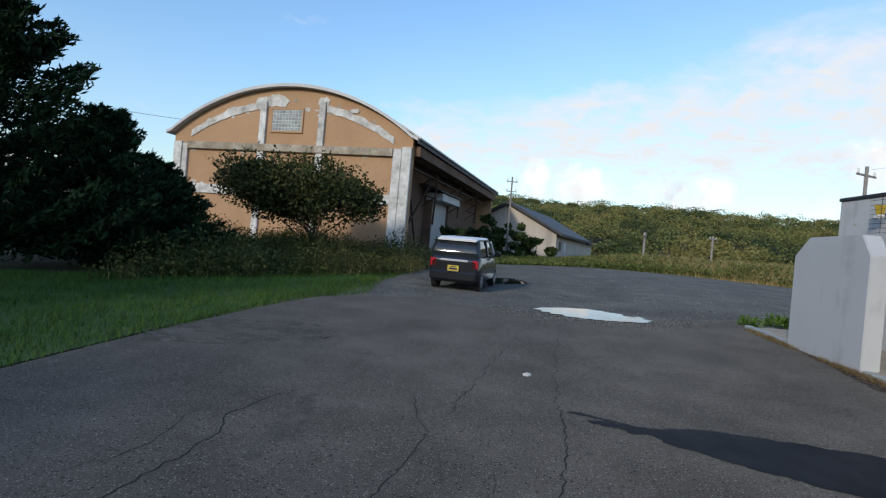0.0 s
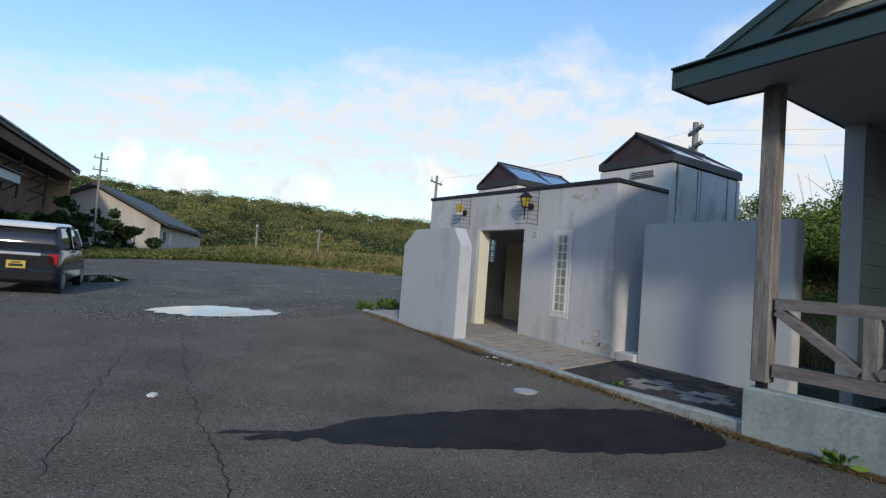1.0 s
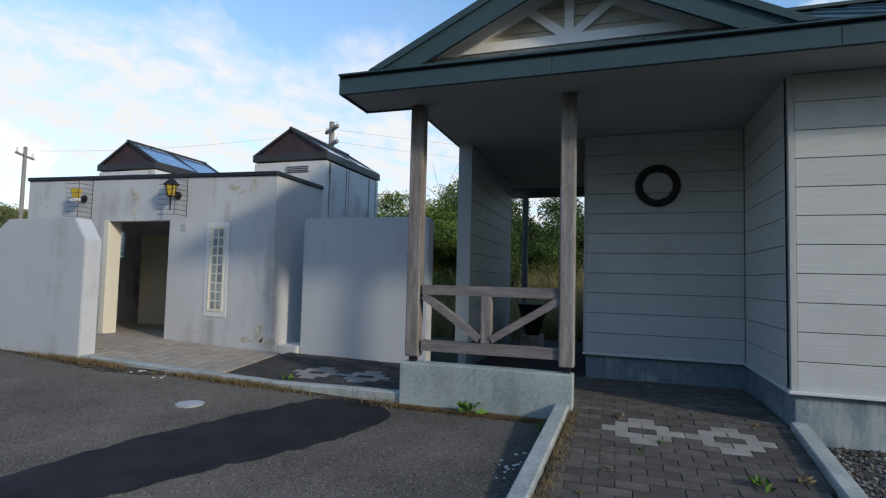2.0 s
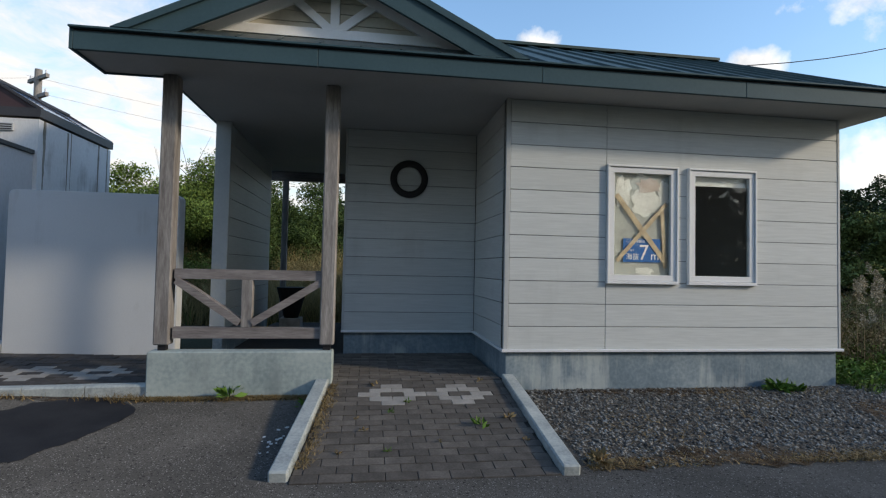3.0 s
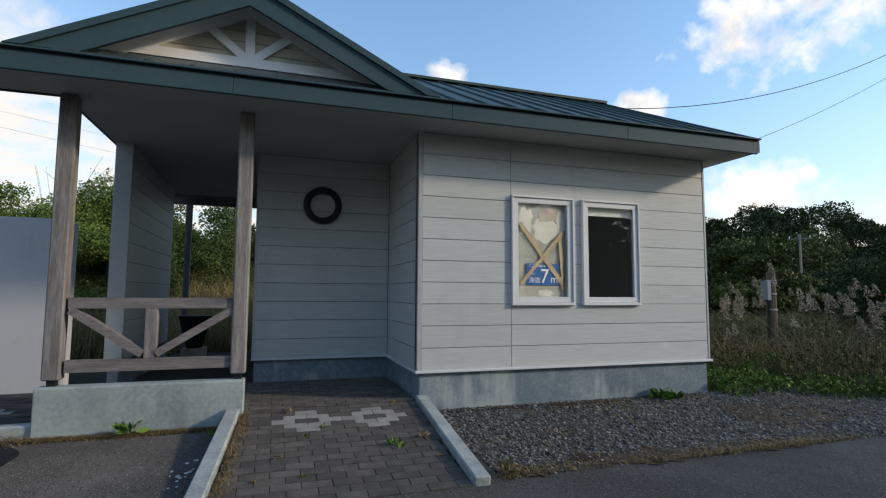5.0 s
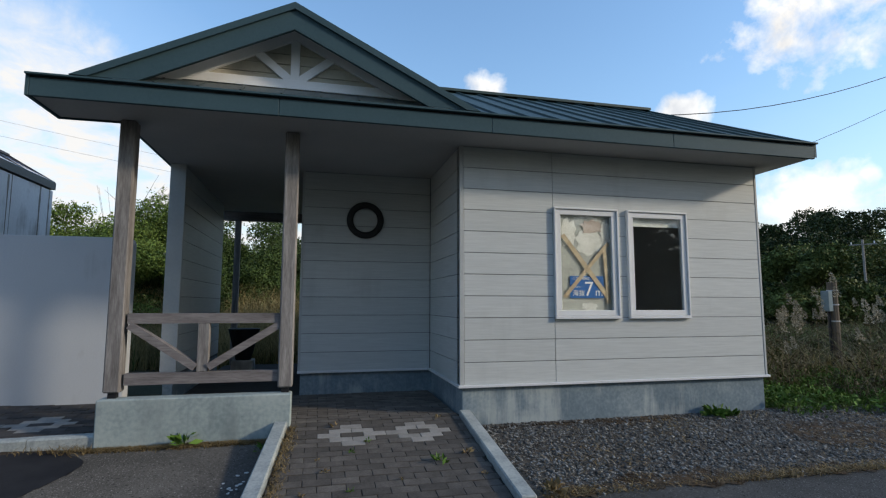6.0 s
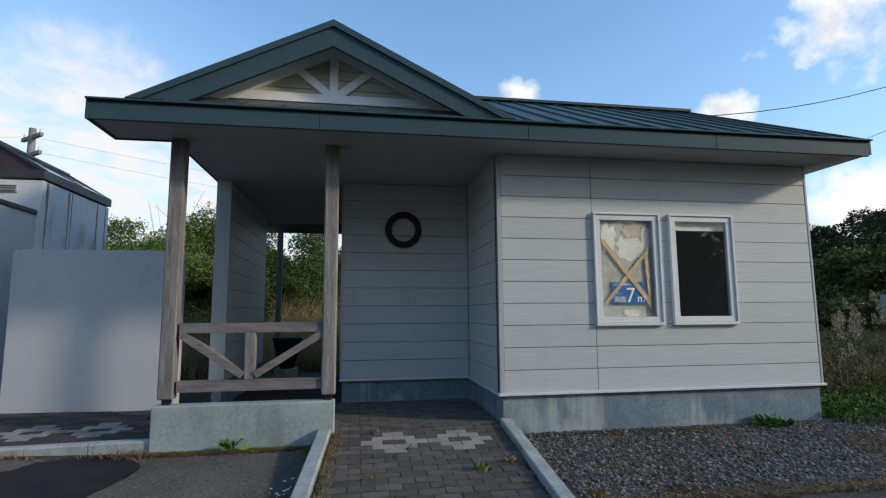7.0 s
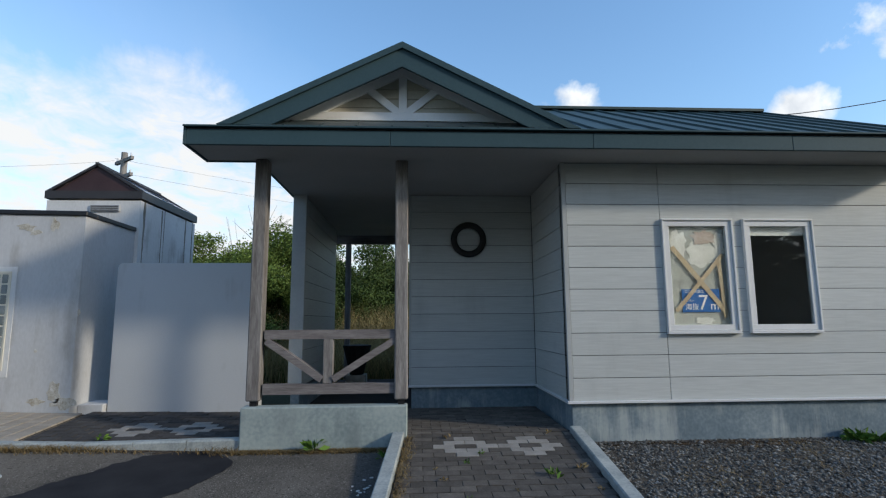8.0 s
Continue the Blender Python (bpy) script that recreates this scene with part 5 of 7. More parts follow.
while x < 8.05:
    k = 0
    y0 = 4.68 - 4 * PL - (PL / 2 if r % 2 else 0) - PL / 2
    while True:
        a, b = max(y0 + k * PL, 3.95), min(y0 + (k + 1) * PL, 6.48)
        k += 1
        if a > 6.4:
            break
        if b - a < 0.05:
            continue
        yc = (a + b) / 2
        light = diamond(r, yc, ((4, 5.40), (4, 4.68)))
        ob = new("paver", paver_mesh(b - a - 0.0045, PW - 0.0045, PAVER_LIGHT if light else DARK_PAVER))
        ob.parent = strip
        ob.matrix_basis = pose(x, yc, tz(yc, x) - 0.012 + rnd.uniform(-0.003, 0.003), rnd.uniform(-0.5, 0.5), -math.degrees(math.atan((tb(yc) - tf(yc)) / 1.3)) + rnd.uniform(-0.5, 0.5), 0)
    x += PW
    r += 1


# ---- marks on the asphalt ----
def flat_patch(name, pts, lift, mat, label, rough=0.05, seed=0, sub=8):
    """Thin sheet on the ground inside a wavering outline."""
    out = []
    n = len(pts)
    for i in range(n):
        p0, p1, p2, p3 = [Vector(pts[(i + k - 1) % n]) for k in range(4)]
        for j in range(sub):
            t = j / sub
            q = 0.5 * ((2 * p1) + (p2 - p0) * t + (2 * p0 - 5 * p1 + 4 * p2 - p3) * t * t + (3 * p1 - p0 - 3 * p2 + p3) * t ** 3)
            w = rough * noise.noise((q.x * 5, q.y * 5, seed)) + rough * 0.6 * noise.noise((q.x * 17, q.y * 17, seed)) + rough * 0.35 * noise.noise((q.x * 45, q.y * 45, seed))
            out.append((q.x + w, q.y + w * 0.7))
    bm = bmesh.new()
    f = bm.faces.new([bm.verts.new((x, y, 0)) for x, y in out])
    bmesh.ops.triangulate(bm, faces=[f])
    xs, ys = [p[0] for p in out], [p[1] for p in out]
    for axis, vals in ((0, xs), (1, ys)):
        c = math.floor(min(vals) * 4) / 4
        while c < max(vals):
            no = (1, 0, 0) if axis == 0 else (0, 1, 0)
            bmesh.ops.bisect_plane(bm, geom=bm.verts[:] + bm.edges[:] + bm.faces[:], plane_co=(c, c, 0), plane_no=no)
            c += 0.2 if name != "puddle" else 9.0
    for v in bm.verts:
        v.co.z = g(v.co.x, v.co.y) + lift
    bmesh.ops.recalc_face_normals(bm, faces=bm.faces)
    if sum(q.normal.z for q in bm.faces) < 0:
        bmesh.ops.reverse_faces(bm, faces=bm.faces)
    return tagged(part(name, bm, mat), label, name.replace("_", " "), kind="structure")


DIRT = material("brown litter soil", [(0.045, 0.032, 0.022), (0.085, 0.062, 0.042), (0.15, 0.115, 0.075)], rough=1.0, scale=6, fine=45, bump=0.6, spec=0.1)
flat_patch("litter_strip", [(6.36, 3.92), (6.43, 4.6), (6.44, 7), (6.44, 9), (6.43, 11), (6.42, 12.6), (6.28, 12.5), (6.32, 11), (6.22, 9.2), (6.10, 8.0), (6.25, 7.0), (6.33, 5.6), (6.25, 4.4)], 0.0035, DIRT, "brown soil and litter along the kerb foot", 0.05, 5)
flat_patch("litter_strip", [(6.40, 2.2), (6.41, 3.2), (6.42, 3.92), (6.30, 4.0), (6.31, 3.4), (6.27, 2.8), (6.33, 2.2)], 0.0055, DIRT, "brown soil and litter along the low wall", 0.03, 6)
SANDY = material("sandy dust on asphalt", [(0.105, 0.098, 0.085), (0.165, 0.15, 0.128)], rough=0.95, scale=3, fine=75, bump=0.4, spec=0.1, dist=0.01)
def patchy(m, scale, low, high):
    """Let a thin covering break up into blotches with bare ground between."""
    n, l = m.node_tree.nodes, m.node_tree.links
    co = n.new("ShaderNodeTexCoord")
    a = n.new("ShaderNodeTexNoise")
    a.inputs["Scale"].default_value, a.inputs["Detail"].default_value, a.inputs["Roughness"].default_value = scale, 9, 0.7
    l.new(co.outputs["Object"], a.inputs["Vector"])
    r = n.new("ShaderNodeMapRange")
    r.inputs["From Min"].default_value, r.inputs["From Max"].default_value = low, high
    l.new(a.outputs["Fac"], r.inputs["Value"])
    l.new(r.outputs[0], n["Principled BSDF"].inputs["Alpha"])


patchy(SANDY, 2.2, 0.46, 0.68)
patchy(DIRT, 4.0, 0.36, 0.60)
flat_patch("sand_patch", [(-0.62, 5.3), (-0.3, 5.1), (-0.26, 4.6), (-0.32, 4.1), (-0.42, 3.7), (-0.55, 4.2), (-0.5, 4.7)], 0.002, SANDY, "thin pale sandy dust over the asphalt", 0.10, 7)
flat_patch("sand_patch", [(-3.48, 6.5), (-2.8, 6.5), (-1.9, 6.9), (-1.3, 7.8), (-1.9, 8.6), (-2.6, 8.4), (-3.3, 8.1), (-3.5, 7.2)], 0.002, SANDY, "thin pale sandy dust over the asphalt", 0.14, 8)
flat_patch("wet_patch", [(2.17, 5.62), (2.6, 5.42), (2.74, 5.26), (3.2, 5.0), (4.1, 4.62), (4.95, 4.15), (5.45, 3.92), (6.0, 3.82), (6.32, 4.15), (6.38, 4.5), (6.2, 4.85), (5.4, 5.25), (4.4, 5.66), (3.5, 5.76), (2.95, 5.70), (2.7, 5.60)], 0.004, WET, "dark wet patch drying on the asphalt", 0.05, 1, sub=30)
flat_patch("wet_patch", [(1.92, 5.77), (2.08, 5.70), (2.25, 5.66), (2.5, 5.60), (2.4, 5.70), (2.2, 5.73), (2.05, 5.80)], 0.004, WET, "narrow wet tongue running over asphalt", 0.03, 12)
flat_patch("wet_patch", [(2.10, 5.60), (2.22, 5.50), (2.38, 5.47), (2.50, 5.40), (2.62, 5.45), (2.66, 5.55), (2.52, 5.58), (2.40, 5.55), (2.28, 5.60)], 0.006, WET, "ragged wet tongue running over asphalt", 0.05, 15, sub=14)
flat_patch("puddle", [(1.85, 13.25), (2.67, 14.0), (3.5, 14.02), (4.3, 13.5), (4.45, 12.9), (3.9, 12.62), (3.2, 12.42), (2.3, 12.6)], 0.012, WATER, "long puddle reflecting the bright sky", 0.16, 3, sub=16)
flat_patch("puddle", [(0.2, 18.9), (0.9, 19.0), (1.75, 20.3), (1.3, 21.6), (0.6, 21.4), (0.1, 20.2)], 0.006, WATER, "small puddle beside the parked car", 0.1, 4)


def crack(points, w, seed):
    """Irregular crack, a thin wandering strip laid on the asphalt; shadow in the gap is its dark colour."""
    bm = bmesh.new()
    pts = []
    for a, b in zip(points, points[1:]):
        n = max(2, int((Vector(b) - Vector(a)).length / 0.05))
        for i in range(n):
            t = i / n
            pts.append((a[0] + (b[0] - a[0]) * t, a[1] + (b[1] - a[1]) * t))
    pts.append(points[-1])
    prev = None
    for i, (x, y) in enumerate(pts):
        dx = 0.07 * noise.noise((x * 3, y * 3, seed)) + 0.035 * noise.noise((x * 11, y * 11, seed))
        dy = 0.05 * noise.noise((x * 4, y * 4, seed + 9))
        h = w * (0.35 + 0.9 * abs(noise.noise((x * 7, y * 7, seed + 5)))) * min(1, i / 4 + 0.1, (len(pts) - 1 - i) / 4 + 0.1)
        x, y = x + dx, y + dy
        a = bm.verts.new((x - h, y, g(x, y) + 0.0025))
        b = bm.verts.new((x + h, y + h * 0.5, g(x, y) + 0.0025))
        if prev:
            bm.faces.new((prev[0], prev[1], b, a))
        prev = (a, b)
    bmesh.ops.recalc_face_normals(bm, faces=bm.faces)
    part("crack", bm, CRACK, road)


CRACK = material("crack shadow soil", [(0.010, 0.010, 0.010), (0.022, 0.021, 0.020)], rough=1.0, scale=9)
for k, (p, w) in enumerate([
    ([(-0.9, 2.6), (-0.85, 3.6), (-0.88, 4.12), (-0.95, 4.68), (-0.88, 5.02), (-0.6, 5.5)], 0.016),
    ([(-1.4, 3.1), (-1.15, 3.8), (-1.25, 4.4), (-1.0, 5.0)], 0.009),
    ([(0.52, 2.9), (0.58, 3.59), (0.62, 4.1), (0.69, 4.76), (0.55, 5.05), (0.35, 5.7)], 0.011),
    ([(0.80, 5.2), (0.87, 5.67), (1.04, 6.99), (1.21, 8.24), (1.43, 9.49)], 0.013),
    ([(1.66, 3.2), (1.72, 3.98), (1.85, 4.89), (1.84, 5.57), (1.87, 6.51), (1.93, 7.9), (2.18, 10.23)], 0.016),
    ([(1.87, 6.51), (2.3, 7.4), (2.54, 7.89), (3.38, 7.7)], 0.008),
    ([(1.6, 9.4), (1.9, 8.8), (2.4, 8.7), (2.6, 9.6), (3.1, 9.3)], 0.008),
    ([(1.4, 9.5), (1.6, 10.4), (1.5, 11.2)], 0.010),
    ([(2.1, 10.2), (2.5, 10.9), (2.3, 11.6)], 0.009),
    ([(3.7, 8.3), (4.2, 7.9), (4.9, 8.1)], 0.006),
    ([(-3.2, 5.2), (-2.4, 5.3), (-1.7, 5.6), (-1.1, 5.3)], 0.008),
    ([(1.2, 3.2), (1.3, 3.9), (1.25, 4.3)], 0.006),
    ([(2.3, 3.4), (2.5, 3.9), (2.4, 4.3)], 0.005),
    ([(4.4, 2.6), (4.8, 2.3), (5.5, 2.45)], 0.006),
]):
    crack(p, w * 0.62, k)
    # fine side branches
    twig = random.Random(k + 500)
    for a, b in zip(p, p[1:]):
        for side in range(2):
            t = twig.random()
            x, y = a[0] + (b[0] - a[0]) * t, a[1] + (b[1] - a[1]) * t
            d = twig.choice((-1, 1))
            reach = twig.uniform(0.12, 0.45)
            crack([(x, y), (x + d * reach * 0.5, y + reach * twig.uniform(-0.2, 0.5)), (x + d * reach, y + reach * twig.uniform(-0.1, 0.9))], 0.0035, k * 9 + side)
net = random.Random(31)
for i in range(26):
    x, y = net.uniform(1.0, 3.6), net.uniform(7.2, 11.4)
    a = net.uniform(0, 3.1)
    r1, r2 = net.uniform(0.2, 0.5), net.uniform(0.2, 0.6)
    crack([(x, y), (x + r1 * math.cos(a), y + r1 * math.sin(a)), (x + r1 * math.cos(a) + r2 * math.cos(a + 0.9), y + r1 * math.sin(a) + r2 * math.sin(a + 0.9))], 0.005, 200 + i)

manhole = thing("manhole_cover", "small round pale grey metal cover in asphalt", "manhole cover", m=pose(5.47, 5.98, g(5.47, 5.98)))
part("rim", rod(bmesh.new(), (0, 0, -0.02), (0, 0, 0.006), 0.15, 28), KERB, manhole)
part("lid", rod(bmesh.new(), (0, 0, 0.0), (0, 0, 0.010), 0.13, 28), GALV, manhole)
PALE = material("pale stone", [(0.45, 0.45, 0.44), (0.62, 0.62, 0.60)], rough=0.8, scale=20)


def pebble(x, y, r, seed):
    bm = bmesh.new()
    bmesh.ops.create_icosphere(bm, subdivisions=1, radius=r)
    for v in bm.verts:
        v.co = Vector((v.co.x * 1.4, v.co.y, v.co.z * 0.5)) * (1 + 0.4 * noise.noise(v.co * 30 + Vector((seed, 0, 0))))
    ob = part("pale_stone", bm, PALE)
    ob.matrix_basis = pose(x, y, g(x, y) + r * 0.35, 0, 0, seed * 40)
    return tagged(ob, "small pale stone lying on dark asphalt", "stone", "loose stones")


pebble(1.54, 6.95, 0.045, 1)
for k in range(14):
    q = random.Random(k + 40)
    pebble(5.15 + q.uniform(-0.3, 0.3), 2.36 + q.uniform(-0.07, 0.12), q.uniform(0.008, 0.02), k)
for k in range(6):
    q = random.Random(k + 90)
    pebble(q.uniform(6.1, 6.35), q.uniform(7.0, 8.2), q.uniform(0.01, 0.025), k)


# ---- scattered stuff in bulk ----
def bulk(name, verts, faces, mat, label, cat, parent=None, smooth=False, kind="stuff"):
    me = bpy.data.meshes.new(name)
    verts = np.asarray(verts, dtype=np.float32)
    faces = np.asarray(faces, dtype=np.int32)
    k = faces.shape[1]
    me.vertices.add(len(verts))
    me.vertices.foreach_set("co", verts.ravel())
    me.loops.add(faces.size)
    me.loops.foreach_set("vertex_index", faces.ravel())
    me.polygons.add(len(faces))
    me.polygons.foreach_set("loop_start", np.arange(0, faces.size, k, dtype=np.int32))
    me.update(calc_edges=True)
    me.validate()
    me.materials.append(mat)
    ob = new(name, me)
    if parent:
        ob.parent = parent
        if label:
            ob["label"] = label
        return ob
    return tagged(ob, label, cat, kind=kind)


def g_arr(x, y):
    far = 0.03 * np.clip(np.minimum(y, 40) - 4, 0, None)
    return far + 0.05 * np.clip(np.minimum(x, 6.6) - 4.2, 0, None) * np.clip(1 - (y - 30) / 10, 0, 1)


OCT = np.array([(1, 0, 0), (-1, 0, 0), (0, 1, 0), (0, -1, 0), (0, 0, 1), (0, 0, -1)], dtype=float)
OCT_F = np.array([(0, 2, 4), (2, 1, 4), (1, 3, 4), (3, 0, 4), (2, 0, 5), (1, 2, 5), (3, 1, 5), (0, 3, 5)])


def stones(name, x, y, z, r, mat, label, seed):
    k = np.random.default_rng(seed)
    n = len(x)
    v = OCT[None] * (r[:, None, None] * k.uniform(0.55, 1.35, (n, 6, 1)))
    v[:, :, 2] *= 0.65
    a = k.uniform(0, 6.28, n)
    c, s = np.cos(a)[:, None], np.sin(a)[:, None]
    w = np.stack([v[:, :, 0] * c - v[:, :, 1] * s, v[:, :, 0] * s + v[:, :, 1] * c + 0.3 * v[:, :, 2], v[:, :, 2]], -1)
    w += np.stack([x, y, z], -1)[:, None]
    f = OCT_F[None] + (np.arange(n) * 6)[:, None, None]
    return bulk(name, w.reshape(-1, 3), f.reshape(-1, 3), mat, label, "gravel")


STONE = material("gravel stone", [(0.052, 0.052, 0.049), (0.120, 0.120, 0.114), (0.30, 0.30, 0.285)], rough=0.9, scale=12, bump=0.0, island=0.75)
k = np.random.default_rng(5)
n = 48000
x, y = k.uniform(4.32, 6.52, n), k.uniform(-7.5, -0.17, n)
edge = 4.42 + 0.05 * np.sin(y * 3) + 0.1 * np.clip(-5 - y, 0, 3)
keep = (x > edge + k.uniform(-0.04, 0.12, n)) & ((x < 6.5) | (y > -4.5)) & (k.uniform(0, 1, n) < np.clip(1 - (-4.6 - y) * 0.22, 0.15, 1))
x, y = x[keep], y[keep]
stones("gravel", x, y, g_arr(x, y) + k.uniform(-0.01, 0.012, len(x)), 0.007 + 0.021 * k.uniform(0, 1, len(x)) ** 2.5, STONE, "coarse grey crushed gravel beside the plinth", 6)
GBED = material("gravel bed", [(0.040, 0.033, 0.026), (0.085, 0.074, 0.061)], rough=1, scale=30, fine=120, bump=0.5)
tagged(sheet("gravel_bed", [(4.44, -7.0, -0.17), (5.2, -7.4, -0.17), (6.0, -7.0, -0.17), (6.6, -6.0, -0.17)], GBED, 0.003), "fine grey gravel under the stones", "gravel bed", kind="structure")
n = 9000
x, y = k.uniform(-2.4, 12, n), k.uniform(12.2, 30, n)
keep = (y > np.interp(x, lx, [c[1] for c in lot]) + 0.2) & (k.uniform(0, 1, n) < np.clip(1.3 - (y - 12) / 14, 0.1, 1))
x, y = x[keep], y[keep]
stones("loose_gravel", x, y, g_arr(x, y) - 0.008, k.uniform(0.008, 0.026, len(x)), STONE, "loose stones over the gravel lot", 8)
n = 2600
x, y = k.uniform(0.8, 5.6, n), 0
y = np.interp(x, road_x, road_end) + k.normal(0, 0.35, n)
stones("edge_gravel", x, y, g_arr(x, y) + 0.002, k.uniform(0.006, 0.022, n), STONE, "loose stones along the broken asphalt edge", 9)

for pts, sd in (([(4.36, -0.4), (4.42, -1.0), (4.34, -1.8), (4.40, -2.6), (4.36, -3.4), (4.60, -3.3), (4.52, -2.4), (4.75, -1.7), (4.55, -0.9), (4.62, -0.4)], 21), ([(6.30, -0.4), (6.45, -0.3), (6.47, -1.4), (6.47, -2.6), (6.38, -2.9), (6.20, -2.0), (6.33, -1.3)], 22), ([(5.0, -3.9), (5.5, -3.7), (5.9, -4.2), (5.8, -4.9), (5.2, -5.1), (4.8, -4.5)], 23)):
    flat_patch("litter_strip", pts, 0.013, DIRT, "brown soil and litter among the gravel", 0.16, sd, sub=14)


# ---- plants ----
def blades(name, x, y, h, w, mat, label, cat, seed, lean=0.35, z=None, kind="stuff", parent=None, seg=2):
    """Many grass blades or stems: bent tapered strips."""
    k = np.random.default_rng(seed)
    n = len(x)
    z = g_arr(x, y) - 0.03 if z is None else z
    a, b = k.uniform(0, 6.28, n), k.uniform(0, 6.28, n)
    d = np.stack([np.cos(a), np.sin(a)], -1)
    s = np.stack([np.cos(b), np.sin(b)], -1)
    l = lean * h * k.uniform(0.1, 1.0, n)
    rows = []
    for i in range(seg + 1):
        t = i / seg
        c = np.stack([x + d[:, 0] * l * t * t, y + d[:, 1] * l * t * t, z + h * t * (1 - 0.12 * lean * t)], -1)
        ww = (w * (1 - 0.85 * t))[:, None]
        off = np.concatenate([s * ww, np.zeros((n, 1))], 1)
        rows += [c - off, c + off]
    v = np.stack(rows, 1)
    q = np.array([(2 * i, 2 * i + 1, 2 * i + 3, 2 * i + 2) for i in range(seg)])
    f = (q[None] + (np.arange(n) * (2 * seg + 2))[:, None, None]).reshape(-1, 4)
    return bulk(name, v.reshape(-1, 3), f, mat, label, cat, parent, kind=kind)


def leaf_cards(c, size, seed, along=None, slim=0.55):
    """Verts and faces of leaf quads centred at c, randomly turned, or lying along the given directions."""
    k = np.random.default_rng(seed)
    n = len(c)
    u = k.normal(size=(n, 3)) if along is None else along + k.normal(scale=0.35, size=(n, 3))
    u /= np.linalg.norm(u, axis=1)[:, None]
    r = k.normal(size=(n, 3))
    w = np.cross(u, r)
    w /= np.linalg.norm(w, axis=1)[:, None] + 1e-9
    sz = (size * k.uniform(0.6, 1.4, n))[:, None]
    p = [c - u * sz, c + w * sz * slim, c + u * sz, c - w * sz * slim]
    v = np.stack(p, 1).reshape(-1, 3)
    f = np.arange(4 * n).reshape(n, 4)
    return v, f


def crown_points(n, clumps, seed, fill=0.35):
    """Leaf places over the shells of several clumps (centre, radii)."""
    k = np.random.default_rng(seed)
    out = []
    tot = sum(r[0] * r[2] for _, r in clumps)
    for c, r in clumps:
        m = max(6, int(n * r[0] * r[2] / tot))
        d = k.normal(size=(m, 3))
        d /= np.linalg.norm(d, axis=1)[:, None]
        d *= (1 - fill * k.uniform(0, 1, m) ** 2)[:, None]
        out.append(np.array(c) + d * np.array(r))
    return np.concatenate(out)


def tree(name, label, cat, x, y, h, spread, mat, leaves, size, seed, trunk_r=0.12, low=0.35, group="", clumps=14, limbs=6, flat=0.55, lean=(0, 0)):
    """Broadleaf tree or shrub: tapered trunk, limbs, and an uneven crown of leaf clumps with gaps."""
    z0 = g(x, y) - 0.1
    k = random.Random(seed)
    t = thing(name, label, cat, group, pose(x, y, z0))
    bm = bmesh.new()
    cl = []
    for i in range(clumps):
        a, rr = k.uniform(0, 6.28), spread * math.sqrt(k.uniform(0.02, 1))
        zz = h * (low + (0.92 - low) * k.uniform(0, 1) * (1 - flat * (rr / spread) ** 2))
        q = spread * k.uniform(0.16, 0.36)
        up = (zz / h - low) / (1 - low)
        cl.append(((math.cos(a) * rr * 0.85 + lean[0] * up, math.sin(a) * rr * 0.85 + lean[1] * up, zz), (q, q, q * k.uniform(0.5, 0.8))))
    top = h * (low + 0.25)
    rod(bm, (0, 0, 0), (0.1 * k.uniform(-1, 1), 0.1 * k.uniform(-1, 1), top), trunk_r, 8, trunk_r * 0.5)
    part("trunk", bm, BARK, t)
    for c, r in cl[:limbs]:
        part("limb", rod(bmesh.new(), (0, 0, top * k.uniform(0.15, 0.95)), c, trunk_r * 0.4, 6, trunk_r * 0.12), BARK, t)
    pts = crown_points(leaves, cl, seed, 0.75)
    # ragged sprigs that stand out of the clumps
    r = np.random.default_rng(seed + 1)
    pick = r.integers(0, len(cl), leaves // 60)
    sprig = []
    for i in pick:
        c, q = np.array(cl[i][0]), np.array(cl[i][1])
        d = r.normal(size=3)
        d[2] = abs(d[2]) + 0.3
        d /= np.linalg.norm(d)
        sprig.append(c + d * q * (0.9 + np.linspace(0, 0.5, 9) * r.uniform(0.5, 1.3))[:, None] + r.normal(scale=0.03, size=(9, 3)))
    pts = np.concatenate([pts] + sprig)
    v, f = leaf_cards(pts, size, seed)
    bulk("crown", v, f, mat, "", "", t)
    return t


# woods on the far hills: one body of many crowns
def hill_height(x, y):
    """Wooded ridge to the north and north-east."""
    d = np.hypot(x, y)
    az = np.degrees(np.arctan2(y, x))
    ridge = np.interp(az, [-80, -60, -42, -30, -15, 10, 30, 45, 60, 75, 88, 100, 120, 140], [1, 5, 9, 7, 2, 1, 5, 10, 17.5, 20, 20, 23, 24, 12])
    return 1.0 + 1.8 * ridge * np.clip((d - 175) / 200, 0, 1) ** 0.8


def hill_sheet():
    az = np.radians(np.arange(-80, 150, 3.0))
    dd = np.concatenate([np.arange(150, 390, 12.0), [430, 520]])
    v = [(d * math.cos(a), d * math.sin(a), float(hill_height(d * math.cos(a), d * math.sin(a))) - 1.2) for a in az for d in dd]
    n = len(dd)
    f = [(i * n + j, i * n + j + 1, (i + 1) * n + j + 1, (i + 1) * n + j) for i in range(len(az) - 1) for j in range(n - 1)]
    bulk("hill", v, f, SOIL, "wooded hillside closing the view", "hill", kind="structure")


hill_sheet()


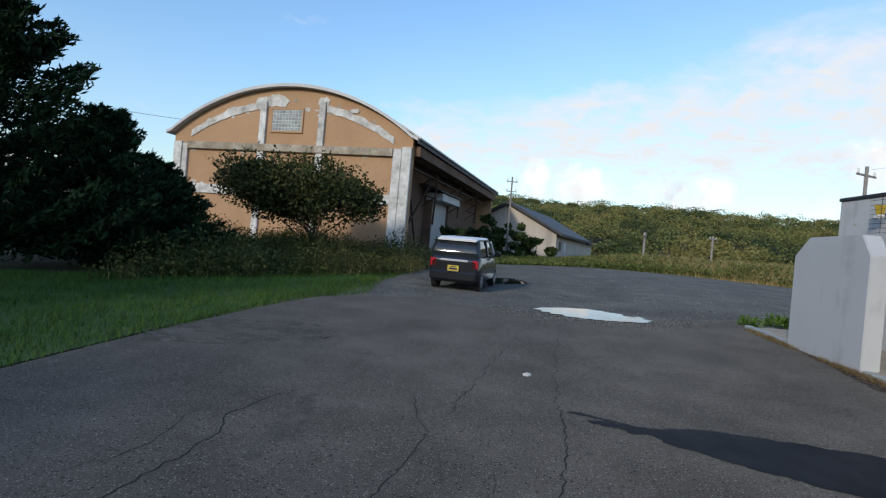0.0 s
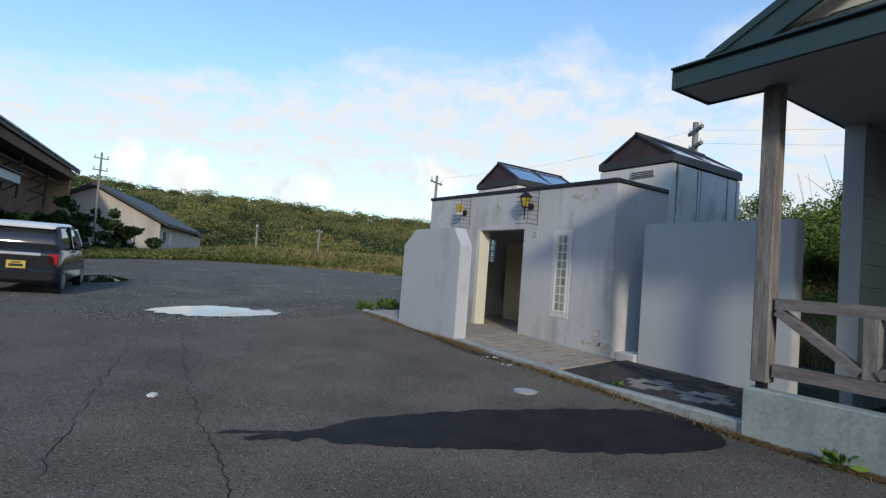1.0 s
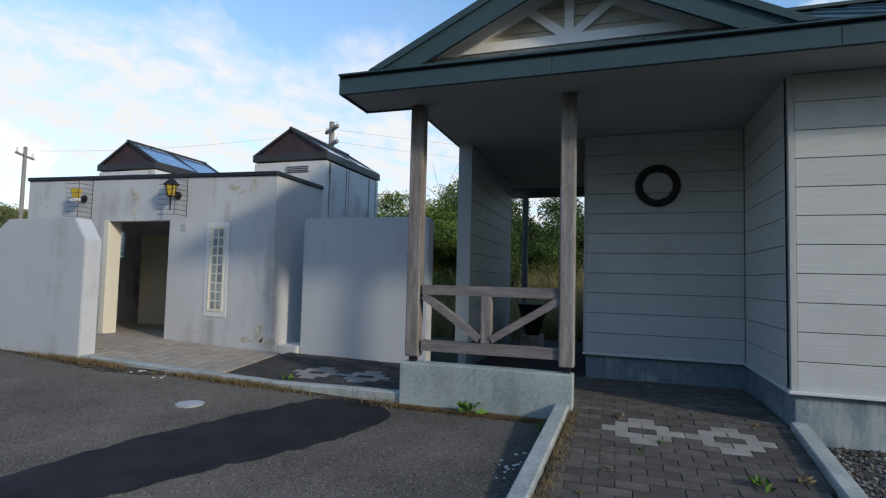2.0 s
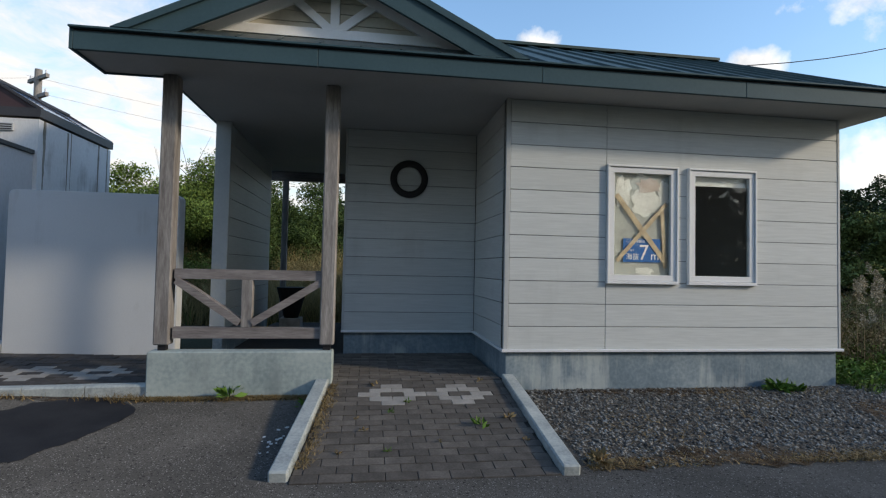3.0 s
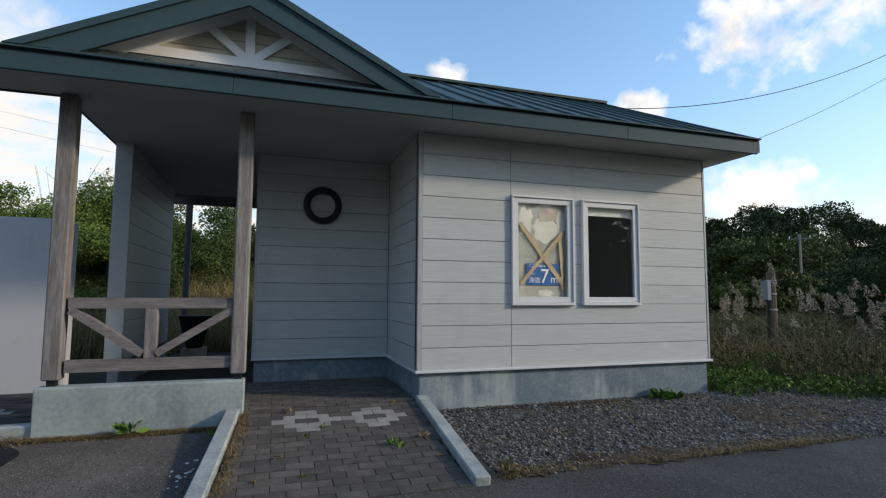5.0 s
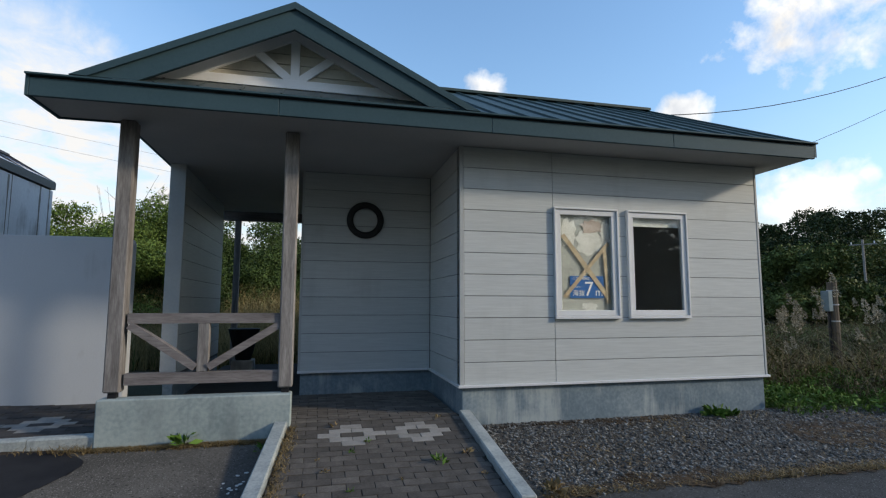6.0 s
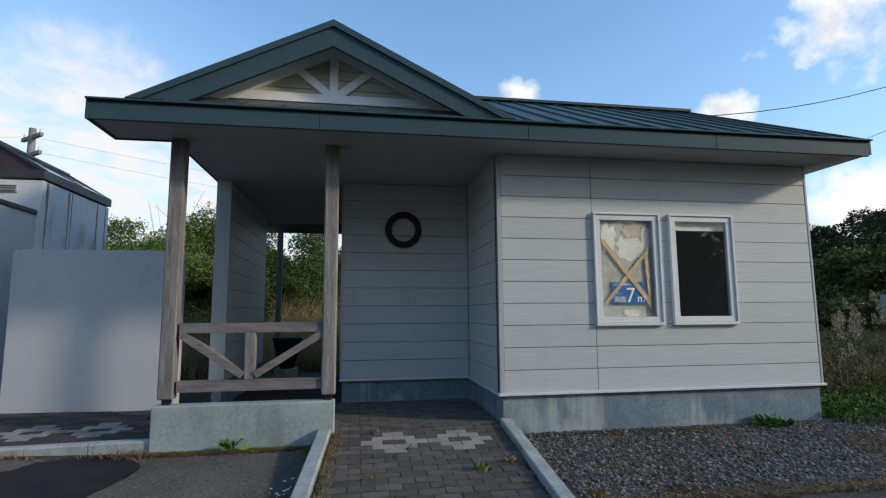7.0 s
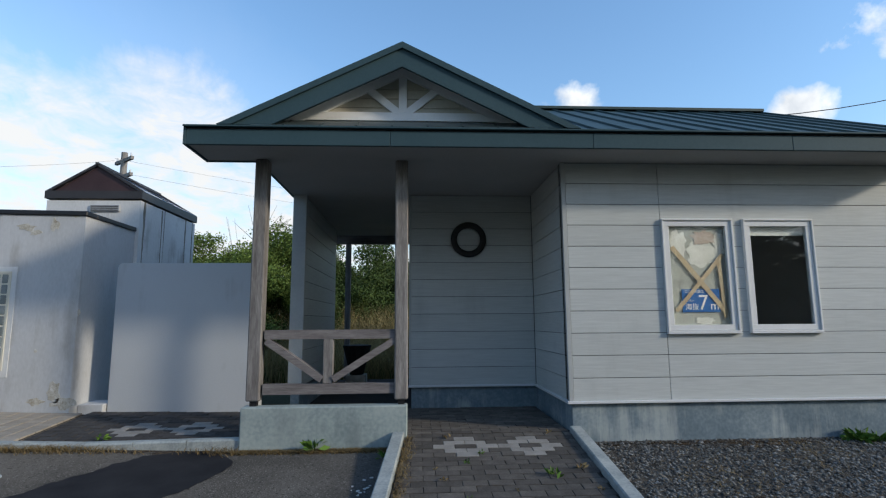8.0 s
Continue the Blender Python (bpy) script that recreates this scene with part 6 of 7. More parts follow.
def woods(name, centres, radii, leaves, size, mat, label, seed):
    k = np.random.default_rng(seed)
    pts = []
    for c, r in zip(centres, radii):
        m = leaves
        d = k.normal(size=(m, 3))
        d /= np.linalg.norm(d, axis=1)[:, None]
        d[:, 2] = np.abs(d[:, 2]) * 1.05 - 0.25
        lump = 1 + 0.22 * np.sin(d[:, :1] * 7 + c[0]) * np.sin(d[:, 1:2] * 6 + c[1])
        pts.append(c + d * lump * np.array([r, r, r * 0.85]) * k.uniform(0.75, 1.0, (m, 1)))
    v, f = leaf_cards(np.concatenate(pts), size, seed, slim=0.8)
    return bulk(name, v, f, mat, label, "woods")


k = np.random.default_rng(11)
cs, rs = [], []
for i in range(2500):
    az = math.radians(k.uniform(38, 125))
    d = 172 + 210 * k.uniform(0, 1)
    x, y = d * math.cos(az), d * math.sin(az)
    r = k.uniform(2.4, 5.0) if i % 7 else k.uniform(5.0, 6.8)
    cs.append((x, y, float(hill_height(x, y)) + r * 0.35))
    rs.append(r)
tones = [leafy("hill leaves", (0.085, 0.105, 0.036), (0.175, 0.185, 0.066), 0.3), leafy("dark hill leaves", (0.040, 0.058, 0.022), (0.090, 0.112, 0.042), 0.3), leafy("yellowing hill leaves", (0.13, 0.125, 0.040), (0.225, 0.205, 0.075), 0.3), leafy("deep hill leaves", (0.026, 0.042, 0.018), (0.060, 0.082, 0.034), 0.3)]
texts = ["green broadleaf woods on the far hill", "darker green trees among the hill woods", "yellowing trees among the hill woods", "deep green trees among the hill woods"]
pick = [noise.noise((c[0] * 0.05, c[1] * 0.03, c[2] * 0.12)) * 1.6 + k.uniform(-0.5, 0.5) for c in cs]
for tone, (lo, hi) in enumerate(((-0.25, 0.25), (0.25, 0.6), (-9.0, -0.25), (0.6, 9.0))):
    sel = [i for i, p in enumerate(pick) if lo <= p < hi]
    woods("hill_woods", [cs[i] for i in sel], [rs[i] for i in sel], 190, 0.33, tones[tone], texts[tone], 12 + 20 * tone)
cs, rs = [], []
for i in range(520):
    az = math.radians(k.uniform(-68, -31))
    d = 50 + 55 * k.uniform(0, 1)
    x, y = d * math.cos(az), d * math.sin(az)
    cs.append((x, y, 1.5 + float(np.interp(d, [50, 72, 105], [2.0, 9.4, 14.6])) * float(np.interp(math.degrees(az), [-68, -60, -55, -48, -42, -36, -31], [0.35, 0.62, 0.90, 1.0, 0.86, 0.9, 0.8])) * k.uniform(0.05, 1.0) ** 0.6 + k.uniform(-1.0, 0.6)))
    rs.append(k.uniform(1.0, 2.9))
WOOD_DARK = leafy("rise leaves", (0.014, 0.027, 0.009), (0.040, 0.058, 0.020), 0.35)
WOOD_OLIVE = leafy("olive rise leaves", (0.040, 0.058, 0.016), (0.105, 0.118, 0.036), 0.4)
pale = [c[2] < 7.5 and noise.noise((c[0] * 0.12, c[1] * 0.12, 3.0)) > -0.02 for c in cs]
for i in range(130):
    az = math.radians(k.uniform(-68, -30))
    d = 38 + 16 * k.uniform(0, 1)
    x, y = d * math.cos(az), d * math.sin(az)
    cs.append((x, y, 0.6 + k.uniform(0, 1.9)))
    rs.append(k.uniform(0.8, 1.9))
    pale.append(i % 3 > 0)
woods("dark_woods", [c for c, p in zip(cs, pale) if not p], [r for r, p in zip(rs, pale) if not p], 850, 0.115, WOOD_DARK, "dark green wooded rise behind the meadow", 13)
woods("olive_woods", [c for c, p in zip(cs, pale) if p], [r for r, p in zip(rs, pale) if p], 850, 0.105, WOOD_OLIVE, "olive-green bushes at the foot of the rise", 15)

# shrubs near the buildings
tree("shrub", "broad green shrub behind the screen wall", "shrub", 16.5, 7.1, 5.0, 2.5, LEAF_BUSH, 90000, 0.032, 21, 0.1, 0.08, "shrubs behind the buildings", clumps=44)
tree("shrub", "leafy green shrub behind the screen wall", "shrub", 16.4, 9.3, 4.5, 2.4, LEAF_BUSH, 80000, 0.032, 41, 0.1, 0.08, "shrubs behind the buildings", clumps=40)
tree("shrub", "leafy green shrub behind the porch", "shrub", 17.2, 5.2, 4.5, 2.0, LEAF_TREE, 70000, 0.034, 42, 0.1, 0.08, "shrubs behind the buildings", clumps=36)
tree("shrub", "dense green shrub behind the porch", "shrub", 19.4, 3.9, 4.6, 2.6, LEAF_TREE, 80000, 0.036, 22, 0.1, 0.06, "shrubs behind the buildings", clumps=42)
tree("shrub", "dense dark shrub behind the passage", "shrub", 22.0, 6.8, 5.4, 3.2, LEAF_TREE, 70000, 0.045, 23, 0.1, 0.08, "shrubs behind the buildings", clumps=40)
tree("shrub", "dense green shrub behind the porch", "shrub", 23.0, 1.6, 5.0, 3.4, LEAF_DARK, 70000, 0.05, 24, 0.1, 0.06, "shrubs behind the buildings", clumps=40)
tree("shrub", "dark green shrub on the rise behind", "shrub", 25.0, 4.4, 5.6, 3.2, LEAF_DARK, 60000, 0.05, 43, 0.1, 0.06, "shrubs behind the buildings", clumps=40)
tree("shrub", "sprawling dark shrub beside the meadow", "shrub", 10.3, -17.6, 4.3, 2.9, LEAF_DARK, 80000, 0.04, 25, 0.1, 0.05, "shrubs of the meadow", clumps=44)
tree("shrub", "sprawling dark shrub beside the meadow", "shrub", 7.4, -15.6, 4.0, 2.5, LEAF_DARK, 80000, 0.035, 26, 0.1, 0.04, "shrubs of the meadow", clumps=44)
tree("shrub", "dark creeper shrub against the warehouse", "shrub", -1.2, 36.0, 3.2, 1.6, LEAF_DARK, 4000, 0.12, 27, 0.1, 0.1, "shrubs by the warehouse", clumps=16)
tree("shrub", "dark shrub before the pale shed", "shrub", 0.6, 38.5, 3.3, 1.6, LEAF_DARK, 4000, 0.12, 28, 0.1, 0.1, "shrubs by the warehouse", clumps=16)
tree("shrub", "dark shrub before the pale shed", "shrub", 2.6, 41.5, 2.2, 1.6, LEAF_DARK, 3000, 0.12, 29, 0.1, 0.1, "shrubs by the warehouse", clumps=14)
tree("shrub", "creeper-grown shrub by the steel braces", "shrub", -2.4, 30.0, 2.8, 1.0, LEAF_DARK, 3000, 0.11, 30, 0.08, 0.15, "shrubs by the warehouse", clumps=14)
BUSH_LEAF = leafy("spreading tree leaves", (0.022, 0.036, 0.012), (0.085, 0.085, 0.028), 0.5)
tree("spreading_tree", "low spreading dark tree with thin stems before the warehouse", "tree", -6.5, 19.5, 4.0, 3.2, BUSH_LEAF, 24000, 0.065, 34, 0.07, 0.50, clumps=64, limbs=26, flat=0.30, lean=(-1.2, 0))

# bare twigs above the shrub
bare = thing("bare_bush", "leafless pale twiggy bush over the shrub", "bush", m=pose(17.0, 7.0, g(17, 7)))
kk = random.Random(4)
for i in range(14):
    a = kk.uniform(0, 6.28)
    p = Vector((0.35 * math.cos(a), 0.35 * math.sin(a), 4.2))
    q = p + Vector((0.7 * math.cos(a) * kk.uniform(0.2, 1), 0.7 * math.sin(a), kk.uniform(0.4, 0.9)))
    part("twig", rod(bmesh.new(), Vector((0, 0, 0)) if i < 4 else Vector((0, 0, 3.9)), q, 0.012, 4, 0.003), BARK, bare)


def conifer(x, y, h, spread, seed, label, m=62, size=0.17, boughs=150):
    """Dark spreading yew: trunk and many rising boughs clothed in short sprays, the tips turned up."""
    z0 = g(x, y) - 0.1
    t = thing("conifer", label, "tree", "dark conifers by the lawn", pose(x, y, z0))
    part("trunk", rod(bmesh.new(), (0, 0, 0), (0, 0, h * 0.9), 0.22, 8, 0.04), BARK, t)
    r = np.random.default_rng(seed)
    pts, dirs = [], []
    for i in range(boughs):
        zz = h * (0.02 + 0.92 * r.uniform() ** 1.15)
        reach = spread * (1 - zz / h) ** 0.95 * r.uniform(0.55, 1.1) + 0.3
        a = r.uniform(0, 6.28)
        s = r.uniform(0.12, 1, m) ** 0.7
        bx = np.stack([math.cos(a) * reach * s, math.sin(a) * reach * s, zz + 0.06 * reach * np.sin(s * 2.2) + 0.30 * reach * s ** 3], -1)
        pts.append(bx + r.normal(scale=0.16, size=(m, 3)) * np.array([1, 1, 0.6]) * (1.15 - 0.75 * s)[:, None])
        dr = np.stack([np.full(m, math.cos(a)), np.full(m, math.sin(a)), 0.15 + 0.9 * s], -1)
        dirs.append(dr + r.normal(scale=0.45, size=(m, 3)))
        if i < 9:
            part("limb", rod(bmesh.new(), (0, 0, zz), (math.cos(a) * reach * 0.8, math.sin(a) * reach * 0.8, zz + 0.2 * reach), 0.03, 4, 0.01), BARK, t)
    d = np.concatenate(dirs)
    d /= np.linalg.norm(d, axis=1)[:, None]
    v, f = leaf_cards(np.concatenate(pts), size, seed, d, 0.30)
    bulk("crown", v, f, CONIFER, "", "", t)


CONIFER = leafy("conifer sprays", (0.008, 0.022, 0.010), (0.022, 0.046, 0.018), 0.5)
conifer(-11.2, 10.9, 7.3, 4.1, 51, "tall dark green spreading conifer beside the lawn", 170, 0.10, 260)
conifer(-9.7, 12.7, 4.3, 2.6, 52, "dark green conifer behind the lawn", 130, 0.095, 190)
conifer(-8.9, 14.4, 2.7, 1.9, 53, "low dark conifer among tall weeds", 110, 0.09, 140)
conifer(-13.5, 7.2, 6.8, 3.8, 54, "tall dark green conifer beside the lawn", 130, 0.11, 170)
conifer(-10.6, 16.0, 3.4, 2.4, 55, "low dark conifer among tall weeds", 90, 0.10)
# unseen trees added across the road, behind the view, to darken window reflections
for i in range(10):
    conifer(-15.0 - 1.6 * (i % 2), 3.0 - 3.1 * i, 10.5 + 0.9 * (i % 3), 3.6, 60 + i, "unseen conifer added across the road for dark reflections")

for i in range(9):
    conifer(-19.5 - 1.2 * (i % 2), 1.5 - 3.3 * i, 12.5 + 0.9 * (i % 3), 4.2, 90 + i, "unseen conifer added across the road for dark reflections")

# lawn
k = np.random.default_rng(70)
n = 130000
x, y = k.uniform(-15, -2.0, n), k.uniform(3.0, 19.5, n)
xe = np.interp(y, [3, 6.1, 8.3, 10.7, 12.4, 13.0, 16, 20], [-3.5, -3.52, -3.35, -3.25, -2.4, -2.3, -2.75, -2.6])
wb = np.interp(y, [3, 8.2, 10.8, 14.4, 19.4], [-12, -9.5, -7.6, -5.6, -2.6])
keep = (x < xe + k.normal(0, 0.05, n)) & (x > wb - 1.5) & (k.uniform(0, 1, n) < np.clip(1.6 - (y - 3) / 16, 0.3, 1))
x, y = x[keep], y[keep]
blades("lawn", x, y, k.uniform(0.05, 0.15, len(x)) * (0.75 + 0.5 * np.sin(x * 2.3 + np.sin(y * 1.9)) ** 2), np.full(len(x), 0.005), GRASS, "short green mown grass beside the asphalt", "lawn", 71, 0.9)
LAWN = material("lawn ground", [(0.035, 0.065, 0.015), (0.05, 0.095, 0.022), (0.075, 0.10, 0.04)], rough=1, scale=1.2, fine=60, bump=0.4)
cols = [(-15, 2, 9), (-9, -10, 11), (-6, -30, 13.5), (-4.5, -40, 17), (-3.45, -40, 8), (-3.3, 8, 18.5), (-2.6, 12.5, 19.5)]
sheet("lawn_ground", cols[:4] + [(-3.6, -40, 18)], LAWN, -0.02)["kind"] = "structure"
bpy.data.objects["lawn_ground"]["label"] = "short green grass verge beside the road"
bpy.data.objects["lawn_ground"]["category"] = "lawn"

# tall weeds before the warehouse
n = 52000
x, y = k.uniform(-18, -1.8, n), k.uniform(8, 31, n)
wb = np.interp(y, [8, 10.8, 14.4, 19.4, 25, 31], [-9.0, -7.2, -5.3, -2.7, -2.2, -1.6])
keep = (x < wb + k.normal(0, 0.25, n)) & (x > wb - 9) & ~((y > 24.6) & (x < -3.2)) & ((x > -7.6) | (y > 15.5))
x, y, wb = x[keep], y[keep], wb[keep]
m = k.uniform(0, 1, len(x)) < np.clip(0.10 + (x + 5.5) * 0.12, 0.10, 0.5)
# darker than WEED: shade below the trees is put into this green
WEED_SHADED = leafy("shaded green weeds", (0.032, 0.052, 0.015), (0.115, 0.115, 0.038))
hh = (1.05 + 0.45 * np.sin(x * 1.3) * np.sin(y * 0.9)) * k.uniform(0.45, 1.2, len(x)) * np.clip(0.55 + (wb - x) * 0.5, 0.45, 1)
blades("tall_weeds", x[~m], y[~m], hh[~m], np.full((~m).sum(), 0.007), WEED_SHADED, "tall green weeds before the warehouse", "weeds", 72, 0.9, seg=3)
blades("dry_grass", x[m], y[m], hh[m] * 1.05, np.full(m.sum(), 0.006), DRY, "dry tall grass among the weeds", "grass", 73, 0.9, seg=3)
leaf = np.concatenate([np.stack([x + k.normal(0, 0.07, len(x)), y + k.normal(0, 0.07, len(x)), g_arr(x, y) + hh * k.uniform(0.1, 1.0, len(x))], -1) for i in range(4)])
v, f = leaf_cards(leaf, 0.045, 74)
bulk("weed_leaves", v, f, WEED_SHADED, "leaves of the tall weeds before the warehouse", "weeds")

# meadow beyond the gravel lot
n = 110000
x, y = k.uniform(-4, 42, n), 0
ye = np.interp(x, [-4, 0, 3, 6.4, 9.5, 13, 16, 18, 24, 42], [30, 31.5, 35.2, 38, 39.3, 39.3, 36.8, 34.5, 33, 30])
y = ye + 16 * k.uniform(0, 1, n) ** 1.6 - 0.1
m = k.uniform(0, 1, n) < np.clip(0.06 + 0.032 * x + 0.30 * np.sin(x * 0.55 + y * 0.4) * np.sin(x * 0.23 - y * 0.31 + 1) + 0.25 * np.sin(y * 1.1), 0.06, 0.8)
hh = k.uniform(0.35, 1.5, n) * np.clip(0.4 + (y - ye) / 4, 0, 1.15) * np.clip(0.32 + (x - 4) * 0.09, 0.32, 1)
for mm, mat, nm, lb, sd in ((m, DRY, "dry_reeds", "dry yellow reeds beyond the lot", 75), (~m, WEED, "meadow_weeds", "green weeds of the meadow beyond the lot", 76)):
    blades(nm, x[mm], y[mm], hh[mm], np.full(mm.sum(), 0.018), mat, lb, "meadow", sd, 0.7)
v, f = leaf_cards(np.stack([x[~m], y[~m], g_arr(x[~m], y[~m]) + hh[~m] * 0.7], -1), 0.12, 77)
bulk("meadow_leaves", v, f, WEED, "leafy tops of the meadow weeds", "meadow")

# reeds and herbs behind the buildings
n = 44000
x, y = k.uniform(12.9, 17.5, n), k.uniform(-6, 13, n)
hh = k.uniform(0.7, 1.75, n) * np.clip(0.55 + (x - 12.9) * 0.22, 0, 1.35)
m = k.uniform(0, 1, n) < 0.8
blades("dry_reeds", x[m], y[m], hh[m], np.full(m.sum(), 0.009), DRY, "dry tan reeds behind the buildings", "reeds", 78, 0.9, seg=3)
blades("weeds", x[~m], y[~m], hh[~m] * 0.6, np.full((~m).sum(), 0.015), WEED, "green weeds behind the buildings", "weeds", 79, 0.5)

# meadow south of the station: arching brown stems, green growth behind
n = 60000
x, y = k.uniform(5.6, 24, n), k.uniform(-28, -4.75, n)
far = np.clip((-5.5 - y) / 1.5 + (x - 7.2) / 2.5, 0, 1)
keep = (far > 0.3) & (k.uniform(0, 1, n) < np.clip(1.5 - (x - 6) / 13 + (y + 5) / 40, 0.12, 1))
away, side = (9.25 - x) * 0.64 + (y + 9.05) * 0.77, np.abs((x - 9.25) * 0.77 + (y + 9.05) * 0.64)
keep &= ~((away > -0.3) & (away < 2.8) & (side < 0.30))
x, y, far = x[keep], y[keep], far[keep]
deep = np.clip((np.hypot(x - 0.25, y - 1.7) - 13.0) / 4, 0, 1)
hh = k.uniform(0.45, 1.55, len(x)) * far * (0.75 + 0.35 * np.sin(x * 2.1 + 1) * np.sin(y * 1.7)) * (1 - 0.25 * deep)
STEM = leafy("brown stems", (0.13, 0.092, 0.055), (0.31, 0.24, 0.15), 0.55)
m = k.uniform(0, 1, len(x)) < 0.72 - 0.55 * deep
blades("brown_stems", x[m], y[m], hh[m] * 1.05, np.full(m.sum(), 0.0055), STEM, "dry brown weed stems beside the station", "weeds", 80, 1.3, seg=4)
blades("green_stems", x[~m], y[~m], hh[~m], np.full((~m).sum(), 0.010), WEED, "green weed stems beside the station", "weeds", 81, 1.1, seg=3)
leaf = np.concatenate([np.stack([x + k.normal(0, 0.08, len(x)), y + k.normal(0, 0.08, len(x)), g_arr(x, y) + hh * k.uniform(0.05, 0.9, len(x))], -1) for i in range(2)])
v, f = leaf_cards(leaf, 0.034, 82)
bulk("weed_leaves", v, f, leafy("dull weed leaves", (0.050, 0.048, 0.022), (0.165, 0.135, 0.070), 0.55), "leaves of the weeds beside the station", "weeds")
# long drooping straws round the post
n = 260
x, y = 8.9 + k.normal(0, 0.35, n), -8.5 + k.normal(0, 0.35, n)
blades("drooping_straw", x, y, k.uniform(0.5, 0.95, n), np.full(n, 0.007), DRY, "pale straws drooping round the post", "straw", 96, 2.2, seg=6)
# pale seed plumes
FLUFF = leafy("pale seed heads", (0.23, 0.20, 0.145), (0.42, 0.38, 0.29), 0.4)
pts, tips = [], []
for cx, cy, cz, many in ((8.0, -6.4, 1.42, 5), (8.2, -7.0, 1.55, 5), (8.12, -7.6, 1.78, 4), (7.2, -7.45, 1.45, 5), (6.54, -7.3, 1.58, 8), (6.6, -7.8, 1.55, 5), (5.95, -7.25, 1.36, 6), (5.75, -7.15, 1.12, 4), (8.45, -7.7, 1.46, 4), (7.5, -6.05, 1.22, 5), (9.4, -10.6, 1.6, 5), (8.0, -11.0, 1.55, 5), (6.9, -9.6, 1.5, 4)):
    for i in range(many):
        a = np.array([cx + k.normal(0, 0.13), cy + k.normal(0, 0.13), cz - 0.05 + k.normal(0.0, 0.14)])
        q = k.uniform(0, 1, 120)
        th = k.uniform(0, 6.28, 120)
        w = 0.065 * (1 - q) ** 0.7 * k.uniform(0.3, 1, 120) + 0.012
        pts.append(a + np.stack([w * np.cos(th) + 0.05 * q * q, w * np.sin(th), 0.20 * q - 0.10], -1))
        tips.append((a[0], a[1], a[2]))
v, f = leaf_cards(np.concatenate(pts), 0.013, 83, slim=0.9)
bulk("seed_heads", v, f, FLUFF, "fluffy pale seed plumes above the weeds", "seed heads")
tips = np.array(tips)
blades("plume_stems", tips[:, 0], tips[:, 1], tips[:, 2] - g_arr(tips[:, 0], tips[:, 1]) + 0.1, np.full(len(tips), 0.004), STEM, "brown stems under the seed plumes", "weeds", 97, 0.02, z=g_arr(tips[:, 0], tips[:, 1]) - 0.05)
# low green herbs by the corner of the station
n = 30000
x, y = k.uniform(5.2, 9.0, n), k.uniform(-11, -4.58, n)
edge = 5.95 + 0.22 * np.sin(y * 2.1) - np.clip((-5.6 - y) * 0.28, 0, 0.75)
tuft = 0.5 + 0.5 * np.sin(x * 4.3 + 2 * np.sin(y * 2.9)) * np.sin(y * 3.7)
keep = (x > edge + k.uniform(-0.15, 0.25, n)) & (k.uniform(0, 1, n) < 0.25 + 0.75 * tuft)
x, y, tuft = x[keep], y[keep], tuft[keep]
v, f = leaf_cards(np.stack([x, y, g_arr(x, y) + k.uniform(0.0, 0.07 + 0.2 * tuft, len(x))], -1), 0.031, 84)
bulk("low_herbs", v, f, leafy("herb leaves", (0.045, 0.100, 0.016), (0.13, 0.205, 0.045), 0.5), "low green herbs at the station corner", "herbs")
blades("herb_grass", x, y, k.uniform(0.04, 0.10 + 0.2 * tuft, len(x)), np.full(len(x), 0.004), leafy("herb grass", (0.05, 0.095, 0.018), (0.15, 0.19, 0.055)), "green grass at the station corner", "grass", 85, 1.1)

# grass tufts at kerb and plinth feet
STRAW = leafy("straw", (0.16, 0.115, 0.055), (0.27, 0.20, 0.10), 0.35)
n = 6000
y = k.uniform(3.9, 12.6, n)
x = 6.40 - np.abs(k.normal(0, 0.07, n))
m = k.uniform(0, 1, n) < np.clip(0.5 + 0.5 * np.sin(y * 2.3), 0.05, 1)
blades("kerb_straw", x[m], y[m], k.uniform(0.03, 0.12, m.sum()), np.full(m.sum(), 0.0045), STRAW, "dry straw along the kerb foot", "straw", 86, 2.5, z=g_arr(x[m], y[m]))
n = 4000
x, y = 6.38 - np.abs(k.normal(0, 0.05, n)), k.uniform(2.1, 3.95, n)
blades("wall_straw", x, y, k.uniform(0.015, 0.06, n), np.full(n, 0.0045), STRAW, "dry straw along the low wall", "straw", 87, 3.0, z=g_arr(x, y))
n = 5000
y = k.uniform(-5.5, -0.15, n)
x = 4.40 + np.abs(k.normal(0, 0.07, n)) * k.choice([-0.3, 1], n)
m = k.uniform(0, 1, n) < np.clip(0.6 + 0.5 * np.sin(y * 1.9 + 1), 0.05, 1)
blades("edge_straw", x[m], y[m], k.uniform(0.015, 0.07, m.sum()), np.full(m.sum(), 0.0045), STRAW, "dry straw along the gravel edge", "straw", 88, 3.0, z=g_arr(x[m], y[m]))


def rosette(x, y, z, r, n, seed, name="weed_plant", label="small green leafy weed at the wall foot", mat=None):
    q = np.random.default_rng(seed)
    a = q.uniform(0, 6.28, n)
    e = q.uniform(0.15, 1.1, n)
    d = np.stack([np.cos(a) * np.cos(e), np.sin(a) * np.cos(e), np.sin(e)], -1)
    c = np.array([x, y, z]) + d * (r * q.uniform(0.4, 0.9, n))[:, None]
    v, f = leaf_cards(c, r * (0.33 if n < 100 else 0.13), seed, d, 0.4)
    ob = bulk(name, v - np.array([x, y, z]), f, mat or LEAF_WEED, label, "weed", kind="")
    ob.matrix_basis = pose(x, y, z)
    return ob


LEAF_WEED = leafy("weed plant leaves", (0.06, 0.13, 0.02), (0.12, 0.20, 0.04), 0.3)
rosette(6.33, 3.03, 0.13, 0.17, 26, 1)
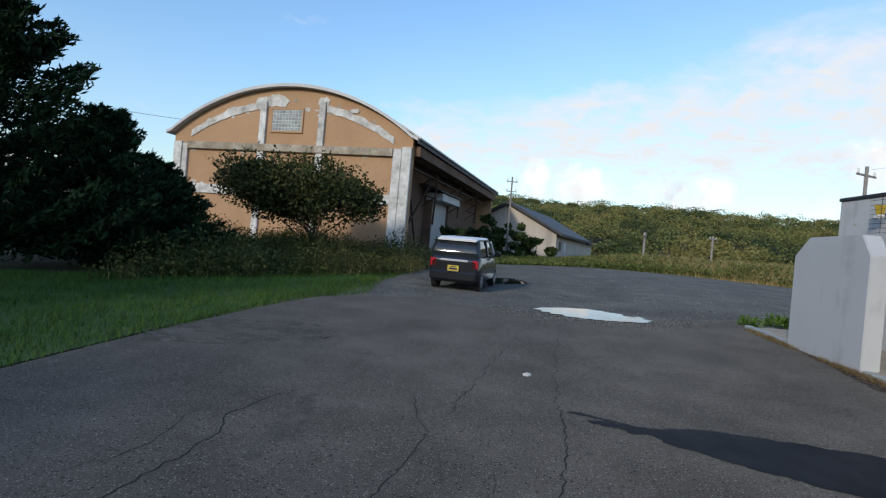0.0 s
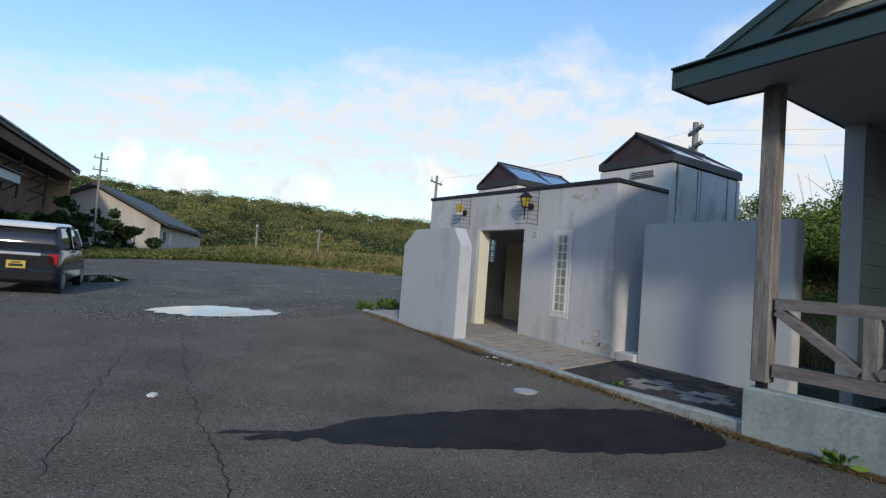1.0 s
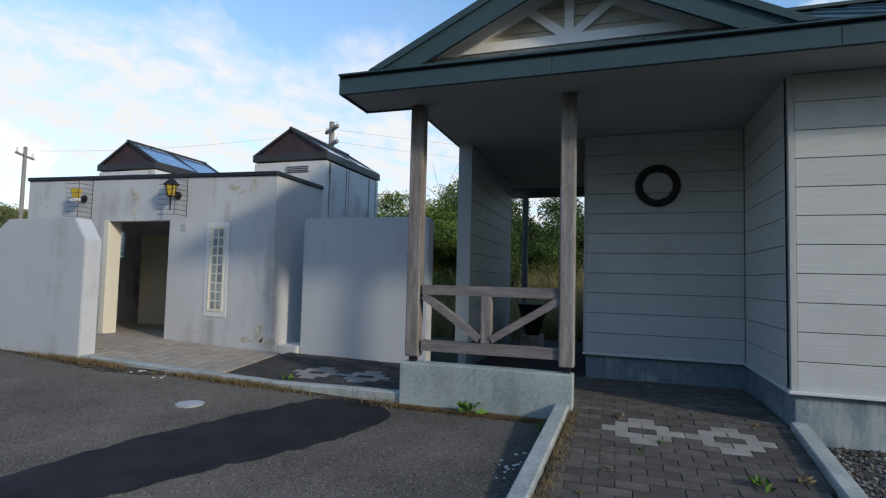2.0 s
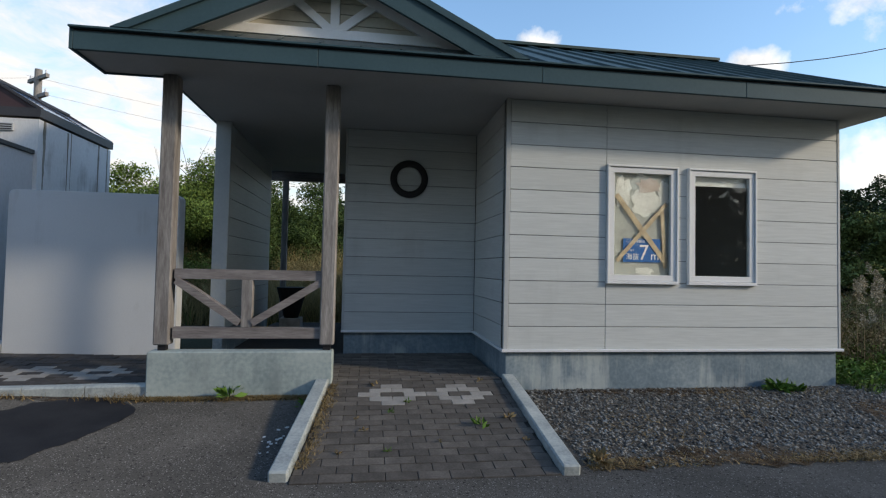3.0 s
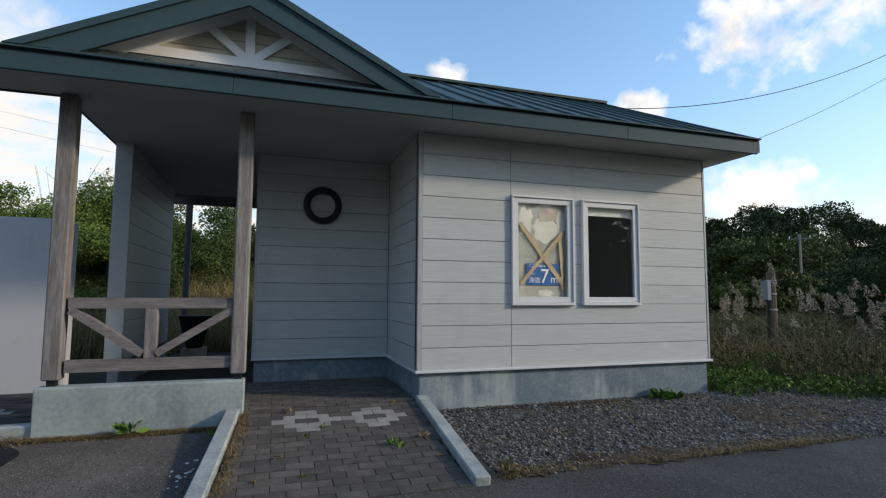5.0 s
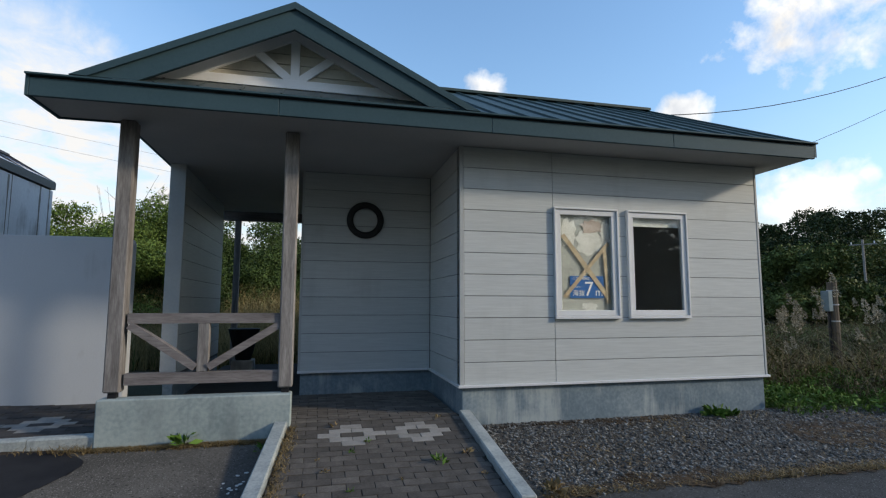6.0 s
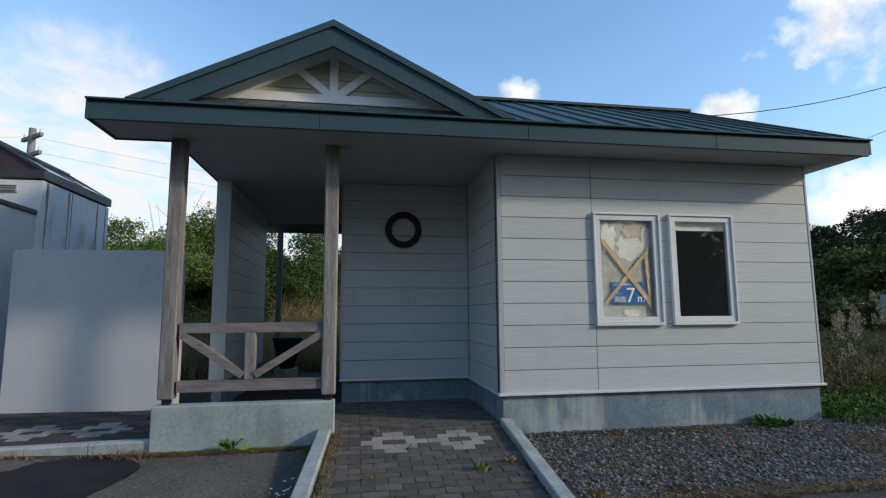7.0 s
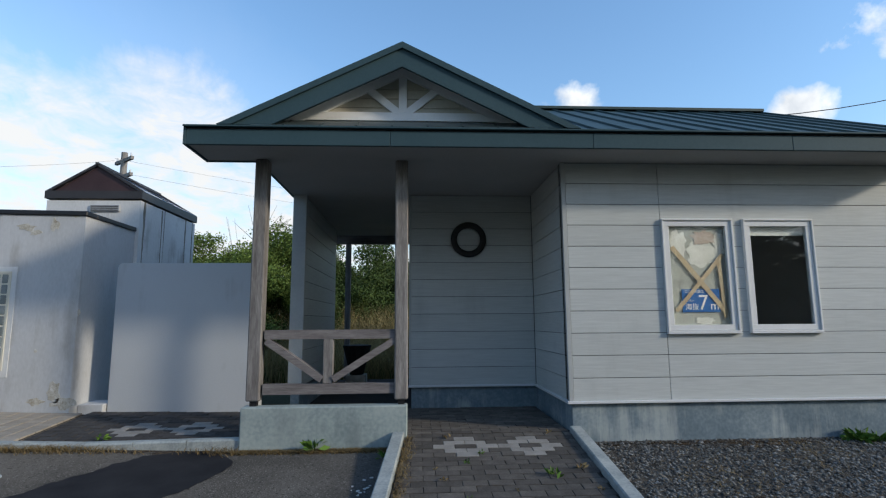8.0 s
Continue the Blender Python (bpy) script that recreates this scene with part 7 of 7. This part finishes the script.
rosette(6.38, -3.50, 0.10, 0.19, 80, 2)
rosette(6.36, -3.75, 0.10, 0.13, 50, 3)
rosette(4.45, -0.25, 0.03, 0.12, 40, 5, mat=STRAW, label="dry grass tuft at the kerb end")
rosette(5.2, 0.55, rz(5.2), 0.10, 22, 6, label="small green weed between the pavers")
rosette(5.35, 0.25, rz(5.35), 0.08, 18, 7, mat=STRAW, label="dry tuft between the pavers")
rosette(6.3, 1.5, rz(6.3), 0.07, 16, 8, mat=STRAW, label="dry tuft between the pavers")
rosette(6.0, 2.2, g(6, 2.2), 0.12, 22, 9)
rosette(6.62, 5.55, tf(5.5), 0.10, 24, 10)
rosette(6.7, 13.4, 0.36, 0.32, 260, 11, label="green weeds at the terrace end")
rosette(7.4, 13.6, 0.38, 0.42, 320, 12, label="green weeds at the terrace end")
rosette(6.95, 3.85, 0.3, 0.14, 22, 13)
tufts = random.Random(12)
for q in range(9):
    x, y = tufts.uniform(4.6, 6.6), tufts.uniform(0.2, 1.95)
    rosette(x, y, rz(x), tufts.uniform(0.03, 0.06), 14, 30 + q, mat=STRAW if q % 3 else LEAF_WEED, label="dry tuft between the pavers" if q % 3 else "small green weed between the pavers")
n = 700
x = k.uniform(4.5, 6.35, n)
y = np.interp(x, [4.36, 6.4], [2.10, 1.98]) - np.abs(k.normal(0, 0.05, n))
blades("ramp_straw", x, y, k.uniform(0.015, 0.07, n), np.full(n, 0.004), STRAW, "dry straw along the ramp kerb", "straw", 98, 3.0, z=np.interp(x, [4.4, 6.5], [0.025, 0.262]))

LEAF_OLIVE = leafy("olive leaves", (0.055, 0.08, 0.024), (0.13, 0.155, 0.05))
tree("roadside_tree", "round olive-green tree at the meadow edge", "tree", 23.5, -24.6, 6.1, 2.7, LEAF_OLIVE, 30000, 0.09, 61, 0.12, 0.12, "trees at the meadow edge", clumps=26)
tree("roadside_tree", "small olive-green tree at the meadow edge", "tree", 27.5, -22.4, 5.4, 2.2, LEAF_OLIVE, 24000, 0.09, 62, 0.12, 0.12, "trees at the meadow edge", clumps=22)
# straw blown over the gravel and the ramp
n = 3600
x, y = k.uniform(4.35, 6.45, n), k.uniform(-6.0, -0.25, n)
m = np.sin(x * 3.1 + y * 1.7) + np.sin(y * 4.3) + k.uniform(-1.4, 1.4, n) > 0.5
blades("gravel_straw", x[m], y[m], k.uniform(0.02, 0.06, m.sum()), np.full(m.sum(), 0.0045), STRAW, "loose straw over the gravel", "straw", 92, 4.0, z=g_arr(x[m], y[m]) + 0.012)


# ---- post with a meter box in the meadow ----
mx, my = 9.25, -9.05
POST_WOOD = material("dark weathered post", [(0.06, 0.048, 0.036), (0.125, 0.10, 0.075), (0.19, 0.155, 0.12)], rough=0.9, scale=2.5, fine=14, bump=0.35, stretch=(9, 9, 0.9))
mp = thing("meter_post", "short wooden post with a pale blue box", "post", m=pose(mx, my, g(mx, my) - 0.1))
part("post", rod(bmesh.new(), (0, 0, 0), (0, 0, 2.05), 0.10, 12, 0.095), POST_WOOD, mp)
part("meter_box", cube(-0.09, 0.10, 1.42, 0.09, 0.22, 1.86, 0.01), material("pale blue box", [(0.13, 0.19, 0.22), (0.19, 0.26, 0.29)], rough=0.5), mp)
for z in (1.55, 1.85, 1.2):
    part("band", rod(bmesh.new(), (0, 0, z), (0, 0, z + 0.03), 0.107, 12), GALV, mp)
part("conduit", rod(bmesh.new(), (0, 0.13, 0), (0, 0.13, 1.45), 0.03, 8), BLACK_CAP, mp)


# ---- parked car ----
def kei_car(x, y, turn):
    c = thing("parked_car", "small dark hatchback with a white roof", "car", m=pose(x, y, g(x, y), 1.6, 0, turn))
    PAINT = material("dark car paint", [(0.012, 0.013, 0.017), (0.018, 0.019, 0.024)], rough=0.18, scale=2, bump=0.0, spec=0.7)
    ROOF = material("white car roof", [(0.62, 0.63, 0.64), (0.70, 0.71, 0.72)], rough=0.25, scale=2, bump=0.0, spec=0.6)
    GLASS = material("dark car glass", [(0.015, 0.018, 0.022), (0.025, 0.028, 0.033)], rough=0.06, scale=2, bump=0.0, spec=0.8)
    LIGHT = material("red tail lamp", [(0.32, 0.010, 0.016), (0.42, 0.02, 0.03)], rough=0.2, scale=8, bump=0.1, spec=0.6)
    PLATE = material("yellow plate", [(0.52, 0.40, 0.06), (0.60, 0.47, 0.09)], rough=0.5, scale=5)
    RIM = material("wheel rim", [(0.30, 0.31, 0.32), (0.42, 0.43, 0.44)], rough=0.35, metal=0.8, scale=8)

    def loft(name, secs, mat, parent, label=""):
        """Closed body from cross-sections (y, z_low, z_high, half_low, half_high)."""
        bm = bmesh.new()
        rings = []
        for yy, zl, zh, hl, hh in secs:
            zs = [zl, zl + 0.12 * (zh - zl), zl + 0.5 * (zh - zl), zh - 0.08 * (zh - zl), zh]
            ws = [hl * 0.9, hl, (hl * 0.5 + hh * 0.5) * 1.01, hh, hh * 0.88]
            pr = [(w, z) for w, z in zip(ws, zs)]
            rings.append([bm.verts.new((w, yy, z)) for w, z in pr] + [bm.verts.new((-w, yy, z)) for w, z in pr[::-1]])
        for a, b in zip(rings, rings[1:]):
            for i in range(10):
                f = bm.faces.new((a[i], a[(i + 1) % 10], b[(i + 1) % 10], b[i]))
                f.smooth = True
        bm.faces.new(rings[0])
        bm.faces.new(rings[-1][::-1])
        bmesh.ops.recalc_face_normals(bm, faces=bm.faces)
        ob = part(name, bm, mat, parent, label)
        return ob

    body = loft("body", [(-1.70, 0.32, 0.86, 0.66, 0.64), (-1.64, 0.24, 0.98, 0.72, 0.70), (-1.2, 0.22, 1.0, 0.74, 0.72), (0.5, 0.20, 0.98, 0.74, 0.72), (1.1, 0.22, 0.94, 0.74, 0.70), (1.55, 0.24, 0.86, 0.72, 0.66), (1.70, 0.30, 0.70, 0.64, 0.60)], PAINT, c)
    loft("cabin", [(-1.62, 0.96, 1.10, 0.70, 0.68), (-1.50, 0.98, 1.44, 0.70, 0.60), (-1.2, 0.98, 1.50, 0.71, 0.60), (0.2, 0.98, 1.50, 0.71, 0.60), (0.62, 0.96, 1.42, 0.71, 0.60), (1.12, 0.92, 0.98, 0.69, 0.64)], GLASS, c, "dark tinted windows")
    loft("roof", [(-1.58, 1.43, 1.47, 0.58, 0.54), (-1.3, 1.48, 1.55, 0.61, 0.55), (0.1, 1.49, 1.57, 0.61, 0.56), (0.66, 1.40, 1.47, 0.60, 0.54)], ROOF, c, "white roof panel")
    for s in (-1, 1):
        part("pillar", beam((s * 0.695, -1.54, 1.0), (s * 0.60, -1.47, 1.46), 0.10, 0.07), PAINT, c)
        part("pillar", beam((s * 0.715, -0.35, 1.0), (s * 0.61, -0.33, 1.49), 0.05, 0.06), PAINT, c)
        part("pillar", beam((s * 0.70, 1.05, 0.97), (s * 0.60, 0.62, 1.44), 0.05, 0.06), ROOF, c)
        t = part("tail_lamp", cube(s * 0.52, -1.70, 0.66, s * 0.71, -1.60, 0.90, 0.02), LIGHT, c, "red tail lamp")
        mir = part("door_mirror", cube(s * 0.74, 0.72, 0.98, s * 0.93, 0.86, 1.14, 0.03), PAINT, c)
        part("mirror_arm", rod(bmesh.new(), (s * 0.69, 0.76, 0.98), (s * 0.78, 0.79, 1.02), 0.025, 6), PAINT, mir)
        part("door_handle", cube(s * 0.735, -0.25, 0.83, s * 0.76, -0.05, 0.86, 0.008), ROOF, c)
        for yy in (-1.12, 1.16):
            w = part("wheel", rod(bmesh.new(), (s * 0.56, yy, 0.27), (s * 0.735, yy, 0.27), 0.275, 24), RUBBER, c)
            part("rim", rod(bmesh.new(), (s * 0.70, yy, 0.27), (s * 0.742, yy, 0.27), 0.19, 20, 0.17), RIM, w)
            for k in range(8):
                a = 2 * math.pi * k / 8
                part("spoke", beam((s * 0.742, yy, 0.27), (s * 0.742, yy + 0.16 * math.cos(a), 0.27 + 0.16 * math.sin(a)), 0.03, 0.02, (1, 0, 0)), RIM, w)
    part("bumper", cube(-0.70, -1.74, 0.28, 0.70, -1.60, 0.56, 0.05), PAINT, c)
    pl = part("number_plate", cube(-0.165, -1.752, 0.56, 0.165, -1.742, 0.725, 0.004), PLATE, c)
    part("plate_bar", cube(-0.12, -1.756, 0.60, 0.12, -1.752, 0.655), BLACK_CAP, pl)
    part("plate_bar", cube(-0.08, -1.756, 0.675, 0.08, -1.752, 0.70), BLACK_CAP, pl)
    part("tailgate_trim", cube(-0.40, -1.715, 0.84, 0.40, -1.66, 0.90, 0.01), GALV, c)
    part("rear_wiper", beam((0.0, -1.60, 1.03), (0.30, -1.57, 1.12), 0.02, 0.02), RUBBER, c)
    return c


kei_car(-0.28, 17.0, -7)
# planter bowl in the passage
pb = thing("planter_pot", "dark round pot on a low block in the passage", "pot", m=pose(11.2, 3.1, 0.25))
part("pot", rod(bmesh.new(), (0, 0, 0.25), (0, 0, 0.85), 0.14, 16, 0.30), RUBBER, pb)
part("block", cube(-0.2, -0.2, 0, 0.2, 0.2, 0.25, 0.01), BARE, pb)
